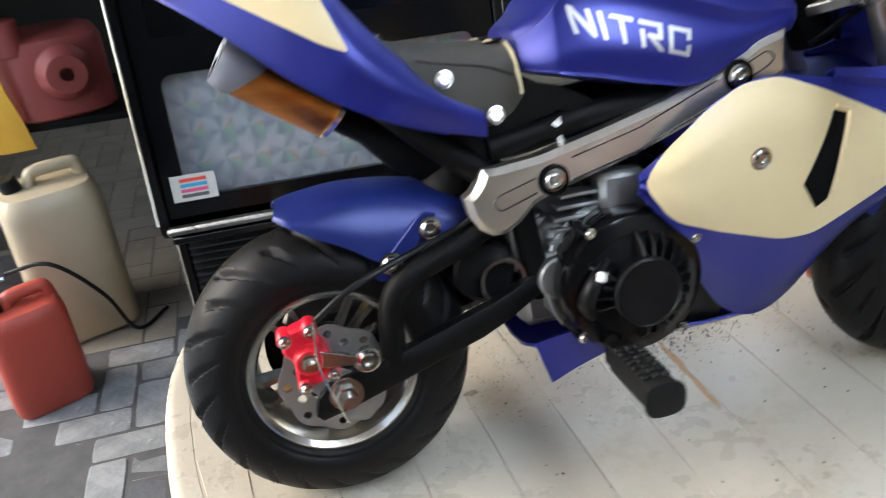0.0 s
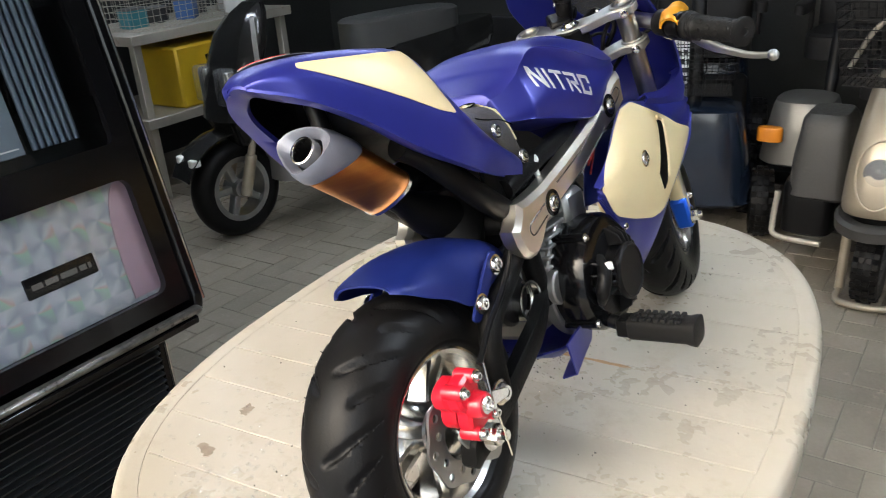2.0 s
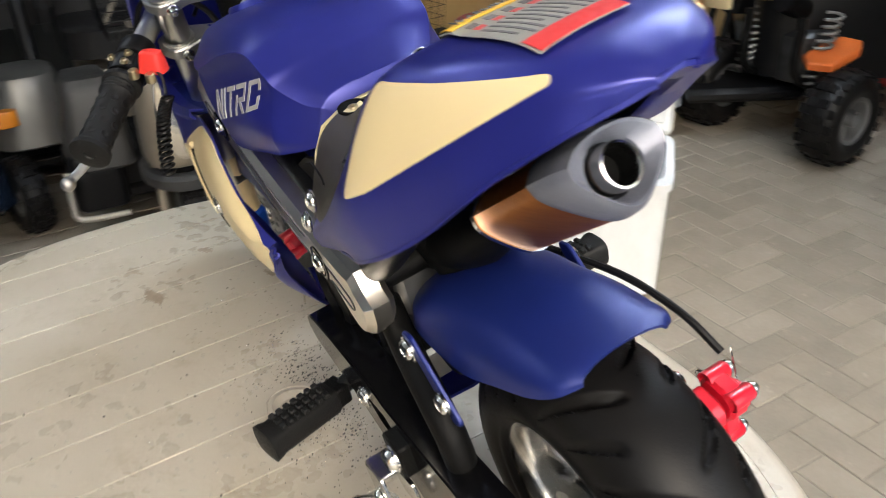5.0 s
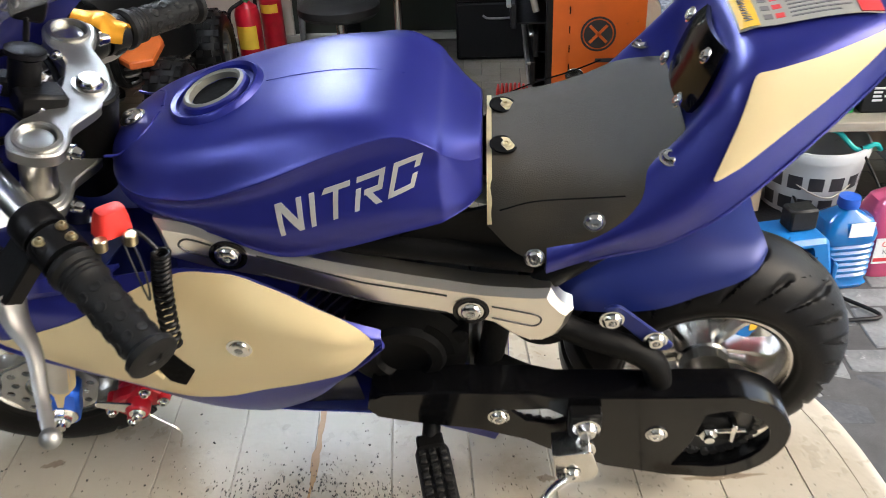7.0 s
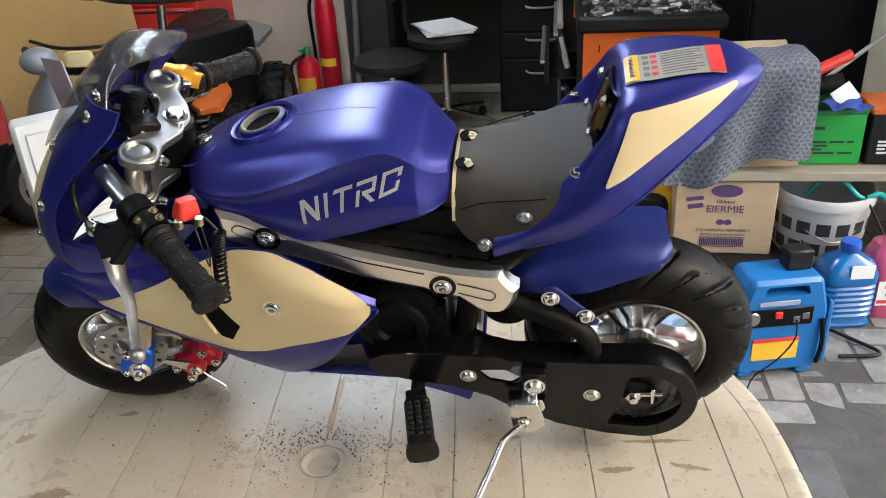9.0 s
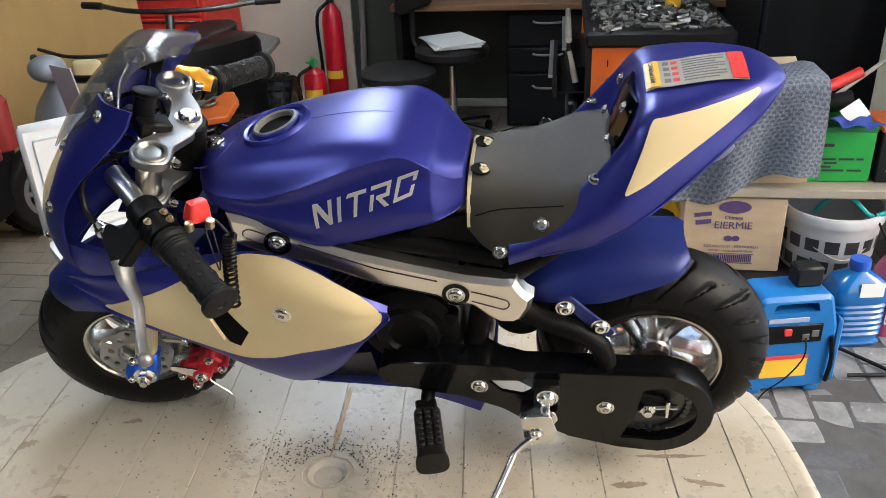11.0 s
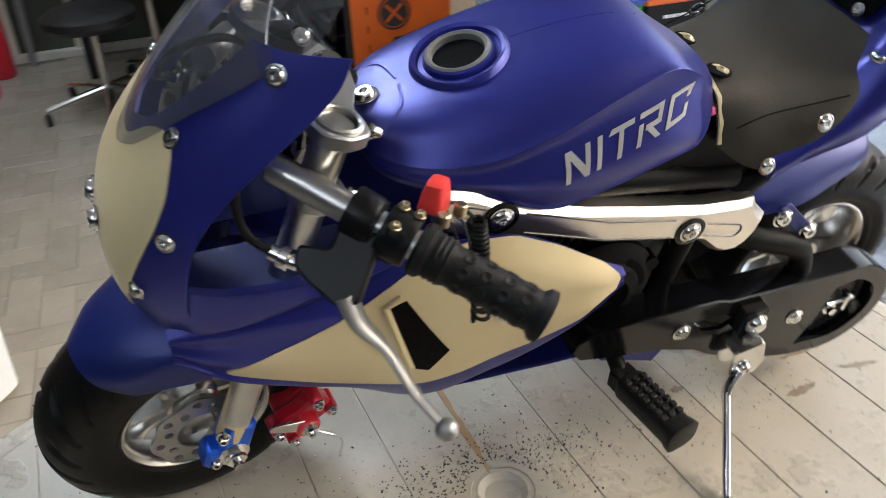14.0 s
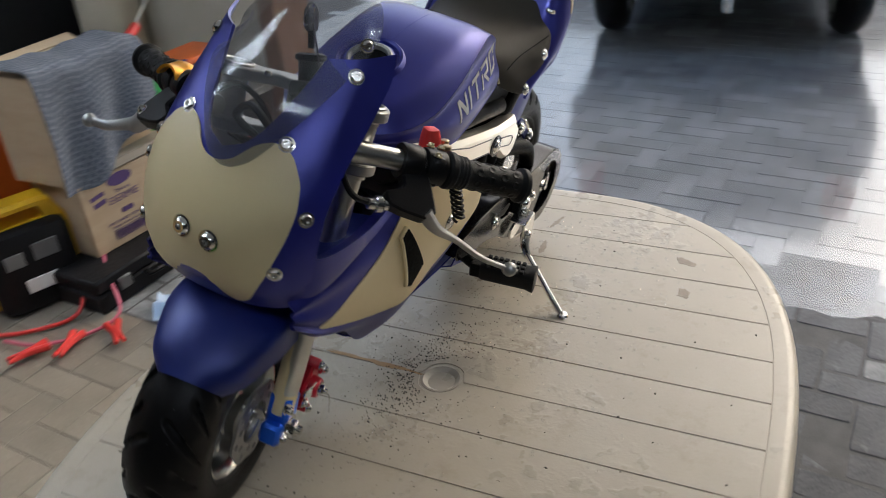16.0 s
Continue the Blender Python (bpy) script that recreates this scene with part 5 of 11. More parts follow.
# -- foot pegs
for sd, p0, p1 in ((1, (-0.094, 0.112, 0.132), (-0.113, 0.196, 0.137)), (-1, (-0.100, -0.128, 0.133), (-0.098, -0.216, 0.126))):
    p0, p1 = V(p0), V(p1)
    g = Geo()
    k, l = axis_matrix(p0, p1)
    loft(g, [ring_xy(0.015, 0.0125, 0.006, 20, 4), ring_xy(0.0165, 0.014, 0.010, 20, 4), ring_xy(0.0165, 0.014, l - 0.012, 20, 4), ring_xy(0.019, 0.0165, l - 0.006, 20, 3), ring_xy(0.0195, 0.017, l - 0.001, 20, 3), ring_xy(0.017, 0.015, l, 20, 3)], k)
    up = k.to_3x3().inverted() @ V((0, 0, 1))
    for i in range(7):
        for j in (-1, 0, 1):
            c = 0.016 + i * (l - 0.036) / 6
            if abs(up.x) > abs(up.y):
                box(g, (math.copysign(0.0165, up.x), j * 0.0085, c), (0.005, 0.0062, 0.0060), 0.001, k)
            else:
                box(g, (j * 0.010, math.copysign(0.0140, up.y), c), (0.0072, 0.005, 0.0060), 0.001, k)
    pg = part("foot_peg", g, GRIPRUBBER, bike, "black ribbed rubber foot peg")
    g = Geo()
    box(g, (0, 0, 0.0), (0.026, 0.022, 0.018), 0.002, k)
    tube(g, [p0, p0.lerp(V((-0.095, sd * 0.06, 0.15)), 0.5), V((-0.095, sd * 0.05, 0.15))], 0.009, 12, 4)
    part("peg_hinge", g, POWDER, pg, "black folding hinge")
    hex_nut(pg, k @ V((0, -0.011, 0)), k.to_3x3() @ V((0, -1, 0)), 0.006, 0.006)

# -- engine
g = Geo()
box(g, (-0.085, -0.005, 0.205), (0.12, 0.11, 0.11), 0.012)
box(g, (-0.12, 0.0, 0.165), (0.10, 0.09, 0.05), 0.01)
eng = part("engine_block", g, CAST, bike, "cast aluminium engine block")
g = Geo()
tk = Matrix.Translation((-0.035, 0.0, 0.275)) @ Matrix.Rotation(radians(48), 4, "Y")
rod(g, (0, 0, -0.05), (0, 0, 0.05), 0.03, n=20, m=tk)
cyl = part("cylinder", g, DARKMETAL, eng, "dark finned cylinder")
for i in range(9):
    g = Geo()
    box(g, (0, 0, -0.035 + i * 0.0095), (0.085, 0.088, 0.0028), 0.001, tk)
    part("cooling_fin", g, DARKMETAL, cyl)
g = Geo()
box(g, (-0.062, -0.062, 0.275), (0.05, 0.03, 0.045), 0.006)
part("engine_casting", g, CAST, eng, "pale casting")
g = Geo()
box(g, (-0.135, -0.008, 0.225), (0.060, 0.085, 0.050), 0.006)
for i in range(6):
    box(g, (-0.1675, -0.044 + 0.0145 * i, 0.228), (0.010, 0.005, 0.046), 0.0015)
    box(g, (-0.135, -0.044 + 0.0145 * i, 0.2525), (0.056, 0.005, 0.010), 0.0015)
part("rear_casting", g, CAST, eng, "pale finned rear casting")
for i in range(6):
    g = Geo()
    box(g, (-0.12 + i * 0.004, -0.057, 0.225 + i * 0.011), (0.05, 0.024, 0.004), 0.001)
    part("cooling_rib", g, CAST, eng)
g = Geo()
rod(g, (-0.135, -0.055, 0.20), (-0.135, -0.075, 0.20), 0.022, n=20, b=0.002)
part("oil_plug", g, CAST, eng)
# pull-start housing on the right
hc = V((-0.070, -0.06, 0.192))
k, _ = axis_matrix(hc, hc + V((0, -1, 0)))
g = Geo()
lathe(g, [(0.070, 0), (0.073, 0.004), (0.073, 0.036), (0.069, 0.046), (0.056, 0.050), (0.05, 0.050)], k, 48)
hs = part("starter_housing", g, GLOSSBLACK, eng, "black starter housing")
g = Geo()
lathe(g, [(0.070, -0.010), (0.078, -0.010), (0.079, -0.008), (0.079, 0.003), (0.077, 0.005), (0.070, 0.005)], k, 48)
part("housing_flange", g, CAST, hs, "pale cast flange ring")
g = Geo()
lathe(g, [(0.054, 0.046), (0.052, 0.050), (0.030, 0.052), (0.030, 0.066), (0.0345, 0.070), (0.0345, 0.074), (0.032, 0.076), (0.0305, 0.074), (0, 0.074)], k, 44)
part("starter_cap", g, BLACKPLASTIC, hs, "black round starter cap")
for i in range(24):
    ang = 360 * i / 24
    if 100 < ang < 150 or 205 < ang < 260:
        continue
    g = Geo()
    kk = k @ Matrix.Rotation(radians(ang), 4, "Z")
    plate(g, [(0.033, 0.049), (0.056, 0.046), (0.055, 0.052), (0.046, 0.066), (0.034, 0.071)], kk @ Matrix(((1, 0, 0, 0), (0, 0, 1, -0.0014), (0, 1, 0, 0), (0, 0, 0, 1))), 0.0028, 0.0006)
    part("cooling_fin", g, BLACKPLASTIC, hs)
for a in (0.5, 2.2, 3.8, 5.4):
    g = Geo()
    rod(g, k @ V((0.073 * math.cos(a), 0.073 * math.sin(a), 0.004)), k @ V((0.073 * math.cos(a), 0.073 * math.sin(a), 0.046)), 0.006, n=12)
    lug = part("screw_lug", g, GLOSSBLACK, hs)
    bolt(lug, k @ V((0.073 * math.cos(a), 0.073 * math.sin(a), 0.046)), (0, -1, 0), 0.0045, 0.004)
g = Geo()
hnd = [V((-0.100, -0.112, 0.222)), V((-0.120, -0.125, 0.208)), V((-0.128, -0.122, 0.188)), V((-0.118, -0.112, 0.170))]
tube(g, hnd, [0.005, 0.0085, 0.0085, 0.005], 10, 5)
ph = part("pull_handle", g, BLACKPLASTIC, hs, "black pull handle")
g = Geo()
soft = [V((-0.112, -0.128, 0.219)), V((-0.116, -0.131, 0.211))]
rod(g, soft[0], soft[1], 0.005, n=12, b=0.001)
part("rope_plug", g, WHITE, ph, "white rope plug")
# clutch cover on the left
hc = V((-0.073, 0.050, 0.222))
k, _ = axis_matrix(hc, hc + V((0, 1, 0)))
g = Geo()
lathe(g, [(0.058, 0), (0.060, 0.003), (0.060, 0.012), (0.052, 0.018), (0.040, 0.020), (0.036, 0.026), (0.026, 0.028), (0.022, 0.022), (0, 0.022)], k, 40)
cc = part("clutch_cover", g, POWDER, eng, "black round clutch cover")
for i in range(3):
    a = 2 * math.pi * i / 3 + 0.4
    g = Geo()
    rod(g, k @ V((0.056 * math.cos(a), 0.056 * math.sin(a), 0)), k @ V((0.056 * math.cos(a), 0.056 * math.sin(a), 0.018)), 0.009, n=14, b=0.001)
    part("screw_lug", g, POWDER, cc)
for i in range(3):
    a = 2 * math.pi * i / 3
    g = Geo()
    lathe(g, [(0.033, 0.0215), (0.047, 0.0185), (0.047, 0.0195), (0.033, 0.0225)], k, 10, math.degrees(a), math.degrees(a) + 60)
    part("cover_window", g, HOLLOW_SHADE, cc)
# carburettor and hoses
g = Geo()
box(g, (-0.158, 0.020, 0.262), (0.045, 0.05, 0.05), 0.006)
rod(g, (-0.158, 0.02, 0.23), (-0.158, 0.02, 0.285), 0.017, n=20, b=0.002)
rod(g, (-0.165, 0.045, 0.25), (-0.165, 0.06, 0.25), 0.010, n=16, b=0.001)
cb = part("carburettor", g, CAST, eng, "small cast carburettor")
g = Geo()
tube(g, [(-0.150, 0.045, 0.272), (-0.152, 0.060, 0.25), (-0.156, 0.060, 0.228), (-0.166, 0.052, 0.226), (-0.17, 0.045, 0.25)], 0.0028, 8)
part("fuel_hose", g, BRASSY, cb, "yellowed fuel hose")
g = Geo()
rod(g, (-0.205, -0.052, 0.215), (-0.205, 0.03, 0.215), 0.032, n=28, b=0.004)
part("air_filter", g, BLACKPLASTIC, eng, "black air filter")
g = Geo()
lathe(g, [(0.020, 0), (0.024, 0), (0.024, 0.014), (0.020, 0.014)], axis_matrix((-0.190, -0.050, 0.205), (-0.190, -0.06, 0.205))[0], 24)
part("hose_clamp", g, CHROME, eng)
g = Geo()
tube(g, [(-0.02, -0.055, 0.30), (-0.05, -0.058, 0.315), (-0.10, -0.055, 0.31), (-0.14, -0.05, 0.29)], 0.003, 8)
tube(g, [(0.06, -0.03, 0.33), (0.0, -0.05, 0.335), (-0.07, -0.045, 0.33), (-0.13, -0.04, 0.315)], 0.003, 8)
part("wiring", g, BLACKPLASTIC, eng, "black wires")
g = Geo()
tube(g, [(0.09, -0.055, 0.35), (0.05, -0.06, 0.325), (0.03, -0.055, 0.29)], 0.0016, 6)
tube(g, [(0.10, -0.05, 0.345), (0.06, -0.062, 0.335), (0.02, -0.06, 0.305)], 0.0016, 6)
part("red_wiring", g, REDPLASTIC, eng, "thin red wires")
g = Geo()
rod(g, (-0.123, -0.066, 0.352), (-0.118, -0.068, 0.325), 0.0035, n=10)
rod(g, (-0.125, -0.066, 0.356), (-0.122, -0.066, 0.350), 0.008, n=12, b=0.001)
part("choke_knob", g, WHITE, eng, "white choke lever")

# lower rear flap of the belly
for sd in (1, -1):
    g = Geo()
    sheet(g, spl([[(-0.092, sd * 0.050, 0.100), (-0.094, sd * 0.072, 0.112), (-0.096, sd * 0.082, 0.150)], [(-0.125, sd * 0.052, 0.093), (-0.128, sd * 0.076, 0.104), (-0.130, sd * 0.084, 0.148)], [(-0.150, sd * 0.054, 0.084), (-0.156, sd * 0.078, 0.094), (-0.172, sd * 0.084, 0.142)]], 3), 0.0025)
    part("belly_flap", g, BLUE, bike, "blue lower flap")

# -- exhaust
tip, root = V((-0.4160, -0.0160, 0.4530)), V((-0.322, -0.006, 0.386))
el = (root - tip).length
ez = (root - tip).normalized()
eu = V((0, -1, 0)).cross(ez).normalized()
ek = Matrix.Translation(tip) @ Matrix((eu.cross(ez) * -1, eu, ez)).transposed().to_4x4()
if (ek.to_3x3() @ V((0, 1, 0))).z < 0:
    ek = ek @ Matrix.Rotation(math.pi, 4, "Z")
if (ek.to_3x3() @ V((1, 0, 0))).y > 0:
    ek = ek @ Matrix.Diagonal((-1, 1, 1, 1))
PICK = spl([[(u, v, 0)] for u, v in ((-0.0345, 0.013), (-0.022, 0.0215), (0.0, 0.0255), (0.022, 0.0225), (0.0375, 0.012), (0.0375, 0.0), (0.026, -0.013), (0.008, -0.0245), (-0.006, -0.0255), (-0.020, -0.015), (-0.0335, 0.002), (-0.0345, 0.013))], 4)[:-1, 0]


def pick(s, z, slant=0.0, dx=0.0, dy=0.0):
    """The silencer's outline: a rounded three-cornered shape, wide above."""
    return [(u * s + dx, v * s + dy, z + slant * v / 0.025) for u, v, _ in PICK]


g = Geo()
loft(g, [pick(0.98, 0.020), pick(0.98, el - 0.004), pick(0.92, el)], ek)
can = part("silencer_can", g, GOLD, bike, "gold silencer")
g = Geo()
loft(g, [pick(1.0, 0.030, 0.012), pick(1.03, 0.028, 0.012), pick(1.03, 0.022, 0.010), pick(0.98, 0.007, 0.004), pick(0.90, -0.001, 0.0, -0.001), pick(0.86, -0.003, 0.0, -0.001), pick(0.80, -0.002, 0.0, -0.001)], ek, caps=False)
hole_r = [(0.0195 * math.cos(a), 0.0175 * math.sin(a), 0.004) for a in np.linspace(math.atan2(PICK[0][1], PICK[0][0]), math.atan2(PICK[0][1], PICK[0][0]) - 2 * math.pi, len(PICK) + 1)[:-1]]
loft(g, [pick(0.80, -0.002, 0.0, -0.001), hole_r, [(x * 0.9, y * 0.9, 0.012) for x, y, _ in hole_r]], ek, caps=False)
part("silencer_cap", g, EXCAP, can, "grey pointed silencer end cap")
g = Geo()
lathe(g, [(0.0108, 0.045), (0.0108, -0.001), (0.0118, -0.0028), (0.0132, -0.0024), (0.0138, 0.004), (0.0138, 0.014), (0.019, 0.016)], ek, 32)
part("tail_pipe", g, CHROME, can)
g = Geo()
lathe(g, [(0.0109, -0.0012), (0.0105, 0.016), (0, 0.016)], ek, 24)
part("pipe_mouth", g, HOLLOW_SHADE, can)
g = Geo()
loft(g, [pick(1.02, el - 0.006), pick(1.02, el - 0.001)], ek)
part("silencer_band", g, CHROME, can)
g = Geo()
tube(g, [ek @ V((0, 0, el - 0.004)), (-0.295, -0.006, 0.366), (-0.262, -0.004, 0.342), (-0.225, -0.002, 0.322), (-0.185, 0, 0.30), (-0.14, 0.0, 0.27)], [0.015, 0.014, 0.023, 0.026, 0.024, 0.018], 18, 5)
part("expansion_pipe", g, POWDER, bike, "black expansion pipe")
g = Geo()
rod(g, (-0.375, -0.008, 0.452), (-0.372, 0.0, 0.492), 0.009, n=14)
box(g, (-0.372, 0, 0.50), (0.05, 0.03, 0.008), 0.002)
part("silencer_hanger", g, BLACKPLASTIC, bike)


# ---- bodywork ----
def mirrored(sections, k1=5, k2=4, keys=None):
    """Half sections (x, [(y, z) from the middle outwards]) made whole and smooth."""
    rows = []
    for x, half in sections:
        rows.append([(x, -y, z) for y, z in half[::-1]] + [(x, y, z) for y, z in half[1:]])
    p = spl(rows, k1)
    return np.swapaxes(spl(np.swapaxes(p, 0, 1), k2), 0, 1)


# tank
tank_sections = [
    (0.152, [(0, 0.434), (0.012, 0.434), (0.020, 0.432), (0.026, 0.428), (0.028, 0.424), (0.028, 0.420), (0.024, 0.414), (0, 0.412)]),
    (0.140, [(0, 0.441), (0.024, 0.441), (0.042, 0.436), (0.055, 0.425), (0.055, 0.419), (0.055, 0.413), (0.048, 0.404), (0, 0.400)]),
    (0.112, [(0, 0.452), (0.032, 0.452), (0.057, 0.446), (0.078, 0.426), (0.077, 0.419), (0.079, 0.413), (0.073, 0.402), (0, 0.395)]),
    (0.065, [(0, 0.465), (0.036, 0.465), (0.067, 0.457), (0.089, 0.430), (0.083, 0.418), (0.089, 0.407), (0.084, 0.392), (0, 0.385)]),
    (0.012, [(0, 0.478), (0.038, 0.477), (0.068, 0.470), (0.090, 0.447), (0.083, 0.432), (0.095, 0.403), (0.090, 0.371), (0, 0.366)]),
    (-0.040, [(0, 0.485), (0.038, 0.484), (0.064, 0.480), (0.084, 0.466), (0.079, 0.448), (0.094, 0.412), (0.089, 0.379), (0, 0.372)]),
    (-0.085, [(0, 0.482), (0.036, 0.4815), (0.056, 0.480), (0.076, 0.475), (0.075, 0.455), (0.090, 0.420), (0.086, 0.391), (0, 0.384)]),
    (-0.112, [(0, 0.468), (0.034, 0.467), (0.053, 0.466), (0.073, 0.463), (0.073, 0.446), (0.085, 0.418), (0.083, 0.397), (0, 0.391)]),
    (-0.122, [(0, 0.460), (0.033, 0.459), (0.051, 0.457), (0.069, 0.452), (0.071, 0.438), (0.082, 0.416), (0.081, 0.400), (0, 0.394)]),
    (-0.138, [(0, 0.450), (0.028, 0.449), (0.045, 0.446), (0.057, 0.438), (0.061, 0.428), (0.069, 0.412), (0.069, 0.403), (0, 0.399)]),
    (-0.149, [(0, 0.444), (0.022, 0.443), (0.036, 0.440), (0.046, 0.433), (0.050, 0.425), (0.056, 0.413), (0.056, 0.406), (0, 0.403)]),
]
tg = Geo()
def creased(half, marks):
    """Extra points close to each side of the marked ones hold an edge crisp."""
    out = []
    for i, q in enumerate(half):
        if i in marks:
            a, c = half[i - 1], half[i + 1]
            out += [tuple(q[j] + (a[j] - q[j]) * 0.16 for j in (0, 1)), q, tuple(q[j] + (c[j] - q[j]) * 0.16 for j in (0, 1))]
        else:
            out.append(q)
    return out


def eased(h):
    """The side between the shoulder and the flare is only a little hollow."""
    mid = tuple(h[4][i] * 0.65 + (h[3][i] * 0.55 + h[5][i] * 0.45) * 0.35 for i in (0, 1))
    return h[:4] + [mid] + h[5:]


p = mirrored([(x, creased(eased(h), (3, 6))) for x, h in tank_sections], 5, 4)
n, k = p.shape[:2]
loft(tg, [[tuple(q) for q in row] for row in p])
tank = part("fuel_tank", tg, BLUE, bike, "satin blue fuel tank", smooth=60)
tank_tree = tree_of(tg)
# open filler neck with its raised rings
fk = Matrix.Translation((0.062, 0, 0.4655)) @ Matrix.Rotation(radians(15), 4, "Y")
g = Geo()
lathe(g, [(0.042, -0.006), (0.0395, 0.0035), (0.0375, 0.0055), (0.034, 0.004), (0.033, 0.000), (0.029, 0.0005), (0.028, 0.005), (0.0255, 0.0065)], fk, 48)
part("filler_ring", g, BLUE, tank, "raised blue ring round the filler")
g = Geo()
lathe(g, [(0.0262, 0.0062), (0.024, 0.0075), (0.0215, 0.006), (0.021, -0.016), (0.0, -0.016)], fk, 40)
part("filler_neck", g, surface("grey_neck", (0.21, 0.21, 0.185), rough=0.45, grain=200, bump=0.1), tank, "open grey filler neck")
g = Geo()
lathe(g, [(0.0208, 0.0008), (0, 0.001)], fk, 30)
part("filler_mouth", g, HOLLOW_SHADE, tank)
bolt(tank, (0.138, 0.0, 0.4435), (0.25, 0, 1), 0.009, 0.006)
for sd in (1, -1):
    g = Geo()
    tube(g, [tank_tree.ray_cast(V((x, sd * y, 0.6)), V((0, 0, -1)))[0] or V((x, sd * y, 0.44)) for x, y in ((0.112, 0.004), (0.118, 0.030), (0.135, 0.042), (0.148, 0.046))], 0.0012, 6, 4)
    part("tank_seam", g, BLUE, tank, "moulded seam line")
g = Geo()
tube(g, [tank_tree.ray_cast(V((x, 0.0, 0.6)), V((0, 0, -1)))[0] for x in (0.02, -0.02, -0.06, -0.09)], 0.0005, 6, 4)
part("tank_seam", g, BLUE, tank, "moulded seam line")

# the slanted letters on the tank sides, made of plain strokes
STROKES = (
    (((0, 0), (0.036, 0), (0.036, 0.84), (0, 1)), ((0, 1), (0.048, 1), (0.185, 0.16), (0.149, 0)), ((0.149, 0), (0.185, 0), (0.185, 1), (0.149, 1))),
    (((0.240, 0), (0.276, 0), (0.276, 1), (0.240, 1)),),
    (((0.325, 0.84), (0.345, 1), (0.52, 1), (0.52, 0.84)), ((0.405, 0), (0.441, 0), (0.441, 0.86), (0.405, 0.86))),
    (((0.565, 0), (0.601, 0), (0.601, 0.66), (0.565, 0.66)), ((0.565, 0.84), (0.565, 1), (0.755, 1), (0.755, 0.84)), ((0.719, 0.42), (0.755, 0.42), (0.755, 0.86), (0.719, 0.86)),
     ((0.625, 0.40), (0.625, 0.56), (0.755, 0.56), (0.755, 0.40)), ((0.635, 0.42), (0.680, 0.42), (0.770, 0), (0.724, 0))),
    (((0.810, 0), (0.846, 0), (0.846, 1), (0.810, 1)), ((0.810, 0.84), (0.810, 1), (1.0, 1), (1.0, 0.84)), ((0.810, 0), (0.810, 0.16), (1.0, 0.16), (1.0, 0)), ((0.964, 0.60), (1.0, 0.60), (1.0, 1), (0.964, 1)), ((0.964, 0.0), (1.0, 0.0), (1.0, 0.42), (0.964, 0.42))),
)
for sd, bl, tl, br, tr in ((1, (0.005, 0.3980), (0.007, 0.424), (-0.099, 0.4345), (-0.107, 0.4595)), (-1, (-0.103, 0.433), (-0.107, 0.4585), (0.001, 0.397), (0.007, 0.421))):
    for letter in STROKES:
        g = Geo()
        for stroke in letter:
            poly = []
            for u, v in stroke:
                poly.append(tuple((bl[i] * (1 - u) + br[i] * u) * (1 - v) + (tl[i] * (1 - u) + tr[i] * u) * v for i in (0, 1)))
            decal(g, tank_tree, dense(poly, 0.006), sd, 0.0006, 3)
        part("decal_mark", g, DECAL, tank, "silver slanted mark", smooth=0)

# seat
seat_sections = [
    (-0.152, [(0, 0.431), (0.030, 0.430), (0.052, 0.421), (0.064, 0.402), (0.070, 0.384)]),
    (-0.175, [(0, 0.434), (0.035, 0.432), (0.062, 0.421), (0.080, 0.395), (0.088, 0.370)]),
    (-0.205, [(0, 0.437), (0.040, 0.434), (0.070, 0.422), (0.090, 0.395), (0.096, 0.366)]),
    (-0.235, [(0, 0.441), (0.045, 0.438), (0.075, 0.428), (0.095, 0.409), (0.100, 0.390)]),
    (-0.265, [(0, 0.447), (0.045, 0.445), (0.075, 0.440), (0.090, 0.430), (0.097, 0.416)]),
    (-0.300, [(0, 0.457), (0.040, 0.456), (0.065, 0.453), (0.078, 0.448), (0.085, 0.440)]),
]
g = Geo()
sheet(g, mirrored(seat_sections, 5, 5), -0.006)
seat = part("seat", g, SEATMAT, bike, "thin black grained seat pad", smooth=50)
g = Geo()
sheet(g, [[(x - 0.001, y * 1.03, z + 0.002) for y, z in [(-a, b) for a, b in seat_sections[0][1][::-1]] + seat_sections[0][1][1:]] for x in (-0.1555, -0.1515)], 0.003)
part("foam_edge", g, FOAM, seat, "yellowed foam edge")
for y in (-0.024, 0.030):
    g = Geo()
    k = Matrix.Translation((-0.166, y, 0.4355 - 0.09 * abs(y))) @ Matrix.Rotation(radians(-6), 4, "Y")
    lathe(g, [(0.0112, -0.001), (0.0112, 0.0004), (0.0100, 0.0007), (0.0092, 0.0003), (0.0090, -0.0004)], k, 28)
    well = part("screw_well", g, HOLLOW_SHADE, seat)
    # black disc paints the rim's shade in; foam is left on the rear half
    g = Geo()
    lathe(g, [(0.0092, -0.0004), (0.0092, 0.0003), (0, 0.0003)], k, 24)
    part("well_floor", g, HOLLOW_SHADE, well, "black disc painted as shade in the screw hole")
    g = Geo()
    plate(g, [(0.0086 * math.cos(t), 0.0086 * math.sin(t)) for t in np.linspace(radians(105), radians(285), 14)] + [(-0.0005, -0.003), (0.0002, 0.003)], k @ Matrix.Translation((0, 0, 0.0003)), 0.0004)
    part("well_foam", g, FOAM, well, "yellowed foam showing in the hole")
    bolt(seat, k @ V((-0.002, 0, 0.0)), (0, 0, 1), 0.0042, 0.002, BRASSY)
seat_tree = tree_of(Geo().add([tuple(q) for r in mirrored(seat_sections, 5, 5) for q in r], grid_faces(*mirrored(seat_sections, 5, 5).shape[:2])))
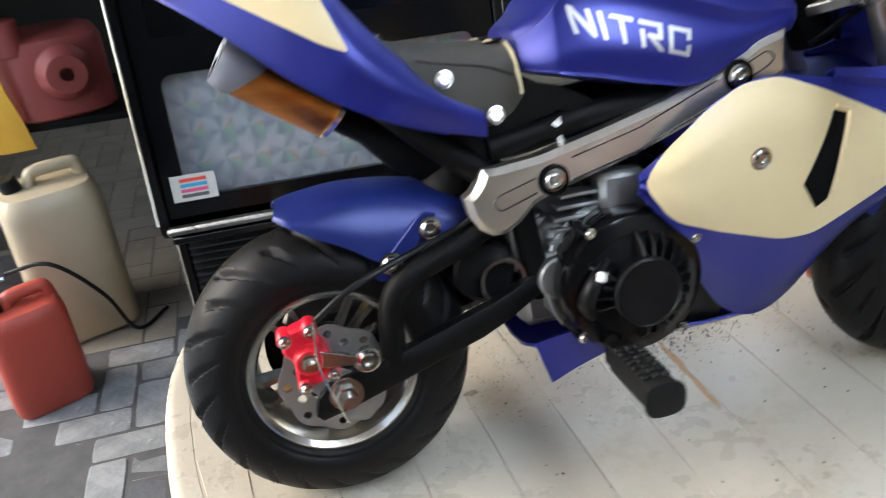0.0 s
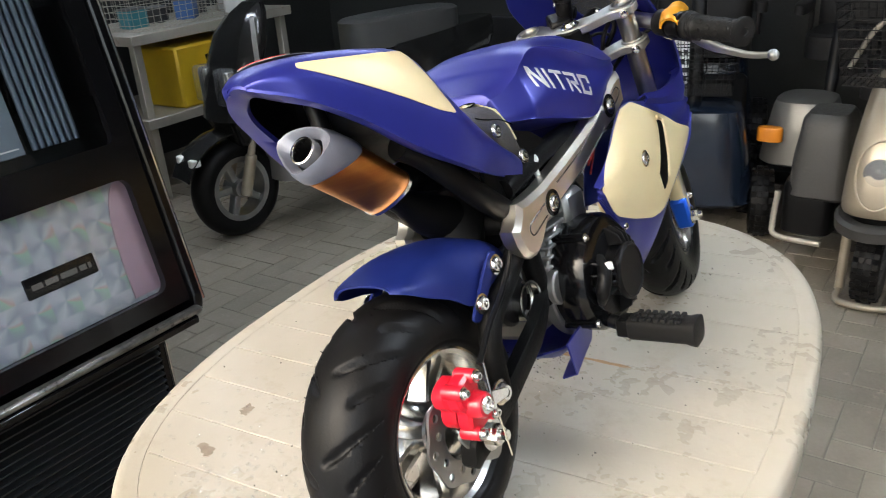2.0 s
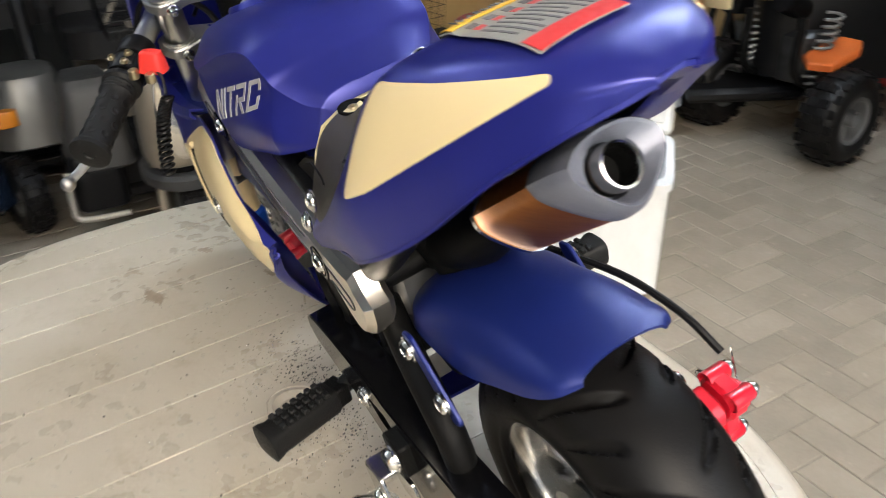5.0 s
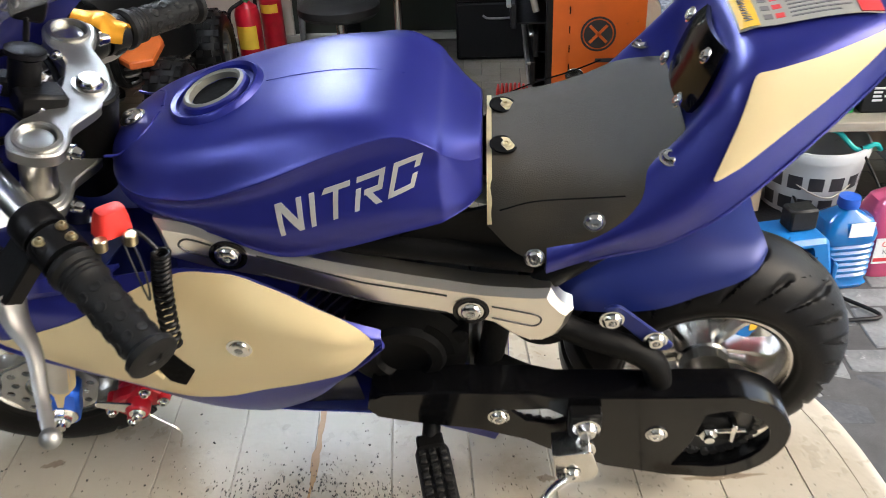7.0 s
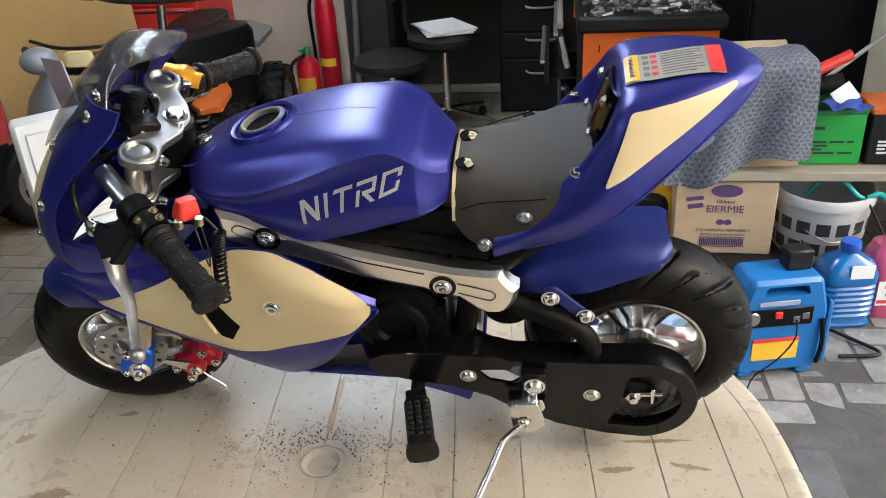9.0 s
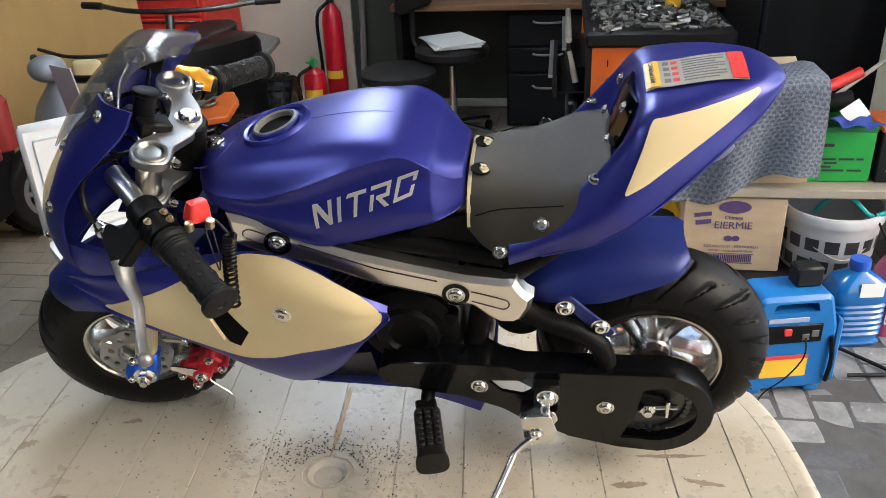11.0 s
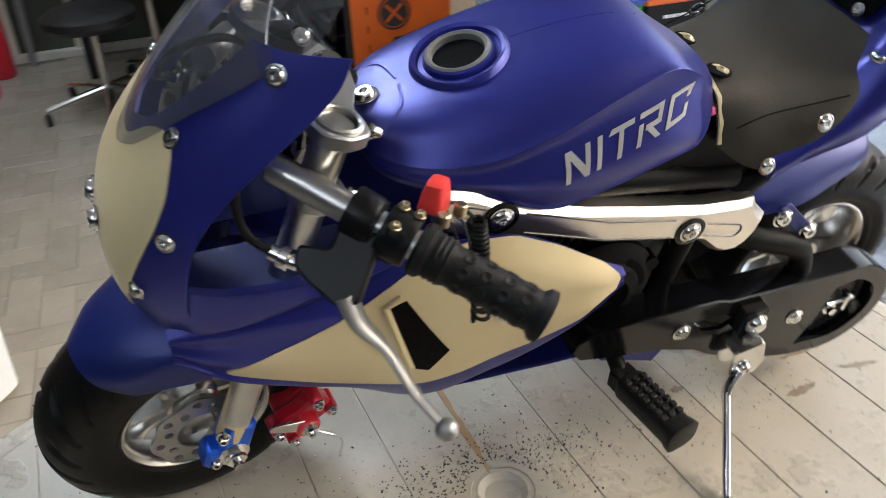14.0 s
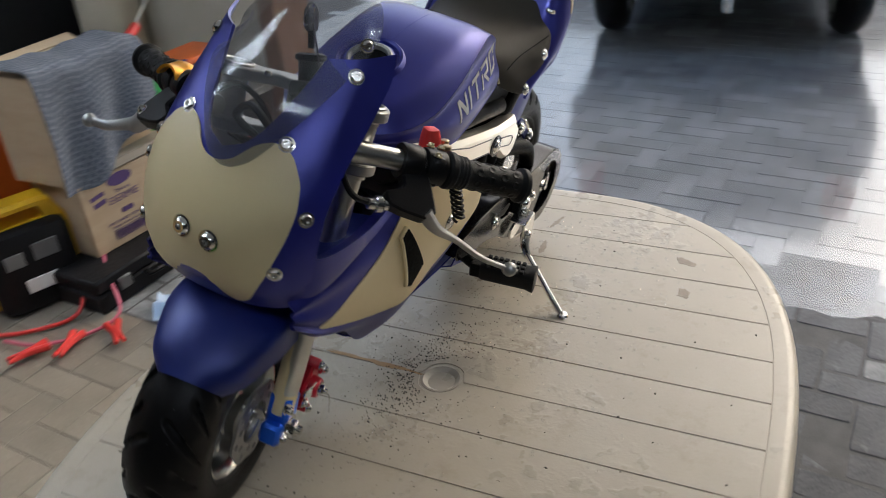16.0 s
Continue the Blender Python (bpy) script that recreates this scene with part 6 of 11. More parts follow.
for sd in (1, -1):
    for x, z in ((-0.190, 0.373), (-0.2335, 0.409)):
        q = laid(seat_tree, x, z, sd, 0.006)
        bolt(seat, q, (0, sd, 0.25), 0.0066, 0.004)
    bolt(seat, (-0.284, sd * 0.078, 0.4535), (0, 0.2 * sd, 1), 0.0066, 0.004)
    g = Geo()
    tube(g, [laid(seat_tree, x, z, sd, 0.0062) for x, z in ((-0.165, 0.402), (-0.19, 0.412), (-0.23, 0.42), (-0.255, 0.427))], 0.0007, 6, 4)
    part("seat_crease", g, HOLLOW_SHADE, seat)

# tail
tail_sections = [
    (-0.198, [(0, 0.395), (0.050, 0.392), (0.084, 0.384), (0.099, 0.371), (0.097, 0.356)]),
    (-0.240, [(0, 0.425), (0.055, 0.422), (0.086, 0.410), (0.105, 0.394), (0.094, 0.368)]),
    (-0.280, [(0, 0.440), (0.055, 0.440), (0.084, 0.452), (0.108, 0.421), (0.102, 0.384)]),
    (-0.306, [(0, 0.458), (0.045, 0.460), (0.078, 0.486), (0.107, 0.444), (0.102, 0.398)]),
    (-0.326, [(0, 0.517), (0.035, 0.516), (0.079, 0.509), (0.102, 0.460), (0.099, 0.409)]),
    (-0.360, [(0, 0.527), (0.034, 0.526), (0.071, 0.520), (0.089, 0.482), (0.088, 0.433)]),
    (-0.400, [(0, 0.534), (0.030, 0.533), (0.055, 0.528), (0.070, 0.504), (0.072, 0.469)]),
    (-0.436, [(0, 0.535), (0.021, 0.534), (0.038, 0.530), (0.049, 0.518), (0.051, 0.497)]),
    (-0.456, [(0, 0.529), (0.011, 0.529), (0.020, 0.527), (0.030, 0.522), (0.028, 0.511)]),
    (-0.466, [(0, 0.523), (0.004, 0.523), (0.008, 0.5225), (0.012, 0.521), (0.011, 0.5165)]),
]
tp = mirrored(tail_sections, 5, 6)
tp[:, :, 1] += np.interp(-tp[:, :, 0], [0.198, 0.28, 0.326, 0.36, 0.436], [0, -0.005, -0.009, -0.012, -0.014])
g = Geo()
sheet(g, tp, -0.004)
tail = part("tail_fairing", g, BLUE, bike, "satin blue hollow tail fairing", smooth=45)
tail_tree = tree_of(Geo().add([tuple(q) for r in tp for q in r], grid_faces(*tp.shape[:2])))
edge = [V(r[0]) for r in tp[4:]] + [V(q) for q in tp[-1][1:-1]] + [V(r[-1]) for r in tp[4:][::-1]]
gone = [0.0]
for a, b in zip(edge, edge[1:]):
    gone.append(gone[-1] + (b - a).length)
edge = [V([float(np.interp(s, gone, [q[i] for q in edge])) for i in range(3)]) for s in np.linspace(0, gone[-1], 110)]
for _ in range(6):
    edge = [edge[0]] + [(edge[i - 1] + edge[i] * 2 + edge[i + 1]) / 4 for i in range(1, len(edge) - 1)] + [edge[-1]]
mouth = V((-0.335, -0.010, 0.425))
lip_rows = []
for e in edge:
    d = (mouth - e).normalized()
    lip_rows.append([tuple(e - d * 0.0012 + V((0, 0, 0.0012))), tuple(e - d * 0.001 - V((0.0008, 0, 0.0012))), tuple(e + d * 0.006 - V((0.001, 0, 0.001))), tuple(e + d * 0.019), tuple(e + d * 0.0205 + V((0.003, 0, 0.003)))])
g = Geo()
sheet(g, lip_rows, 0.0012)
part("tail_lip", g, BLUE, tail, "flat blue lip round the tail opening", smooth=60)
g = Geo()
du, dv = np.gradient(tp, axis=0), np.gradient(tp, axis=1)
nr = np.cross(du, dv)
nr /= np.maximum(np.linalg.norm(nr, axis=2, keepdims=True), 1e-9)
sheet(g, (tp + nr * 0.0060)[1:-2, 1:-1], -0.001)
part("tail_lining", g, BLACKPLASTIC, tail, "dark inside of the tail")
for sd in (1, -1):
    g = Geo()
    poly = rounded([(-0.3335, 0.514), (-0.310, 0.447), (-0.330, 0.456), (-0.436, 0.5245), (-0.434, 0.5280)], 0.005, 4)
    decal(g, tail_tree, dense(poly, 0.01), sd, 0.0012, 10)
    part("tail_panel", g, CREAM, tail, "cream side panel", smooth=60)
# hump pad with four screws
g = Geo()
hp = []
for x, z, w in ((-0.301, 0.463, 0.036), (-0.306, 0.477, 0.041), (-0.314, 0.500, 0.040), (-0.321, 0.514, 0.033)):
    hp.append([(x + 0.006 - 0.006 * (y / 0.045) ** 2, y * w / 0.045, z) for y in np.linspace(-0.045, 0.045, 9)])
sheet(g, spl(hp, 4), -0.005)
hump = part("hump_pad", g, GLOSSBLACK, bike, "black bump stop pad with screws")
for y in (-0.030, 0.030):
    for x, z in ((-0.301, 0.470), (-0.315, 0.507)):
        bolt(hump, (x + 0.006, y, z), (1, 0, 0.45), 0.0050, 0.003)
# warning sticker on the deck
def deck(x, y, lift):
    h = tail_tree.ray_cast(V((x, y, 0.7)), V((0, 0, -1)))[0]
    return V((x, y, (h.z if h else 0.53) + lift))


def deck_film(name, x0, x1, y0, y1, lift, mt, parent, label=""):
    g = Geo()
    xs, ys = np.linspace(x0, x1, 9), np.linspace(y0, y1, 9)
    sheet(g, [[tuple(deck(x, y, lift)) for y in ys] for x in xs], 0.0005)
    return part(name, g, mt, parent, label)


PAPER = surface("pale_label", (0.62, 0.62, 0.58), rough=0.35, grain=200, bump=0.02, scale=20)
YELLOW = surface("yellow_ink", (0.85, 0.52, 0.04), rough=0.4, grain=200, bump=0.02)
REDINK = surface("red_ink", (0.70, 0.05, 0.05), rough=0.4, grain=200, bump=0.02)
GREYINK = surface("grey_ink", (0.16, 0.16, 0.17), rough=0.5, grain=200, bump=0.0)
st = deck_film("warning_label", -0.330, -0.425, -0.026, 0.026, 0.0022, surface("grey_label", (0.36, 0.36, 0.33), rough=0.35, grain=200, bump=0.02, scale=20), tail, "white warning label with grey lines")
deck_film("label_head", -0.331, -0.344, -0.025, 0.025, 0.0030, YELLOW, st, "yellow heading band")
deck_film("label_foot", -0.410, -0.425, -0.025, 0.025, 0.0030, REDINK, st, "red band")
for i in range(9):
    y = 0.020 - i * 0.005
    deck_film("label_line", -0.366, -0.366 - (0.040 if i % 3 else 0.032), y, y - 0.0016, 0.0030, GREYINK, st)
for i in range(4):
    for j in range(2):
        y = 0.019 - i * 0.0115
        deck_film("label_mark", -0.348 - j * 0.008, -0.354 - j * 0.008, y, y - 0.006, 0.0030, REDINK if j else GREYINK, st)

# text on the label's head
def words(parent, text, size, m, mt, name="lettering"):
    cu = bpy.data.curves.new(name, "FONT")
    cu.body, cu.size, cu.align_x, cu.align_y, cu.extrude = text, size, "CENTER", "CENTER", 0.0003
    cu.materials.append(mt)
    ob = new(name, cu)
    ob.parent = parent
    ob.matrix_basis = m
    return ob


c = deck(-0.3375, 0.0, 0.0036)
words(st, "WARNING", 0.0085, Matrix.Translation(c) @ Matrix.Rotation(radians(-90), 4, "Z") @ Matrix.Rotation(radians(0), 4, "X"), GREYINK)

# side fairings
fair_rows = []   # along x: the outline from the top edge to the belly
for x, top, mid, low, bel in (
    (-0.062, (0.104, 0.297), (0.108, 0.291), (0.107, 0.284), (0.106, 0.280)),
    (-0.030, (0.112, 0.322), (0.119, 0.290), (0.110, 0.252), (0.100, 0.238)),
    (0.010, (0.110, 0.350), (0.122, 0.297), (0.108, 0.232), (0.078, 0.172)),
    (0.050, (0.104, 0.366), (0.122, 0.300), (0.104, 0.216), (0.056, 0.122)),
    (0.090, (0.100, 0.368), (0.120, 0.300), (0.104, 0.205), (0.050, 0.104)),
    (0.130, (0.096, 0.360), (0.116, 0.298), (0.105, 0.208), (0.052, 0.122)),
    (0.180, (0.094, 0.350), (0.110, 0.300), (0.104, 0.228), (0.066, 0.180)),
    (0.230, (0.092, 0.346), (0.106, 0.306), (0.103, 0.252), (0.084, 0.224)),
    (0.280, (0.090, 0.338), (0.100, 0.308), (0.099, 0.276), (0.092, 0.260)),
    (0.318, (0.086, 0.328), (0.091, 0.314), (0.091, 0.302), (0.089, 0.296)),
):
    fair_rows.append([(x, *top), (x, (top[0] + mid[0]) / 2 + 0.006, (top[1] + mid[1]) / 2), (x, *mid), (x, (mid[0] + low[0]) / 2 + 0.004, (mid[1] + low[1]) / 2), (x, *low), (x, (low[0] + bel[0]) / 2 + 0.006, (low[1] + bel[1]) / 2), (x, *bel)])
fp = spl(fair_rows, 5)
fp = np.swapaxes(spl(np.swapaxes(fp, 0, 1), 4), 0, 1)
white_poly = rounded([(-0.060, 0.291), (-0.032, 0.321), (0.010, 0.350), (0.048, 0.366), (0.090, 0.367), (0.130, 0.350), (0.215, 0.306), (0.288, 0.279), (0.265, 0.268), (0.195, 0.236), (0.120, 0.206), (0.085, 0.207), (0.020, 0.228), (-0.030, 0.248)], 0.012, 3)
for sd in (1, -1):
    q = fp.copy()
    q[:, :, 1] *= sd
    g = Geo()
    sheet(g, q if sd > 0 else q[:, ::-1], 0.0025)
    sf = part("side_fairing", g, BLUE, bike, "satin blue side fairing", smooth=50)
    tree = tree_of(Geo().add([tuple(x) for r in q for x in r], grid_faces(*q.shape[:2])))
    g = Geo()
    decal(g, tree, dense(white_poly, 0.012), sd, 0.0016, 14)
    part("fairing_panel", g, CREAM, sf, "cream side panel", smooth=60)
    # a black film on the skin paints the vent's dark opening
    g = Geo()
    vent = [(0.139, 0.328), (0.152, 0.323), (0.131, 0.243), (0.119, 0.236), (0.103, 0.262)]
    decal(g, tree, dense(vent, 0.012), sd, 0.0030, 4)
    part("air_vent", g, HOLLOW_SHADE, sf, "black film painted for the open air vent", smooth=0)
    g = Geo()
    lip = [laid(tree, x, z, sd, 0.003) for x, z in dense([(0.143, 0.331), (0.156, 0.325), (0.134, 0.239)], 0.01, False)]
    tube(g, lip, 0.0028, 8, 1)
    part("vent_lip", g, CREAM, sf)
    bolt(sf, laid(tree, 0.055, 0.297, sd, 0.0012), (0, sd, 0), 0.0088, 0.004)
# belly pan
g = Geo()
bp = []
for x, w, zb, ze in ((-0.172, 0.050, 0.118, 0.126), (-0.13, 0.062, 0.100, 0.118), (-0.07, 0.060, 0.098, 0.112), (0.0, 0.056, 0.096, 0.110), (0.06, 0.052, 0.095, 0.108), (0.10, 0.05, 0.098, 0.112), (0.135, 0.048, 0.118, 0.128)):
    bp.append([(x, -w, ze), (x, -w * 0.75, zb + 0.004), (x, 0, zb), (x, w * 0.75, zb + 0.004), (x, w, ze)])
sheet(g, spl(bp, 4), -0.0025)
part("belly_pan", g, BLUE, bike, "satin blue belly pan")
for sd in (1, -1):
    g = Geo()
    sheet(g, spl([[(x, sd * (0.060 - 0.006 * j), z1 + (z0 - z1) * j / 3) for j in range(4)] for x, z0, z1 in ((-0.02, 0.112, 0.175), (0.02, 0.11, 0.165), (0.05, 0.108, 0.135))], 4), 0.002)
    part("belly_side", g, surface("smoked_plastic", (0.05, 0.05, 0.06), rough=0.25, grain=200, bump=0.1) if sd > 0 else BLACKPLASTIC, bike, "dark plastic inner panel")

# nose
nose_rows = []
for z, prof in (
    (0.318, ((0.338, 0.0), (0.336, 0.030), (0.328, 0.060), (0.312, 0.084), (0.285, 0.096))),
    (0.345, ((0.349, 0.0), (0.347, 0.030), (0.339, 0.060), (0.322, 0.086), (0.298, 0.099))),
    (0.380, ((0.349, 0.0), (0.347, 0.030), (0.339, 0.060), (0.320, 0.088), (0.296, 0.102))),
    (0.415, ((0.338, 0.0), (0.336, 0.030), (0.328, 0.060), (0.309, 0.088), (0.285, 0.102))),
    (0.450, ((0.315, 0.0), (0.313, 0.028), (0.304, 0.058), (0.286, 0.086), (0.258, 0.102))),
    (0.485, ((0.283, 0.0), (0.281, 0.026), (0.272, 0.056), (0.254, 0.084), (0.218, 0.102))),
    (0.515, ((0.253, 0.0), (0.251, 0.026), (0.242, 0.055), (0.222, 0.082), (0.184, 0.100))),
    (0.537, ((0.236, 0.0), (0.234, 0.026), (0.224, 0.053), (0.203, 0.078), (0.170, 0.095))),
):
    nose_rows.append([(x, -y, z) for x, y in prof[::-1]] + [(x, y, z) for x, y in prof[1:]])
npnt = spl(nose_rows, 6)
npnt = np.swapaxes(spl(np.swapaxes(npnt, 0, 1), 6), 0, 1)
nrows, ncols = npnt.shape[:2]
nose_tree = tree_of(Geo().add([tuple(x) for r in npnt for x in r], grid_faces(nrows, ncols)))
# the skin without the screen's cut-out in its upper middle
mid = ncols // 2
g = Geo()
for sd in (1, -1):
    strip = []
    for i, row in enumerate(npnt):
        z = row[0][2]
        cut = 0.0 if z < 0.466 else min(0.060, 0.012 + 0.60 * math.sqrt(max(0.0, (z - 0.466) / 0.08)) * 0.075)
        rr = row[mid:] if sd > 0 else row[:mid + 1][::-1]
        ys = np.abs(rr[:, 1])
        tgt = np.linspace(cut, ys[-1], 22)
        strip.append([(np.interp(t, ys, rr[:, 0]), sd * t, z) for t in tgt])
    strip = np.array(strip)
    sheet(g, strip if sd < 0 else strip[:, ::-1], 0.003)
nose = part("nose_fairing", g, BLUE, bike, "satin blue nose fairing", smooth=50)


def on_nose(y, z, lift):
    h, nr, _, _ = nose_tree.ray_cast(V((0.7, y, z)), V((-1, 0, 0)))
    if h is None:
        h, nr, _, _ = nose_tree.find_nearest(V((0.3, y, z)))
    return h + (nr if nr.x > 0 else -nr) * lift, (nr if nr.x > 0 else -nr)


# lower arms that reach back to the side fairings, round the opening for the bar
for sd in (1, -1):
    g = Geo()
    arm = []
    for x, y, zt, zb in ((0.312, 0.088, 0.372, 0.318), (0.294, 0.099, 0.372, 0.318), (0.270, 0.103, 0.366, 0.322), (0.235, 0.104, 0.362, 0.330), (0.195, 0.102, 0.360, 0.338), (0.150, 0.099, 0.366, 0.350)):
        arm.append([(x, sd * (y - 0.014), zt - 0.006), (x, sd * y, zt), (x, sd * (y + 0.003), (zt + zb) / 2), (x, sd * (y - 0.004), zb)])
    sheet(g, spl(arm, 5) if sd < 0 else spl(arm, 5)[:, ::-1], 0.003)
    part("nose_arm", g, BLUE, nose, "")
    g = Geo()
    pan = [[(x, sd * (0.095 - 0.08 * j / 4), 0.352 - 0.02 * j / 4) for j in range(5)] for x in (0.30, 0.26, 0.22, 0.17)]
    sheet(g, pan, 0.002)
    part("inner_panel", g, BLUE2, nose, "blue inner panel")
# cream number plate with a notch for the screen
plate_half = [(0.008, 0.452), (0.020, 0.458), (0.030, 0.469), (0.046, 0.475), (0.064, 0.468), (0.079, 0.447), (0.084, 0.424), (0.082, 0.402), (0.071, 0.364), (0.056, 0.332), (0.046, 0.324)]
plate_poly = [(-0.001 - y * 1.05, z) for y, z in plate_half] + [(-0.001 + y * 1.03, z) for y, z in plate_half[::-1]]
pp = rounded(plate_poly, 0.008, 3)
g = Geo()
cnt = len(pp)
vs, fs = [], []
rings_n = 8
for r in range(rings_n + 1):
    s = 1 - r / rings_n * 0.98
    for y, z in pp:
        zz = 0.392 + (z - 0.392) * s
        vs.append(on_nose(y * s, zz, 0.0016)[0])
for r in range(rings_n):
    for i in range(cnt):
        j = (i + 1) % cnt
        fs.append((r * cnt + i, r * cnt + j, (r + 1) * cnt + j, (r + 1) * cnt + i))
fs.append([rings_n * cnt + i for i in range(cnt)])
low = len(vs)
vs += [on_nose(y, z, -0.001)[0] for y, z in pp]
fs += [(i, low + i, low + (i + 1) % cnt, (i + 1) % cnt) for i in range(cnt)]
g.add(vs, fs)
npl = part("number_plate", g, CREAM, nose, "cream number plate panel", smooth=60)
for y, z in ((-0.011, 0.392), (0.020, 0.389)):
    q, nr = on_nose(y, z, 0.002)
    bolt(npl, q, nr, 0.0085, 0.006)
for sd in (1, -1):
    for y, z in ((0.092, 0.419), (0.079, 0.368), (0.056, 0.474), (0.080, 0.524)):
        q, nr = on_nose(sd * y, z, 0.0006)
        bolt(nose, q, nr, 0.0062, 0.004)
# windscreen
scr = []
for cx, cz, ex, ey, ez, sh in ((0.3150, 0.452, 0.3145, 0.009, 0.453, 0.012), (0.3105, 0.459, 0.3055, 0.024, 0.460, 0.011), (0.2990, 0.476, 0.2870, 0.040, 0.476, 0.009), (0.2790, 0.501, 0.2620, 0.056, 0.495, 0.006), (0.2560, 0.525, 0.2270, 0.071, 0.517, 0.003),
                               (0.2340, 0.545, 0.1970, 0.078, 0.533, 0.0), (0.2100, 0.565, 0.1790, 0.081, 0.548, 0.0), (0.1860, 0.578, 0.1700, 0.079, 0.562, 0.0), (0.1660, 0.579, 0.1580, 0.069, 0.571, 0.0), (0.1480, 0.573, 0.1460, 0.054, 0.571, 0.0), (0.1370, 0.564, 0.1380, 0.034, 0.566, 0.0)):
    sag = 0.42 * min(1.0, max(0.0, (0.262 - cx) / 0.05))
    scr.append([(cx + (ex - cx) * abs(u) ** 2.1 + 0.003, u * ey + sh, cz + (ez - cz) * abs(u) ** 2.4 + sag * min(u, 0) * ey) for u in np.linspace(-1, 1, 17)])
g = Geo()
sheet(g, spl(scr, 4), 0.002)
ws = part("windscreen", g, SCREEN, bike, "clear smoked plastic windscreen", smooth=60)
for sd in (1, -1):
    bolt(ws, (0.196, sd * 0.078, 0.548 if sd > 0 else 0.518), (0.7, sd, 0.2), 0.0055, 0.004)
g = Geo()
tube(g, [(0.25, 0.02, 0.44), (0.27, 0.03, 0.47), (0.262, 0.0, 0.485), (0.25, -0.03, 0.46), (0.23, -0.02, 0.43)], 0.004, 8)
tube(g, [(0.24, 0.04, 0.43), (0.262, 0.01, 0.45), (0.255, -0.02, 0.44), (0.22, 0.0, 0.42)], 0.0025, 8)
part("nose_wiring", g, BLACKPLASTIC, bike, "bundle of black wires")


# ---- the things round the table ----
def colour(name, c, rough=0.45, **k):
    return surface(name, c, rough=rough, **k)


BARS = colour("dark_print", (0.03, 0.03, 0.035), 0.5, bump=0)
TYRE = RUBBER
GREYPL = colour("grey_plastic", (0.12, 0.12, 0.12), 0.5, bump=0.15, scale=9)
MIDGREY = colour("mid_grey_panel", (0.19, 0.185, 0.175), 0.42, bump=0.06)
BLACKCLOTH = colour("black_vinyl", (0.016, 0.015, 0.015), 0.5, bump=0.35, grain=500, spec=0.25)
STEEL = colour("galvanised_steel", (0.44, 0.41, 0.35), 0.42, metal=0.35, dirt=(0.22, 0.18, 0.13))
LENS = clear("lamp_lens", (0.9, 0.92, 0.95), 0.03, 0.12)
SILVERPAINT = colour("silver_paint", (0.40, 0.345, 0.265), 0.36, vary=0.04, bump=0.0, metal=0.5, coat=0.3, dirt=(0.35, 0.32, 0.28))


def bars(parent, m, w, h, rows, mt, seed=1, name="print_bar", fill=0.85):
    """Rows of plain bars in place of small print, on the local xy plane."""
    r = random.Random(seed)
    for i in range(rows):
        x, y = -w / 2, h / 2 - (i + 0.5) * h / rows
        while x < w / 2 - 0.004:
            l = min(r.uniform(0.12, 0.4) * w, w / 2 - x)
            g = Geo()
            box(g, (x + l / 2, y, 0), (l * 0.92, h / rows * 0.55, 0.0008))
            part(name, g, mt, parent, m=m, smooth=0)
            x += l + 0.03 * w
            if r.random() > fill:
                break


def road_wheel(parent, c, r, w, yaw=0.0, knobs=0, rim_mt=None, spokes=5, hubr=0.62):
    """A small vehicle wheel that rolls along the local x turned by yaw."""
    base = Matrix.Translation(c) @ Matrix.Rotation(radians(yaw), 4, "Z") @ Matrix.Rotation(radians(-90), 4, "X")
    g = Geo()
    a = w / 2
    prof = [(r * hubr, -a * 0.85)] + [(r - a * 0.75 + a * 0.75 * math.cos(t), a * math.sin(t)) for t in np.linspace(-1.75, 1.75, 13)] + [(r * hubr, a * 0.85), (r * hubr, -a * 0.85)]
    lathe(g, prof, base, 44)
    if knobs:
        for i in range(knobs):
            for s in (-0.8, -0.27, 0.27, 0.8):
                q = 2 * math.pi * (i + (0.5 if abs(s) < 0.5 else 0)) / knobs
                t = s * 1.0
                rad = r - a * 0.75 + a * 0.75 * math.cos(t)
                box(g, (rad, 0, a * math.sin(t)), (0.010, r * 3.2 / knobs, a * 0.42), 0.001, base @ Matrix.Rotation(q, 4, "Z"))
    ty = part("tyre", g, TYRE, parent, "black rubber tyre")
    g = Geo()
    rr = r * hubr
    lathe(g, [(rr * 0.84, -a * 0.8), (rr * 1.03, -a * 0.86), (rr * 1.03, -a * 0.7), (rr * 0.88, -a * 0.3), (rr * 0.88, a * 0.3), (rr * 1.03, a * 0.7), (rr * 1.03, a * 0.86), (rr * 0.84, a * 0.8), (rr * 0.84, -a * 0.8)], base, 36)
    lathe(g, [(0, -a * 0.9), (rr * 0.25, -a * 0.9), (rr * 0.28, 0), (rr * 0.25, a * 0.9), (0, a * 0.9)], base, 20)
    for i in range(spokes):
        k = base @ Matrix.Rotation(2 * math.pi * i / spokes, 4, "Z")
        box(g, (rr * 0.55, 0, 0), (rr * 0.75, rr * 0.22, a * 0.8), rr * 0.03, k)
    part("rim", g, rim_mt or GREYPL, parent, "")
    return ty


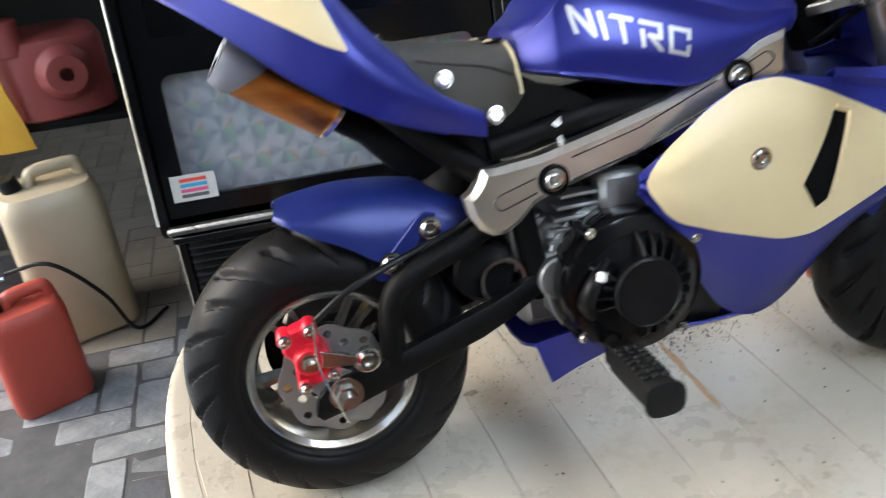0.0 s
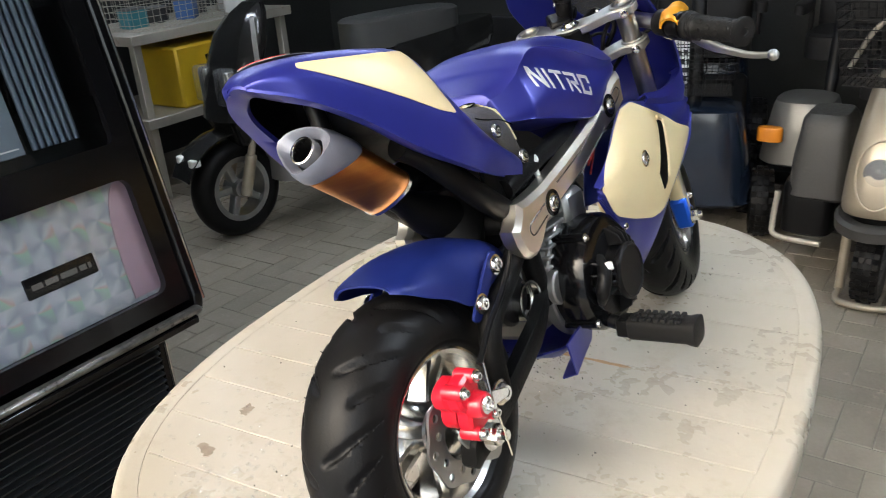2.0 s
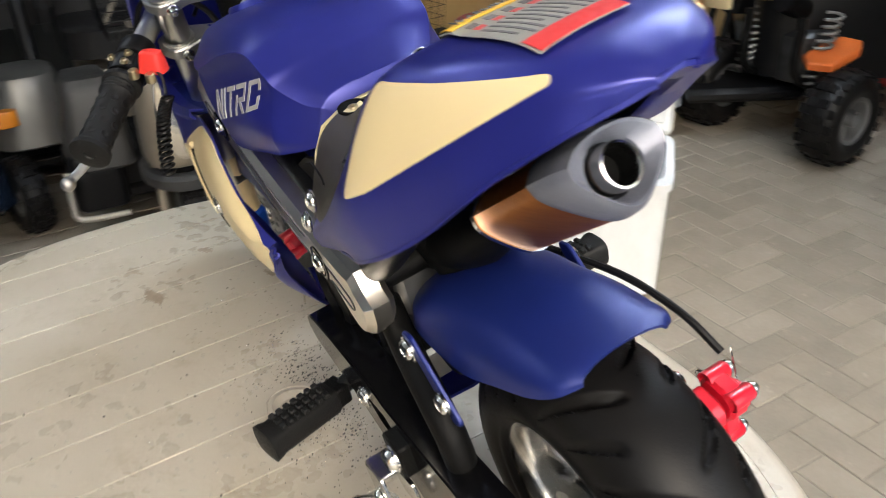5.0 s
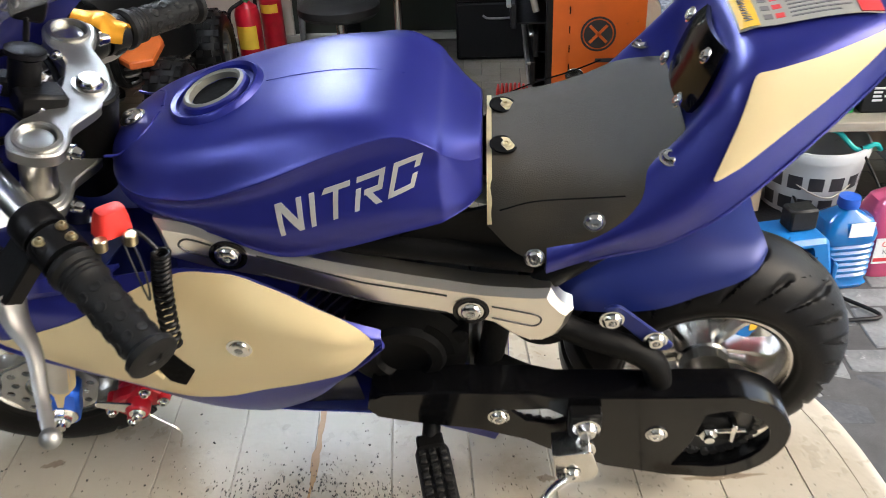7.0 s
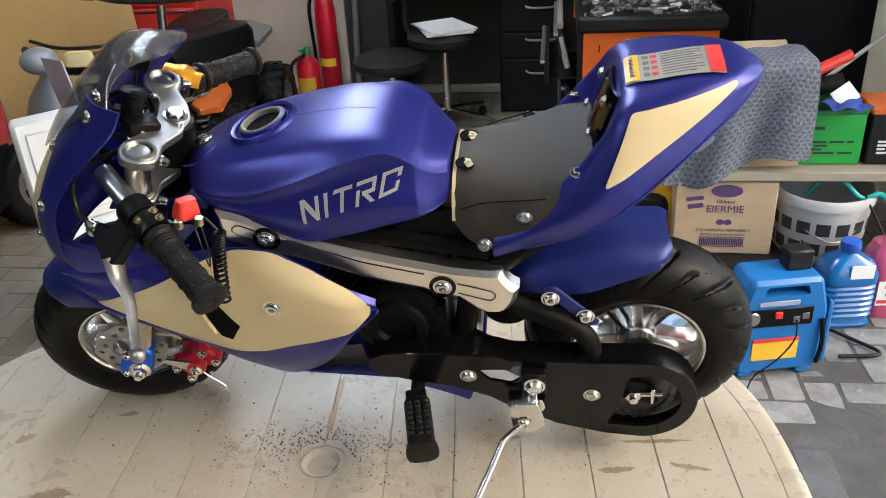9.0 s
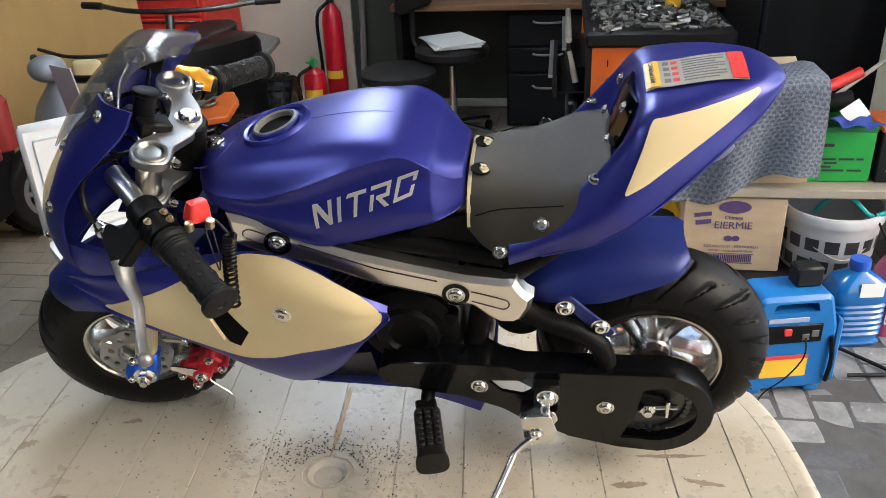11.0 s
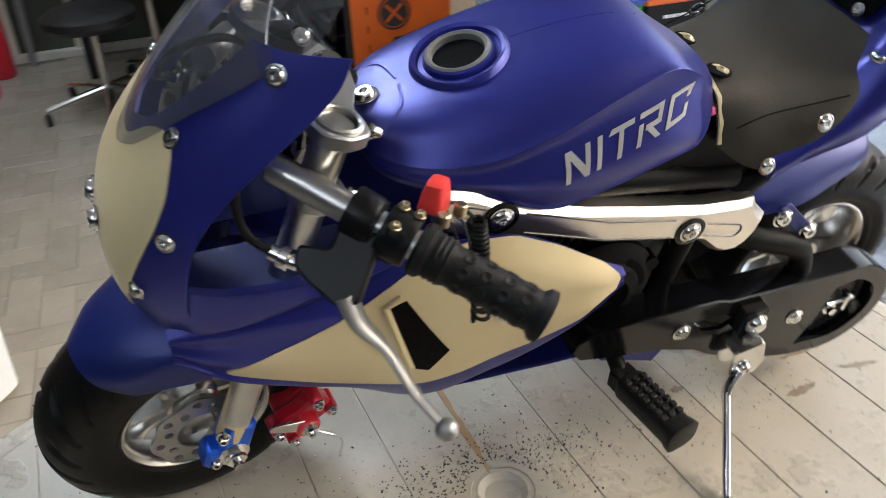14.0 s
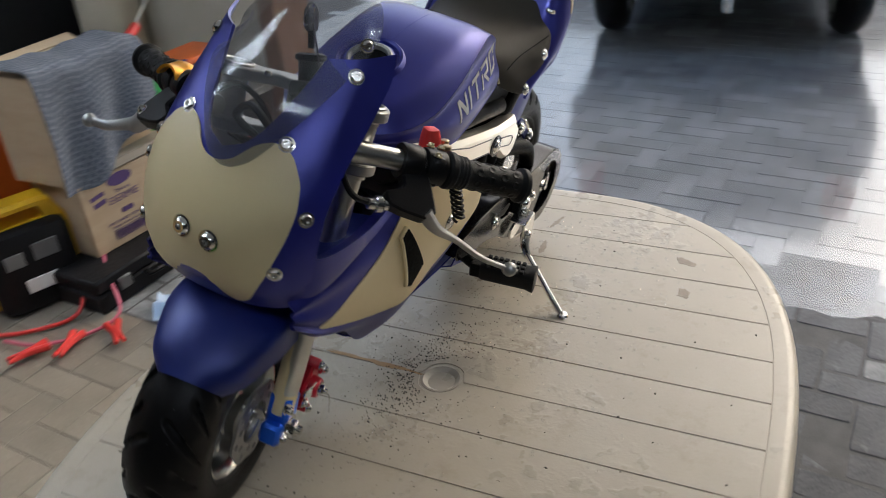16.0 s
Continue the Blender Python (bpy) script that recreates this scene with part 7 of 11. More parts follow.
def soft_box(g, c, s, e=4.0, m=None, taper=1.0, n=32, dome=0.25):
    """A cushion-like block with rounded sides and a rounded top."""
    x, y, z = c
    hx, hy, hz = s[0] / 2, s[1] / 2, s[2] / 2
    rings = []
    for f, q in ((-1, 0.92), (-0.92, 1.0), (0.0, 1 - (1 - taper) * 0.5), (1 - dome, taper), (1 - dome * 0.3, taper * 0.93), (1.0, taper * 0.75)):
        rings.append([(a, b, d) for a, b, d in ring_xy(hx * q, hy * q, z + f * hz, n, e, x, y)])
    loft(g, rings, m)


def blob(g, c, s, m=None, n=28, k=12):
    """A smooth egg-like form."""
    rings = []
    for i in range(k + 1):
        t = -math.pi / 2 + math.pi * (i + 0.02) / (k + 0.04)
        rings.append([(c[0] + s[0] / 2 * math.cos(t) * math.cos(a), c[1] + s[1] / 2 * math.cos(t) * math.sin(a), c[2] + s[2] / 2 * math.sin(t)) for a in np.linspace(0, 2 * math.pi, n + 1)[:-1]])
    loft(g, rings, m)


def wire_basket(parent, c, s, mt, nx=9, nz=6, taper=0.85, m=I4, wire=0.0014):
    x, y, z = c
    g = Geo()
    for i in range(nz + 1):
        f = i / nz
        q = taper + (1 - taper) * f
        pts = [(x + a * s[0] / 2 * q, y + b * s[1] / 2 * q, z + f * s[2]) for a, b in ((-1, -1), (1, -1), (1, 1), (-1, 1), (-1, -1))]
        tube(g, pts, 0.004 if i == nz else wire * 1.15, 6, 1, m)
    for a, b, n_ in ((-1, 0, nx), (1, 0, nx), (0, -1, nx), (0, 1, nx)):
        for i in range(n_ + 1):
            u = -1 + 2 * i / n_
            p = (a, u) if a else (u, b)
            tube(g, [(x + p[0] * s[0] / 2 * taper, y + p[1] * s[1] / 2 * taper, z), (x + p[0] * s[0] / 2, y + p[1] * s[1] / 2, z + s[2])], wire, 5, 1, m)
    for i in range(nx + 1):
        u = (-1 + 2 * i / nx) * taper / 2
        tube(g, [(x + u * s[0], y - s[1] * taper / 2, z), (x + u * s[0], y + s[1] * taper / 2, z)], wire, 5, 1, m)
        tube(g, [(x - s[0] * taper / 2, y + u * s[1], z), (x + s[0] * taper / 2, y + u * s[1], z)], wire, 5, 1, m)
    bk = part("basket", g, mt, parent, "black wire basket")
    bk["kind"] = "stuff"
    return bk


# -- jukebox
DARKPL = colour("dull_black_plastic", (0.020, 0.020, 0.021), 0.42, bump=0.1)


def holo_foil():
    ma, nt, bs = nodes_of("diffraction_foil")
    tc = nt.nodes.new("ShaderNodeTexCoord")
    mp = nt.nodes.new("ShaderNodeMapping")
    mp.inputs["Scale"].default_value = (15, 15, 15)
    nt.links.new(tc.outputs["Object"], mp.inputs[0])
    fl_ = nt.nodes.new("ShaderNodeVectorMath")
    fl_.operation = "FRACTION"
    nt.links.new(mp.outputs[0], fl_.inputs[0])
    sb_ = nt.nodes.new("ShaderNodeVectorMath")
    sb_.operation = "SUBTRACT"
    sb_.inputs[1].default_value = (0.5, 0.5, 0.5)
    nt.links.new(fl_.outputs[0], sb_.inputs[0])
    sx = nt.nodes.new("ShaderNodeSeparateXYZ")
    nt.links.new(sb_.outputs[0], sx.inputs[0])
    at = nt.nodes.new("ShaderNodeMath")
    at.operation = "ARCTAN2"
    nt.links.new(sx.outputs[0], at.inputs[0])
    nt.links.new(sx.outputs[2], at.inputs[1])
    mu = nt.nodes.new("ShaderNodeMath")
    mu.operation = "MULTIPLY_ADD"
    mu.inputs[1].default_value, mu.inputs[2].default_value = 0.159, 0.5
    nt.links.new(at.outputs[0], mu.inputs[0])
    ad = nt.nodes.new("ShaderNodeMath")
    ad.operation = "ADD"
    nt.links.new(mu.outputs[0], ad.inputs[0])
    nt.links.new(noise_of(nt, 5, 2), ad.inputs[1])
    fr = nt.nodes.new("ShaderNodeMath")
    fr.operation = "FRACT"
    nt.links.new(ad.outputs[0], fr.inputs[0])
    # the foil's glints and rainbow facets are painted into the base colour
    col = ramp(nt, fr.outputs[0], [(0, (0.92, 0.94, 0.96)), (0.12, (0.50, 0.54, 0.60)), (0.24, (0.95, 0.95, 0.93)), (0.30, (0.95, 0.62, 0.50)), (0.34, (0.60, 0.90, 0.60)), (0.48, (0.48, 0.53, 0.60)), (0.62, (0.95, 0.96, 0.97)), (0.76, (0.52, 0.56, 0.62)), (0.90, (0.88, 0.84, 0.92)), (1, (0.92, 0.94, 0.96))])
    nt.links.new(mixed(nt, 0.5, col, (0.20, 0.22, 0.25)), bs.inputs["Base Color"])
    bs.inputs["Metallic"].default_value, bs.inputs["Roughness"].default_value = 0.08, 0.3
    return ma


HOLO = holo_foil()
juke = thing("jukebox", "black jukebox with a glass front and foil panel beside the table", "jukebox")
JX0, JX1 = -0.675, 0.185
jg = GLOSSBLACK
g = Geo()
box(g, ((JX0 + JX1) / 2, 1.62, 0.79), (JX1 - JX0 - 0.01, 0.62, 1.56), 0.01)
part("cabinet", g, jg, juke, "black cabinet")
for x in (JX0 + 0.012, JX1 - 0.012):
    g = Geo()
    plate(g, rounded([(1.285, 0.0), (1.285, 0.47), (1.10, 0.485), (1.085, 0.53), (1.31, 1.56), (1.40, 1.56), (1.40, 0.0)], 0.03, 4), Matrix(((0, 0, 1, x - 0.012), (1, 0, 0, 0), (0, 1, 0, 0), (0, 0, 0, 1))), 0.024, 0.004)
    part("side_cheek", g, jg, juke, "glossy black side")
for x in (JX0 + 0.0, JX1 - 0.0):
    g = Geo()
    tube(g, [(x, 1.089, 0.53), (x, 1.20, 1.035), (x, 1.31, 1.54)], 0.005, 8, 4)
    tube(g, [(x, 1.282, 0.02), (x, 1.282, 0.46)], 0.004, 8, 1)
    part("edge_trim", g, CHROME, juke, "bright edge strip")
for i in range(21):
    g = Geo()
    loft(g, [[(x, 1.290, 0.03 + i * 0.0205), (x, 1.272, 0.033 + i * 0.0205), (x, 1.268, 0.040 + i * 0.0205), (x, 1.290, 0.046 + i * 0.0205)] for x in (JX0 + 0.03, JX1 - 0.03)])
    part("rib", g, DARKPL, juke)
g = Geo()
box(g, ((JX0 + JX1) / 2, 1.30, 0.24), (JX1 - JX0 - 0.05, 0.02, 0.47))
part("rib_panel", g, BLACKPLASTIC, juke)
g = Geo()
box(g, ((JX0 + JX1) / 2, 1.088, 0.512), (JX1 - JX0 - 0.03, 0.026, 0.018), 0.006)
part("rail", g, surface("worn_rail", (0.30, 0.29, 0.27), (0.10, 0.10, 0.095), rough=0.38, metal=0.8, grain=120, bump=0.05, scale=22, dirt=(0.02, 0.02, 0.02), dirt_at=0.56), juke, "worn chrome rail")
g = Geo()
box(g, ((JX0 + JX1) / 2, 1.19, 0.483), (JX1 - JX0 - 0.04, 0.20, 0.02), 0.004)
part("shelf", g, jg, juke)
fm = Matrix.Translation(((JX0 + JX1) / 2, 1.099, 0.535)) @ Matrix.Rotation(radians(90 - 12.3), 4, "X")   # local x along the front, y up the slope
W2 = (JX1 - JX0) / 2 - 0.024
g = Geo()
hole1 = rounded([(-W2 + 0.05, 0.045), (W2 - 0.05, 0.045), (W2 - 0.05, 0.32), (-W2 + 0.05, 0.32)], 0.03, 5)
hole2 = rounded([(-W2 + 0.05, 0.40), (W2 - 0.05, 0.40), (W2 - 0.05, 0.98), (-W2 + 0.05, 0.98)], 0.02, 5)
plate(g, [(-W2, 0), (W2, 0), (W2, 1.03), (-W2, 1.03)], fm @ Matrix.Translation((0, 0, -0.02)), 0.02, 0.003, [hole1, hole2])
part("window_frame", g, jg, juke, "black door frame")
g = Geo()
plate(g, [(-W2 + 0.02, 0.02), (W2 - 0.02, 0.02), (W2 - 0.02, 1.0), (-W2 + 0.02, 1.0)], fm @ Matrix.Translation((0, 0, -0.026)), 0.004)
gl = part("window_glass", g, GLASS, juke, "clear glass front")
g = Geo()
box(g, (0, 0.19, -0.050), (2 * W2 - 0.04, 0.30, 0.006), 0, fm)
part("foil_panel", g, HOLO, juke, "silver diffraction foil panel with its glints painted on")
g = Geo()
plate(g, [(W2 - 0.11, 0.05)] + [(W2 - 0.11 + 0.06 * (1 - math.cos(a)), 0.05 + 0.27 * math.sin(a) ** 0.6) for a in np.linspace(0.15, 1.57, 9)] + [(W2 - 0.03, 0.32), (W2 - 0.03, 0.05)], fm @ Matrix.Translation((0, 0, -0.044)), 0.003)
part("end_panel", g, colour("pink_panel", (0.52, 0.36, 0.42), 0.4), juke, "pale pink end panel")
g = Geo()
box(g, (0.155, 0.165, -0.046), (0.165, 0.045, 0.008), 0.002, fm)
pl_ = part("name_plate", g, BLACKPLASTIC, juke, "black name plate")
bars(pl_, fm @ Matrix.Translation((0.155, 0.165, -0.0414)), 0.14, 0.022, 1, MIDGREY, 3)
g = Geo()
box(g, (-0.335, 0.068, 0.001), (0.10, 0.06, 0.0012), 0, fm)
stk = part("sticker", g, PAPER, juke, "white sticker with coloured bars")
for i, c in enumerate(((0.7, 0.08, 0.06), (0.05, 0.35, 0.6), (0.7, 0.1, 0.25), (0.1, 0.1, 0.1))):
    g = Geo()
    box(g, (-0.335, 0.086 - i * 0.012, 0.002), (0.06, 0.008, 0.0008), 0, fm)
    part("print_bar", g, colour("sticker_ink", c, 0.4, bump=0), stk, smooth=0)
# title cards behind the upper glass
JGRILLE = colour("blue_grey_bar", (0.09, 0.12, 0.155), 0.4, bump=0.05)
CARD = colour("title_card", (0.16, 0.205, 0.25), 0.5, bump=0.05)
for i in range(3):
    g = Geo()
    cm = fm @ Matrix.Translation((0.02, 0.50 + i * 0.155, -0.045))
    box(g, (0, 0, 0), (0.32, 0.145, 0.004), 0, cm)
    cd = part("title_card", g, CARD, juke, "pale title card with small print")
    bars(cd, cm @ Matrix.Translation((0.0, 0.045, 0.003)), 0.16, 0.022, 1, WHITE, 20 + i)
    words(cd, "T H E   C O M P A C T   D I S C", 0.012, cm @ Matrix.Translation((0, -0.04, 0.003)), WHITE)
    g = Geo()
    box(g, (-0.01, 0.0, 0.003), (0.05, 0.024, 0.001), 0, cm)
    part("card_mark", g, GREYPL, cd, smooth=0)
    g = Geo()
    box(g, (0, -0.058, 0.003), (0.3, 0.003, 0.001), 0, cm)
    part("card_line", g, WHITE, cd, smooth=0)
for i in range(7):
    g = Geo()
    rod(g, (0.205 + i * 0.016, 0.43, -0.045), (0.205 + i * 0.016, 0.97, -0.045), 0.0065, n=10, m=fm)
    part("grille_bar", g, JGRILLE, juke, "grey upright grille bar")
g = Geo()
box(g, (0, 0.7, -0.11), (2 * W2, 0.62, 0.01), 0, fm)
part("back_panel", g, BLACKPLASTIC, juke)

# -- jerrycans and clutter past the jukebox
def jerrycan(label, m, mt, s, cap):
    ob = thing("jerrycan", label, "jerrycan", m, group="jerrycans by the door")
    g = Geo()
    w, d, h = s
    loft(g, [ring_xy(w * 0.46, d * 0.44, 0.0, 32, 5), ring_xy(w / 2, d / 2, 0.015, 32, 5), ring_xy(w / 2, d / 2, h * 0.80, 32, 5), ring_xy(w * 0.485, d * 0.48, h * 0.86, 32, 4.5), ring_xy(w * 0.43, d * 0.40, h * 0.905, 32, 4), ring_xy(w * 0.30, d * 0.22, h * 0.915, 32, 3)])
    part("can_body", g, mt, ob)
    g = Geo()
    tube(g, [(w * 0.40, 0, h * 0.86), (w * 0.36, 0, h * 0.965), (w * 0.28, 0, h * 0.985), (-w * 0.02, 0, h * 0.985), (-w * 0.10, 0, h * 0.96), (-w * 0.13, 0, h * 0.89)], 0.018, 12, 4)
    part("handle", g, mt, ob)
    g = Geo()
    lathe(g, [(0, 0.045), (0.024, 0.045), (0.027, 0.04), (0.027, 0), (0.02, -0.01)], Matrix.Translation((-w * 0.28, 0, h * 0.90)) @ Matrix.Rotation(radians(-14), 4, "Y"), 20)
    part("cap", g, cap, ob, "black screw cap")
    return ob


CANWHITE = surface("cloudy_plastic", (0.42, 0.36, 0.25), (0.36, 0.29, 0.17), rough=0.4, grain=120, bump=0.1, scale=3)
CANRED = surface("faded_red_plastic", (0.40, 0.05, 0.032), (0.36, 0.065, 0.04), rough=0.45, grain=120, bump=0.1, scale=3)
jerrycan("yellowed translucent plastic jerrycan standing on the pavers", pose(-1.03, 1.62, 0, 0, 0, 20), CANWHITE, (0.27, 0.22, 0.52), BLACKPLASTIC)
jerrycan("red plastic petrol jerrycan with black cap on the pavers", pose(-1.09, 1.28, 0, 0, 0, 25), CANRED, (0.20, 0.16, 0.33), BLACKPLASTIC)
hose = Geo()
tube(hose, [(-1.15, 1.45, 0.30), (-1.02, 1.40, 0.33), (-0.92, 1.42, 0.2), (-0.88, 1.5, 0.02), (-0.8, 1.6, 0.012)], 0.006, 8)
thing("black_cable", "black cable slung over the jerrycans", "cable", g=hose, material=BLACKPLASTIC)
rack = thing("storage_rack", "dark steel rack with machines beside the door", "rack", pose(-1.12, 2.02, 0))
g = Geo()
for x in (-0.42, 0.42):
    for y in (-0.16, 0.2):
        g = Geo()
        box(g, (x, y, 0.8), (0.04, 0.04, 1.6), 0.003)
        part("rack_post", g, POWDER, rack)
for z in (0.56, 1.02, 1.5):
    g = Geo()
    box(g, (0, 0.02, z), (0.9, 0.42, 0.025), 0.003)
    part("shelf", g, POWDER, rack)
FADERED = colour("faded_red_housing", (0.30, 0.06, 0.05), 0.5, bump=0.2, dirt=(0.2, 0.07, 0.05))
eng2 = thing("engine_unit", "faded red engine unit lying on the rack", "engine", pose(-0.98, 1.95, 0.573, 0, 0, 15))
g = Geo()
soft_box(g, (0, 0, 0.12), (0.30, 0.24, 0.24), 3.5)
part("housing", g, FADERED, eng2)
g = Geo()
lathe(g, [(0.02, 0), (0.075, 0), (0.08, 0.02), (0.055, 0.05), (0.02, 0.05)], Matrix.Translation((0.02, -0.12, 0.14)) @ Matrix.Rotation(radians(90), 4, "X"), 28)
part("pulley", g, FADERED, eng2, "round red pulley")
g = Geo()
rod(g, (-0.1, -0.08, 0.2), (-0.1, -0.08, 0.3), 0.04, n=20, b=0.004)
part("air_cap", g, FADERED, eng2)
eng3 = thing("engine_unit", "faded red engine unit lying on the rack", "engine", pose(-1.3, 1.98, 1.033, 0, 0, 80))
g = Geo()
soft_box(g, (0, 0, 0.11), (0.26, 0.3, 0.22), 3.0)
part("housing", g, FADERED, eng3)
g = Geo()
rod(g, (0.0, -0.14, 0.12), (0.0, -0.19, 0.12), 0.06, n=24, b=0.004)
part("pulley", g, DARKMETAL, eng3)
YCLOTH = surface("yellow_cloth", (0.62, 0.36, 0.03), (0.50, 0.27, 0.02), rough=0.8, grain=260, bump=0.4, scale=8)
g = Geo()
sheet(g, [[(-1.36 + 0.07 * j + 0.02 * math.sin(i * 0.9 + j), 1.80 + 0.015 * math.sin(j * 1.7 + i * 0.5), 1.50 - i * 0.09) for j in range(5)] for i in range(12)], 0.006)
thing("yellow_jacket", "yellow work cloth hanging from the rack", "cloth", g=g, material=YCLOTH)
box1 = thing("metal_box", "scuffed dark metal box standing on the floor", "box", pose(-1.30, 1.75, 0))
g = Geo()
box(g, (0, 0, 0.14), (0.3, 0.25, 0.28), 0.01)
part("box_body", g, DARKMETAL, box1)
g = Geo()
rod(g, (-0.08, -0.13, 0.2), (0.08, -0.13, 0.2), 0.008)
part("handle", g, CHROME, box1)

# -- work table behind the jukebox
wt = thing("work_table", "welded grey steel work table with a mesh tray", "work table", pose(1.66, 3.2, 0, 0, 0, 0))
g = Geo()
for x in (-0.02, 1.0):
    for y in (0.0, 0.55):
        g = Geo()
        box(g, (x, y, 0.41), (0.045, 0.045, 0.81), 0.003)
        part("leg", g, STEEL, wt)
    g = Geo()
    box(g, (x, 0.275, 0.10), (0.035, 0.50, 0.035), 0.003)
    part("stretcher", g, STEEL, wt)
for z, mt in ((0.84, STEEL), (0.42, STEEL)):
    g = Geo()
    box(g, (0.49, 0.275, z), (1.12, 0.66, 0.05), 0.003)
    part("shelf", g, mt, wt)
wire_basket(wt, (0.3, 0.25, 0.87), (0.6, 0.5, 0.16), STEEL, 14, 5, 0.98)
for i, (x, y, s, c) in enumerate(((0.15, 0.2, 0.12, (0.05, 0.22, 0.26)), (0.34, 0.25, 0.10, (0.03, 0.03, 0.03)), (0.5, 0.2, 0.13, (0.05, 0.12, 0.3)), (0.8, 0.15, 0.18, (0.5, 0.5, 0.48)), (0.7, 0.4, 0.15, (0.06, 0.06, 0.06)))):
    ob = thing("parts_box", "small box of spare parts on the work table", "box", pose(1.66 + x, 3.2 + y, 0.867, 0, 0, 20 * i), group="boxes on the work table")
    g = Geo()
    box(g, (0, 0, s * 0.4), (s, s * 0.8, s * 0.8), 0.006)
    part("box_body", g, colour("parts_box", c, 0.5), ob)
    g = Geo()
    box(g, (0, 0, s * 0.82), (s * 1.04, s * 0.84, s * 0.1), 0.004)
    part("lid", g, GREYPL, ob)
crate = thing("yellow_crate", "yellow plastic crate on the lower shelf", "crate", pose(2.1, 3.35, 0.445))
g = Geo()
box(g, (0, 0, 0.16), (0.5, 0.36, 0.32), 0.012)
part("crate_body", g, colour("yellow_plastic", (0.70, 0.46, 0.02), 0.4), crate)
g = Geo()
box(g, (0, -0.18, 0.24), (0.12, 0.01, 0.03), 0.004)
part("hand_hole", g, HOLLOW_SHADE, crate)

# -- black scooter
sc = thing("motor_scooter", "black and grey motor scooter standing on the pavers", "scooter", pose(1.47, 2.43, 0, 0, 0, 165))
SCBLACK = colour("scooter_black", (0.012, 0.012, 0.012), 0.14, bump=0.02, vary=0.04)
road_wheel(sc, (0, 0, 0.225), 0.225, 0.115, 8, 0, CAST, 5, 0.66)
road_wheel(sc, (-1.25, 0, 0.225), 0.225, 0.12, 0, 0, GREYPL, 5, 0.60)
g = Geo()
for y in (-0.085, 0.085):
    g = Geo()
    rod(g, (0.0, y, 0.2), (-0.06, y, 0.38), 0.026, n=16, b=0.004)
    rod(g, (-0.05, y, 0.36), (-0.12, y, 0.56), 0.017, n=16)
    part("fork_leg", g, SILVERPAINT, sc)
g = Geo()
rows = []
for th in np.linspace(20, 165, 12):
    t = radians(th)
    rows.append([(0.265 * math.cos(t), y, 0.235 + (0.27 - 0.25 * y * y * 10) * math.sin(t)) for y in np.linspace(-0.085, 0.085, 7)])
sheet(g, rows, 0.006)
part("mudguard", g, SCBLACK, sc, "gloss black mudguard")
g = Geo()
loft(g, [[(x + 0.10 * math.cos(a) * w, 0.20 * w * math.sin(a), z) for a in np.linspace(0, 2 * math.pi, 25)[:-1]] for x, w, z in ((-0.06, 0.42, 0.42), (-0.02, 0.85, 0.55), (-0.07, 1.0, 0.72), (-0.14, 0.92, 0.88), (-0.20, 0.60, 0.98), (-0.23, 0.35, 1.02))])
fs_ = part("front_shield", g, SCBLACK, sc, "gloss black front shield")
for sy in (-1, 1):
    g = Geo()
    soft_box(g, (0.01, sy * 0.10, 0.70), (0.09, 0.09, 0.15), 2.6)
    part("headlight", g, LENS if sy else LENS, sc, "clear headlight")
    g = Geo()
    soft_box(g, (-0.005, sy * 0.10, 0.70), (0.07, 0.075, 0.13), 2.6)
    part("reflector", g, CHROME, sc)
    g = Geo()
    soft_box(g, (0.20, sy * 0.06, 0.40), (0.05, 0.05, 0.03), 2.4)
    part("side_reflector", g, WHITE, sc)
g = Geo()
soft_box(g, (-0.48, 0, 0.30), (0.62, 0.34, 0.16), 5)
part("floorboard", g, MIDGREY, sc, "grey floorboard")
g = Geo()
loft(g, [[(x, y * w, z + h * zz) for y, zz in ((-1, 0), (-1.05, 0.5), (-0.8, 1), (0.8, 1), (1.05, 0.5), (1, 0), (0.6, -0.25), (-0.6, -0.25))] for x, w, z, h in ((-0.70, 0.15, 0.36, 0.30), (-0.9, 0.19, 0.40, 0.34), (-1.2, 0.18, 0.48, 0.28), (-1.5, 0.13, 0.60, 0.18), (-1.62, 0.06, 0.68, 0.1))])
part("rear_body", g, SCBLACK, sc, "black rear body")
g = Geo()
soft_box(g, (-1.03, 0, 0.80), (0.68, 0.28, 0.15), 3.2)
part("seat", g, colour("scooter_seat", (0.05, 0.05, 0.05), 0.5, bump=0.3), sc, "black double seat")
g = Geo()
secs = []
for x, w, z0, z1 in ((-0.16, 0.10, 0.34, 0.50), (-0.22, 0.17, 0.26, 0.46), (-0.36, 0.19, 0.21, 0.40), (-0.60, 0.19, 0.21, 0.38), (-0.78, 0.17, 0.25, 0.44), (-0.90, 0.12, 0.32, 0.50)):
    secs.append([(x, w * math.cos(q) * (1 - 0.25 * math.sin(q)), (z0 + z1) / 2 + (z1 - z0) / 2 * math.sin(q)) for q in np.linspace(0, 2 * math.pi, 25)[:-1]])
loft(g, [[tuple(q) for q in r] for r in spl(secs, 4)])
part("belly_panel", g, MIDGREY, sc, "rounded grey belly panel")
g = Geo()
sheet(g, [[(x - 0.06 * math.cos(1.4 * u), w * u, z) for u in np.linspace(-1, 1, 13)] for x, w, z in ((-0.12, 0.15, 0.38), (-0.10, 0.21, 0.55), (-0.09, 0.22, 0.72), (-0.11, 0.19, 0.88), (-0.15, 0.12, 0.97))], 0.02)
part("leg_shield", g, MIDGREY, sc, "grey leg shield panel")
g = Geo()
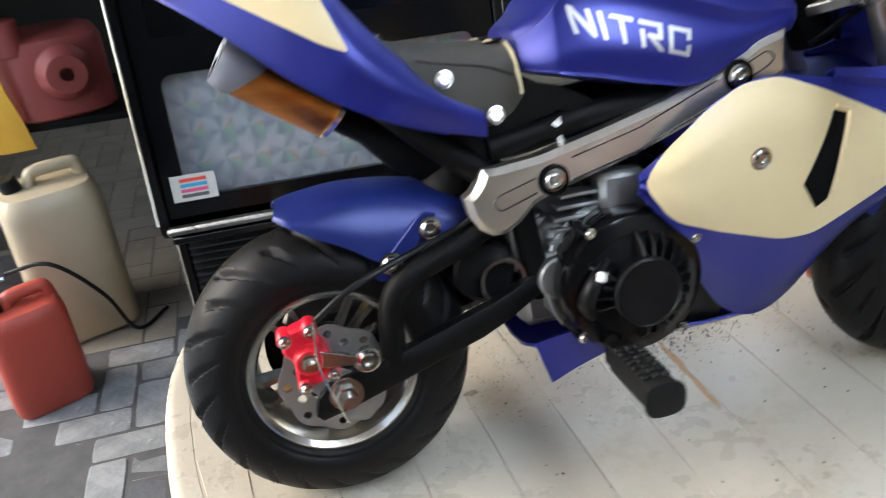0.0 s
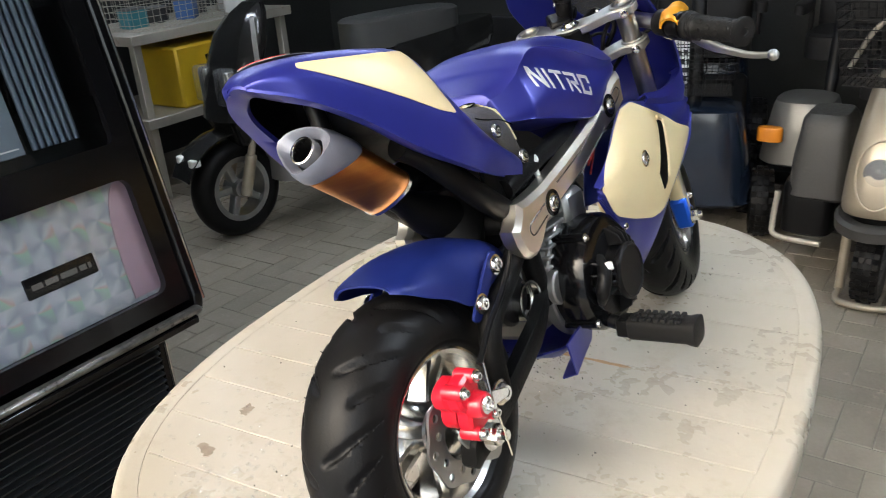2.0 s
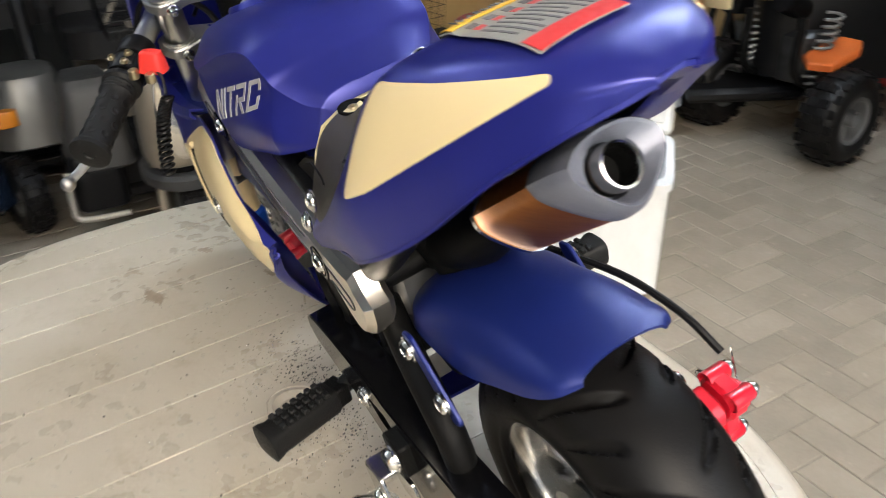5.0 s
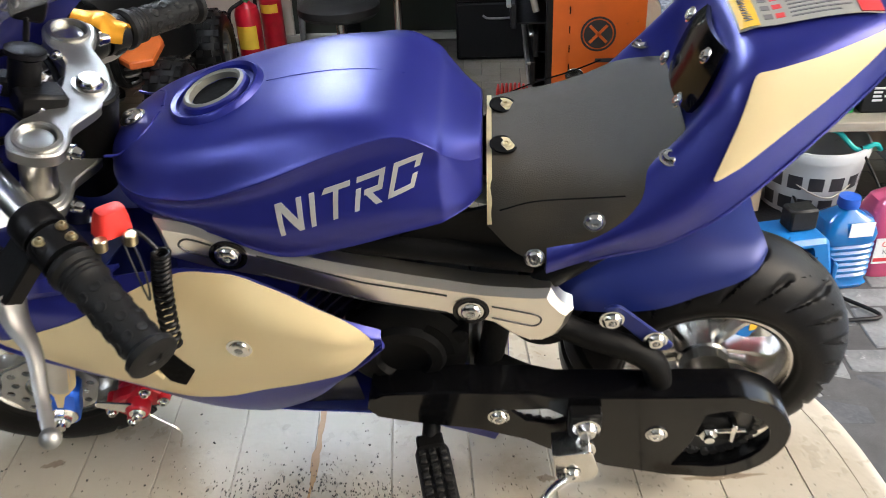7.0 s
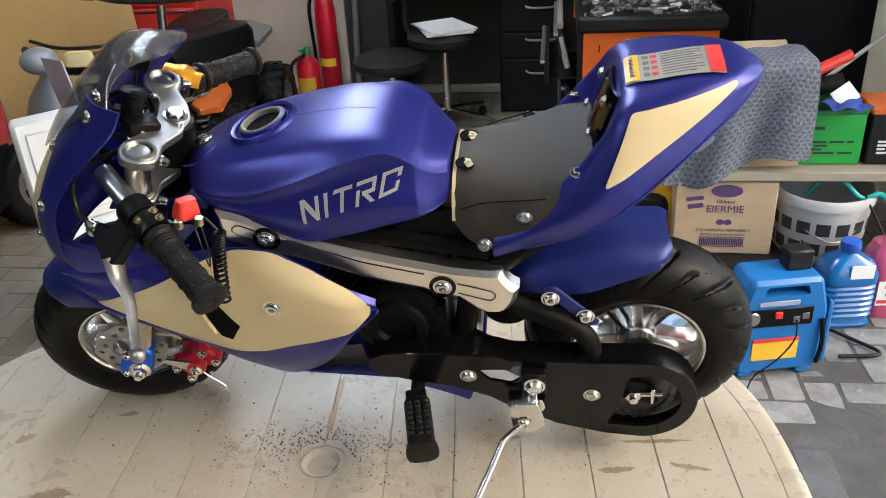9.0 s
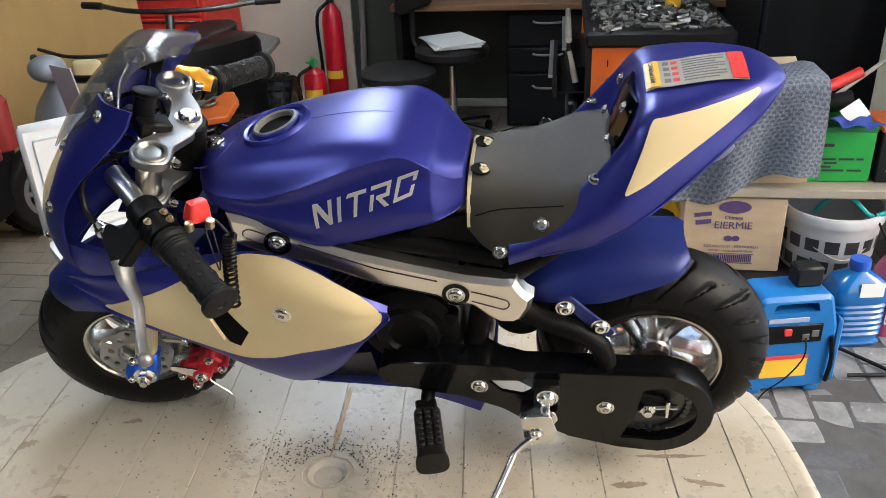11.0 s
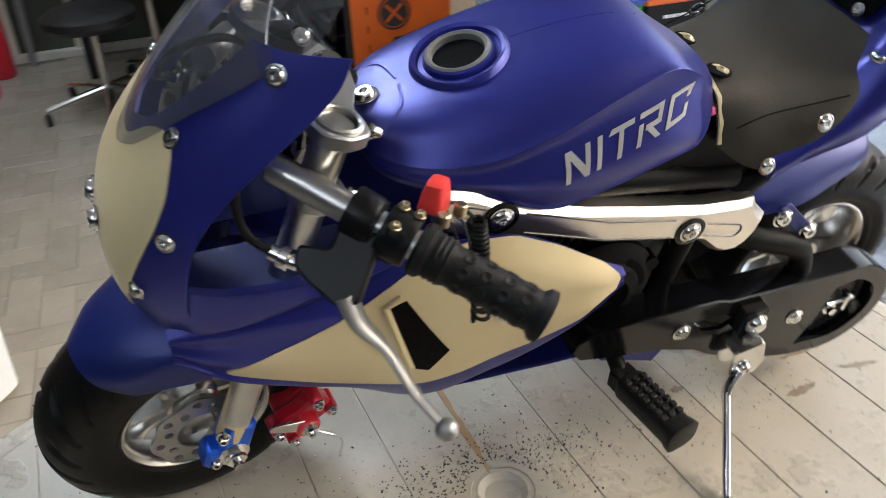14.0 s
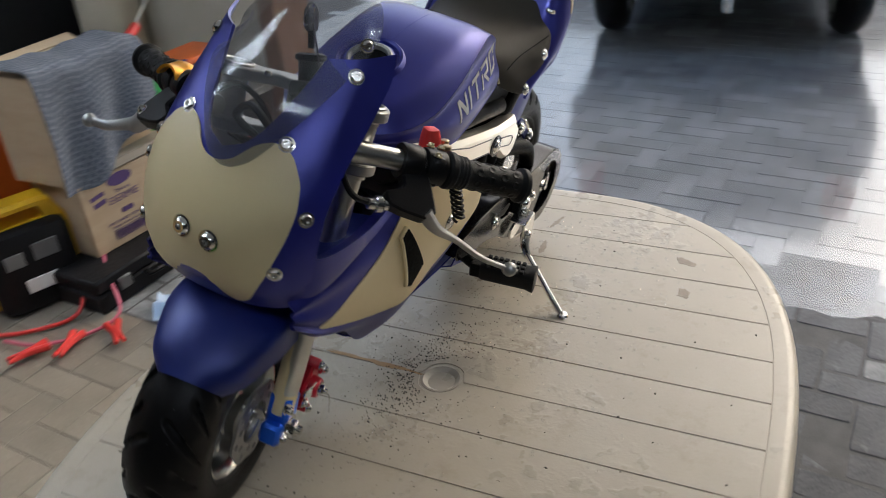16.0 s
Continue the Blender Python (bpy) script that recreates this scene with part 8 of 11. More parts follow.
tube(g, [(-0.34, -0.34, 1.06), (-0.28, -0.18, 1.08), (-0.25, 0, 1.05), (-0.28, 0.18, 1.08), (-0.34, 0.34, 1.06)], 0.014, 12)
part("handlebar", g, BLACKPLASTIC, sc)

# -- small white ride-on car
car = thing("toy_car", "small white ride-on convertible car parked on the pavers", "toy car", pose(1.93, 1.555, 0, 0, 0, 3) @ Matrix.Scale(1.08, 4))
SMOKED = colour("smoked_lens", (0.05, 0.055, 0.055), 0.10, bump=0.0)
CARWHITE = colour("white_car_plastic", (0.82, 0.79, 0.72), 0.22, bump=0.0, vary=0.03, scale=3)
g = Geo()
secs = []
for x, w, zt, zl, zs in ((0.0, 0.255, 0.175, 0.085, 0.13), (0.02, 0.30, 0.205, 0.075, 0.15), (0.09, 0.325, 0.25, 0.075, 0.19), (0.22, 0.34, 0.285, 0.08, 0.22), (0.40, 0.325, 0.315, 0.085, 0.25), (0.60, 0.325, 0.325, 0.09, 0.27), (0.80, 0.335, 0.335, 0.09, 0.28), (0.96, 0.30, 0.32, 0.10, 0.27), (1.02, 0.2, 0.29, 0.13, 0.22)):
    half = [(0, zl), (w * 0.9, zl), (w, zs - 0.05), (w * 0.985, zs), (w * 0.90, zt - 0.02), (w * 0.7, zt), (0, zt + 0.012)]
    secs.append([(x, -y, z) for y, z in half[:-1][::-1]] + [(x, y, z) for y, z in half[1:]])
p = spl(secs, 4)
loft(g, [[tuple(q) for q in r] for r in p])
part("car_body", g, CARWHITE, car, "white car body")
for x in (0.20, 0.84):
    for y in (-0.310, 0.310):
        road_wheel(car, (x, y, 0.115), 0.115, 0.085, 0, 0, GREYPL, 6, 0.66)
g = Geo()
for a, b in (((0.40, -0.255, 0.325), (0.49, -0.22, 0.425)), ((0.40, 0.255, 0.325), (0.49, 0.22, 0.425)), ((0.49, -0.22, 0.425), (0.49, 0.22, 0.425)), ((0.40, -0.255, 0.325), (0.40, 0.255, 0.325))):
    rod(g, a, b, 0.013 if a[0] == b[0] == 0.49 else 0.009, n=12)
part("windscreen_frame", g, CARWHITE, car)
g = Geo()
sheet(g, [[(0.40, y * 1.08, 0.325) for y in np.linspace(-0.23, 0.23, 5)], [(0.49, y * 0.93, 0.425) for y in np.linspace(-0.23, 0.23, 5)]], 0.003)
part("windscreen", g, clear("smoked_car_glass", (0.36, 0.38, 0.40), 0.04), car, "dark tinted windscreen")
g = Geo()
soft_box(g, (0.62, 0.0, 0.31), (0.26, 0.44, 0.10), 4)
part("seat", g, BLACKCLOTH, car, "black seat")
g = Geo()
loft(g, [[(0.70 + 0.10 * f + t_, y * w, 0.34 + 0.20 * f) for t_, y in ((0.0, -1), (-0.02, -0.6), (-0.03, 0), (-0.02, 0.6), (0.0, 1), (0.08, 0.9), (0.08, -0.9))] for f, w in ((0.0, 0.22), (0.35, 0.21), (0.55, 0.15), (0.72, 0.085), (0.95, 0.07), (1.0, 0.05))])
part("backrest", g, BLACKCLOTH, car, "black backrest rising to a head hump")
car_tree = tree_of(Geo().add([tuple(q) for r in p for q in r], grid_faces(*p.shape[:2])))


def front_film(name, poly, lift, mt, parent, label=""):
    """A thin piece let into the car's front, given as its outline seen from ahead."""
    n_ = len(poly)
    cy, cz = sum(q[0] for q in poly) / n_, sum(q[1] for q in poly) / n_
    rows = []
    for f in (0.02, 0.35, 0.7, 1.0):
        row = []
        for y_, z_ in poly + poly[:1]:
            yy, zz = cy + (y_ - cy) * f, cz + (z_ - cz) * f
            hit = car_tree.ray_cast(V((-0.5, yy, zz)), V((1, 0, 0)))[0]
            row.append((hit.x - lift if hit else 0.1, yy, zz + lift * 0.5))
        rows.append(row)
    g = Geo()
    sheet(g, rows, 0.002)
    return part(name, g, mt, parent, label)


for sd in (-1, 1):
    g = Geo()
    soft_box(g, (0.50, sd * 0.335, 0.37), (0.06, 0.09, 0.045), 2.5)
    part("wing_mirror", g, BLACKPLASTIC, car, "black wing mirror")
    lens = front_film("headlight", [(sd * y_, z_) for y_, z_ in ((0.185, 0.176), (0.235, 0.180), (0.278, 0.192), (0.296, 0.215), (0.290, 0.243), (0.270, 0.252), (0.235, 0.232), (0.200, 0.205))], 0.003, SMOKED, car, "dark almond headlight")
    front_film("reflector", [(sd * y_, z_) for y_, z_ in ((0.222, 0.190), (0.262, 0.196), (0.274, 0.212), (0.252, 0.220), (0.226, 0.208))], 0.005, CHROME, lens, "bright headlight reflector")
    front_film("reflector", [(sd * y_, z_) for y_, z_ in ((0.262, 0.225), (0.282, 0.226), (0.280, 0.240), (0.268, 0.240))], 0.005, CHROME, lens, "bright headlight reflector")
    g = Geo()
    box(g, (0.012, sd * 0.25, 0.125), (0.05, 0.10, 0.040), 0.010)
    part("air_intake", g, BLACKPLASTIC, car)
    g = Geo()
    box(g, (0.46, sd * 0.322, 0.205), (0.10, 0.03, 0.035), 0.008)
    part("side_vent", g, BLACKPLASTIC, car)
g = Geo()
plate(g, rounded([(-0.16, 0.118), (0.16, 0.118), (0.185, 0.150), (0.165, 0.178), (-0.165, 0.178), (-0.185, 0.150)], 0.012, 4), Matrix(((0, 0, -1, 0.014), (-1, 0, 0, 0), (0, 1, 0, 0), (0, 0, 0, 1))), 0.022, 0.003)
gr = part("grille", g, BLACKPLASTIC, car, "black grille")
g = Geo()
box(g, (-0.010, 0, 0.150), (0.01, 0.32, 0.016), 0.003)
lathe(g, [(0.0, 0), (0.027, 0), (0.027, 0.008), (0.0, 0.008)], Matrix.Translation((-0.012, 0, 0.150)) @ Matrix.Rotation(radians(-90), 4, "Y"), 20)
part("grille_badge", g, CHROME, gr)
g = Geo()
box(g, (-0.012, 0, 0.088), (0.01, 0.14, 0.024), 0.002)
np_ = part("number_board", g, WHITE, car)
bars(np_, Matrix(((0, 0, -1, -0.018), (-1, 0, 0, 0), (0, 1, 0, 0.088), (0, 0, 0, 1))), 0.11, 0.02, 1, BARS, 4)
g = Geo()
loft(g, [[(0.0 + 0.04 * abs(u) ** 3 + d, 0.31 * u, z) for u in np.linspace(-1, 1, 13)] + [(0.10 + d, 0.31 * u, z) for u in np.linspace(1, -1, 13)] for d, z in ((-0.004, 0.060), (-0.008, 0.070), (-0.006, 0.085))])
part("front_lip", g, BLACKPLASTIC, car, "black lower lip")
for c, s in (((0.24, 0, 0.300), (0.03, 0.12, 0.014)), ((0.33, 0.19, 0.306), (0.018, 0.08, 0.014)), ((0.33, -0.19, 0.306), (0.018, 0.08, 0.014))):
    g = Geo()
    box(g, c, s, 0.003)
    part("bonnet_vent", g, BLACKPLASTIC, car)

# -- silver mobility scooter
def seat_chair(parent, m, mt, trim=None):
    g = Geo()
    soft_box(g, (0, 0, 0.06), (0.44, 0.46, 0.12), 4, m)
    part("seat", g, mt, parent, "padded seat")
    g = Geo()
    soft_box(g, (0, 0, 0.0), (0.46, 0.12, 0.50), 4, m @ Matrix.Translation((-0.22, 0, 0.34)) @ Matrix.Rotation(radians(90), 4, "Z") @ Matrix.Rotation(radians(-8), 4, "X"))
    part("backrest", g, mt, parent, "padded backrest")
    for y in (-0.26, 0.26):
        g = Geo()
        soft_box(g, (0.02, y, 0.22), (0.28, 0.06, 0.05), 3.5, m)
        rod(g, (-0.15, y, 0.05), (-0.15, y, 0.21), 0.012, m=m)
        part("armrest", g, trim or mt, parent)


DARKPAN = colour("dark_moulded_plastic", (0.045, 0.044, 0.042), 0.5, bump=0.2, dirt=(0.08, 0.075, 0.065))
ms = thing("mobility_scooter", "silver three-wheeled mobility scooter with a wire basket", "mobility scooter", pose(1.93, -0.14, 0, 0, 0, 178), group="mobility scooters")
road_wheel(ms, (0.0, 0, 0.135), 0.135, 0.085, 0, 22, GREYPL, 5, 0.5)
g = Geo()
for y in (-0.085, 0.085):
    rod(g, (0.02, y, 0.03), (-0.03, y, 0.34), 0.016, n=14)
tube(g, [(0.02, -0.085, 0.03), (0.10, -0.07, 0.02), (0.10, 0.07, 0.02), (0.02, 0.085, 0.03)], 0.012, 10, 4)
part("fork", g, SILVERPAINT, ms, "silver fork")
g = Geo()
loft(g, [[tuple(q) for q in ring] for ring in spl([ring_xy(d, w, z, 32, 3.0, x, 0) for x, d, w, z in ((-0.05, 0.13, 0.10, 0.325), (-0.04, 0.155, 0.112, 0.34), (-0.05, 0.155, 0.110, 0.43), (-0.075, 0.140, 0.100, 0.55), (-0.11, 0.115, 0.086, 0.66), (-0.14, 0.085, 0.074, 0.735), (-0.15, 0.05, 0.055, 0.752))], 3)])
part("front_cowl", g, SILVERPAINT, ms, "silver front cowl")
g = Geo()
loft(g, [[(x + d * math.cos(a), w * math.sin(a), z) for a in np.linspace(0, 2 * math.pi, 29)[:-1]] for x, d, w, z in ((-0.06, 0.15, 0.11, 0.25), (-0.04, 0.19, 0.132, 0.262), (-0.04, 0.19, 0.135, 0.295), (-0.045, 0.178, 0.125, 0.306), (-0.06, 0.14, 0.10, 0.302))])
part("bumper", g, DARKPAN, ms, "dark grey plastic bumper")
g = Geo()
loft(g, [[(x + d * math.cos(a), w * math.sin(a), z) for a in np.linspace(0, 2 * math.pi, 29)[:-1]] for x, d, w, z in ((-0.05, 0.135, 0.095, 0.295), (-0.05, 0.145, 0.102, 0.345))])
part("neck", g, BLACKPLASTIC, ms)
g = Geo()
lathe(g, [(0, 0.016), (0.028, 0.014), (0.038, 0.006), (0.042, 0.0), (0.044, -0.03), (0, -0.03)], Matrix.Translation((0.092, 0, 0.475)) @ Matrix.Rotation(radians(78), 4, "Y"), 28)
part("headlight", g, LENS, ms, "round clear headlight")
g = Geo()
lathe(g, [(0, 0.008), (0.02, 0.005), (0.036, 0.003), (0.046, 0.002), (0.049, -0.02)], Matrix.Translation((0.088, 0, 0.475)) @ Matrix.Rotation(radians(78), 4, "Y"), 28)
part("light_ring", g, GREYPL, ms)
g = Geo()
tube(g, [(0.103 - 0.33 * (z - 0.43) - 1.2 * y * y, y, z) for y, z in [(0.068 * math.cos(a), 0.468 + 0.105 * math.sin(a)) for a in np.linspace(0, 2 * math.pi, 33)]], 0.004, 8, 1)
part("lamp_surround", g, SILVERPAINT, ms, "moulded oval lamp surround")
for y in (-0.25, 0.25):
    g = Geo()
    soft_box(g, (-0.27, y * 0.90, 0.43), (0.30, 0.22, 0.30), 4.5, taper=0.80, dome=0.5)
    part("leg_guard", g, DARKPAN, ms, "dark grey leg guard")
    g = Geo()
    soft_box(g, (-0.26, y * 1.02, 0.24), (0.26, 0.18, 0.20), 5)
    part("mud_flap", g, BLACKPLASTIC, ms)
    g = Geo()
    tube(g, [(-0.13, y * 1.40, 0.30), (-0.115, y * 1.43, 0.19), (-0.11, y * 1.36, 0.135), (-0.11, y * 0.75, 0.125)], 0.011, 10, 4)
    part("guard_bar", g, STEEL, ms, "silver edge strip")
    road_wheel(ms, (-0.95, y * 1.1, 0.15), 0.15, 0.10, 0, 18, GREYPL, 5, 0.5)
g = Geo()
box(g, (-0.6, 0, 0.16), (0.8, 0.46, 0.05), 0.015)
part("platform", g, BLACKPLASTIC, ms)
seat_chair(ms, Matrix.Translation((-0.85, 0, 0.52)), BLACKCLOTH)
g = Geo()
soft_box(g, (-0.88, 0, 0.33), (0.5, 0.4, 0.32), 4)
part("rear_body", g, SILVERPAINT, ms)
g = Geo()
rod(g, (-0.18, 0, 0.72), (-0.30, 0, 1.0), 0.025, n=14)
tube(g, [(-0.38, -0.28, 1.0), (-0.30, -0.14, 1.0), (-0.30, 0.14, 1.0), (-0.38, 0.28, 1.0)], 0.013, 10)
part("tiller", g, BLACKPLASTIC, ms)
wire_basket(ms, (-0.04, 0, 0.74), (0.26, 0.36, 0.26), BLACKPLASTIC, 16, 9, 0.8)
g = Geo()
tube(g, [(-0.02, -0.14, 0.78), (0.05, -0.06, 0.92), (0.03, 0.04, 0.97), (0.02, 0.13, 0.9), (0.02, 0.15, 0.8)], 0.008, 8)
part("cable_lock", g, STEEL, ms, "grey cable lock in the basket")

# -- dark blue mobility scooter
BLUEGREY = colour("dark_blue_paint", (0.008, 0.014, 0.028), 0.25, coat=0.3)
mb = thing("mobility_scooter", "dark blue mobility scooter with a black seat", "mobility scooter", pose(2.35, 0.62, 0, 0, 0, 196), group="mobility scooters")
g = Geo()
box(g, (-0.55, 0, 0.12), (0.85, 0.54, 0.06), 0.02)
part("platform", g, BLACKPLASTIC, mb, "ribbed black platform")
for i in range(8):
    g = Geo()
    box(g, (-0.25 - i * 0.05, 0, 0.153), (0.016, 0.40, 0.008), 0.002)
    part("tread_rib", g, BLACKPLASTIC, mb)
g = Geo()
soft_box(g, (-0.02, 0, 0.33), (0.34, 0.50, 0.40), 4, taper=0.8)
part("front_cowl", g, BLUEGREY, mb, "dark blue front cowl")
g = Geo()
soft_box(g, (-0.98, 0, 0.36), (0.5, 0.52, 0.42), 4, taper=0.85)
part("rear_body", g, BLUEGREY, mb, "dark blue rear body")
g = Geo()
box(g, (-0.72, 0, 0.33), (0.06, 0.44, 0.34), 0.02)
part("battery_cover", g, BLACKPLASTIC, mb)
for y in (-0.28, 0.28):
    road_wheel(mb, (0.05, y, 0.14), 0.14, 0.09, 0, 18, GREYPL, 5, 0.5)
    road_wheel(mb, (-0.98, y, 0.16), 0.16, 0.10, 0, 18, GREYPL, 5, 0.5)
seat_chair(mb, Matrix.Translation((-0.90, 0, 0.58)), BLACKCLOTH)
g = Geo()
rod(g, (-0.05, 0, 0.5), (-0.20, 0, 0.92), 0.03, n=14)
tube(g, [(-0.30, -0.3, 0.96), (-0.2, -0.16, 0.94), (-0.2, 0.16, 0.94), (-0.30, 0.3, 0.96)], 0.014, 10)
part("tiller", g, BLACKPLASTIC, mb)
wire_basket(mb, (0.06, 0.0, 0.60), (0.26, 0.36, 0.25), BLACKPLASTIC, 14, 8, 0.8)

mg = thing("mobility_scooter", "pale metallic mobility scooter with orange indicator", "mobility scooter", pose(2.62, 0.18, 0, 0, 0, 180), group="mobility scooters")
g = Geo()
soft_box(g, (0, -0.06, 0.40), (0.36, 0.32, 0.26), 3, taper=0.75)
part("front_cowl", g, colour("grey_silver_paint", (0.13, 0.127, 0.12), 0.36, vary=0.04, metal=0.4, coat=0.3), mg, "silver cowl")
g = Geo()
soft_box(g, (0.16, -0.16, 0.40), (0.05, 0.10, 0.06), 2.6)
part("indicator", g, colour("orange_lens", (0.7, 0.24, 0.02), 0.2, bump=0), mg, "orange indicator lens")
for y in (-0.27, 0.27):
    road_wheel(mg, (0.0, y, 0.15), 0.15, 0.10, 0, 18, GREYPL, 5, 0.5)
    road_wheel(mg, (-0.95, y, 0.15), 0.15, 0.10, 0, 18, GREYPL, 5, 0.5)
g = Geo()
box(g, (-0.5, 0, 0.14), (0.9, 0.5, 0.06), 0.02)
part("platform", g, BLACKPLASTIC, mg)
seat_chair(mg, Matrix.Translation((-0.8, 0, 0.55)), BLACKCLOTH)
g = Geo()
rod(g, (-0.1, 0, 0.5), (-0.28, 0, 0.98), 0.025, n=14)
part("tiller", g, BLACKPLASTIC, mg)

# -- green trike
GREEN = colour("bright_green_paint", (0.070, 0.31, 0.008), 0.22, bump=0.02, vary=0.04, coat=0.4)
tr_ = thing("mobility_trike", "bright green three-wheeled scooter with a black bag", "trike", pose(1.60, -0.775, 0, 0, 0, 188))
road_wheel(tr_, (0, 0, 0.150), 0.150, 0.095, 9, 26, SILVERPAINT, 4, 0.60)
g = Geo()
tube(g, [(0.0, -0.07, 0.145), (-0.02, -0.075, 0.26), (-0.04, 0, 0.31), (-0.02, 0.075, 0.26), (0, 0.07, 0.145)], 0.014, 10, 5)
rod(g, (-0.04, 0, 0.30), (-0.16, 0, 0.80), 0.02, n=14)
tube(g, [(-0.26, -0.3, 0.86), (-0.16, -0.14, 0.82), (-0.16, 0.14, 0.82), (-0.26, 0.3, 0.86)], 0.013, 10)
part("fork_column", g, BLACKPLASTIC, tr_)
g = Geo()
rows = []
for th in np.linspace(35, 145, 9):
    t = radians(th)
    rows.append([(0.175 * math.cos(t), y, 0.15 + (0.175 - 3 * y * y) * math.sin(t)) for y in np.linspace(-0.06, 0.06, 7)])
sheet(g, rows, 0.006)
part("mudguard", g, BLACKPLASTIC, tr_)
g = Geo()
lathe(g, [(0, 0.03), (0.034, 0.026), (0.046, 0.01), (0.050, 0), (0.046, -0.06), (0, -0.08)], Matrix.Translation((0.05, -0.04, 0.445)) @ Matrix.Rotation(radians(82), 4, "Y"), 24)
hl = part("headlight", g, BLACKPLASTIC, tr_, "black headlight shell")
g = Geo()
lathe(g, [(0, 0.044), (0.034, 0.038), (0.047, 0.018)], Matrix.Translation((0.052, -0.04, 0.445)) @ Matrix.Rotation(radians(82), 4, "Y"), 24)
part("lens", g, CHROME, hl)
for y in (-0.125, 0.055):
    g = Geo()
    soft_box(g, (0.03, y, 0.435), (0.03, 0.03, 0.035), 2.4)
    part("indicator", g, colour("amber_lens", (0.75, 0.25, 0.02), 0.2, bump=0), tr_)
wire_basket(tr_, (0.02, -0.03, 0.55), (0.22, 0.30, 0.27), BLACKPLASTIC, 11, 8, 0.88, wire=0.0008)
g = Geo()
lathe(g, [(0, 0.045), (0.07, 0.044), (0.095, 0.032), (0.105, 0.0), (0.095, -0.03), (0, -0.045)], Matrix.Translation((0.05, -0.045, 0.665)) @ Matrix.Rotation(radians(75), 4, "Y"), 32)
bag = part("bag", g, BLACKCLOTH, tr_, "black bag in the basket")
g = Geo()
tube(g, [(0.115, -0.115, 0.60), (0.105, -0.13, 0.68), (0.065, -0.05, 0.768), (0.105, 0.04, 0.69), (0.115, 0.045, 0.60)], 0.006, 8)
part("strap", g, GREYPL, bag)
g = Geo()
box(g, (-0.36, -0.03, 0.10), (0.44, 0.07, 0.04), 0.015)
part("platform", g, BLACKPLASTIC, tr_)
g = Geo()
loft(g, [[(x_, y_, z_) for x_, y_ in ((xf, y0), (xf, y1), (-0.80, y1), (-0.80, y0))] for xf, y0, y1, z_ in ((-0.64, -0.12, 0.015, 0.012), (-0.605, -0.19, 0.07, 0.12), (-0.59, -0.205, 0.085, 0.185))])
part("skirt", g, colour("dusty_grey_plastic", (0.05, 0.048, 0.044), 0.5, bump=0.1), tr_, "grey tapered skirt")
g = Geo()
secs = []
for x, w, z0, z1 in ((-0.585, 0.165, 0.18, 0.37), (-0.60, 0.185, 0.165, 0.42), (-0.72, 0.195, 0.15, 0.485), (-0.90, 0.20, 0.13, 0.49), (-1.05, 0.20, 0.12, 0.44), (-1.12, 0.17, 0.15, 0.40)):
    secs.append([(x, y * w - 0.045, z) for y, z in ((-0.9, z0), (-1, z0 + 0.04), (-1, z1 - 0.05), (-0.88, z1), (0.88, z1), (1, z1 - 0.05), (1, z0 + 0.04), (0.9, z0))])
loft(g, secs)
part("rear_body", g, GREEN, tr_, "glossy green rear body")
g = Geo()
soft_box(g, (-1.15, 0.0, 0.58), (0.30, 0.40, 0.14), 3.5)
part("front_panel", g, GREEN, tr_, "green rear panel")
g = Geo()
soft_box(g, (-0.80, -0.04, 0.655), (0.46, 0.36, 0.12), 3.2)
rod(g, (-0.88, 0, 0.40), (-0.88, 0, 0.62), 0.03, n=16)
part("seat", g, BLACKCLOTH, tr_, "black saddle seat")
for y in (-0.29, 0.29):
    road_wheel(tr_, (-0.92, y, 0.15), 0.15, 0.09, 0, 22, SILVERPAINT, 4, 0.6)

# -- red and black mobility scooter
REDSEAT = colour("red_vinyl", (0.26, 0.02, 0.02), 0.5, bump=0.3, grain=300)
mr = thing("mobility_scooter", "black mobility scooter with a red and black seat", "mobility scooter", pose(2.22, -1.12, 0, 0, 0, 95), group="mobility scooters")
g = Geo()
box(g, (-0.55, 0, 0.14), (0.9, 0.52, 0.07), 0.02)
part("platform", g, BLACKPLASTIC, mr)
g = Geo()
soft_box(g, (0.0, 0, 0.32), (0.36, 0.46, 0.36), 3, taper=0.7)
part("front_cowl", g, BLUEGREY, mr, "dark cowl")
for y in (-0.27, 0.27):
    road_wheel(mr, (0.0, y, 0.14), 0.14, 0.09, 0, 20, SILVERPAINT, 5, 0.6)
    road_wheel(mr, (-0.95, y, 0.16), 0.16, 0.10, 0, 18, GREYPL, 5, 0.5)
    g = Geo()
    soft_box(g, (0.0, y, 0.27), (0.32, 0.11, 0.08), 3)
    part("mudguard", g, BLUEGREY, mr)
    g = Geo()
    soft_box(g, (0.17, y * 0.7, 0.26), (0.03, 0.05, 0.04), 2.5)
    part("indicator", g, colour("amber_lens_2", (0.75, 0.25, 0.02), 0.2, bump=0), mr)
g = Geo()
soft_box(g, (-0.60, 0.1, 0.30), (0.7, 0.5, 0.28), 4)
part("rear_body", g, BLACKPLASTIC, mr)
g = Geo()
soft_box(g, (-0.42, 0.24, 0.50), (0.44, 0.46, 0.12), 4)
part("seat", g, REDSEAT, mr, "red padded seat")
g = Geo()
soft_box(g, (-0.66, 0.24, 0.56), (0.12, 0.46, 0.22), 3)
part("backrest", g, REDSEAT, mr, "low red backrest")
g = Geo()
soft_box(g, (-0.16, 0.24, 0.47), (0.12, 0.48, 0.10), 3.5)
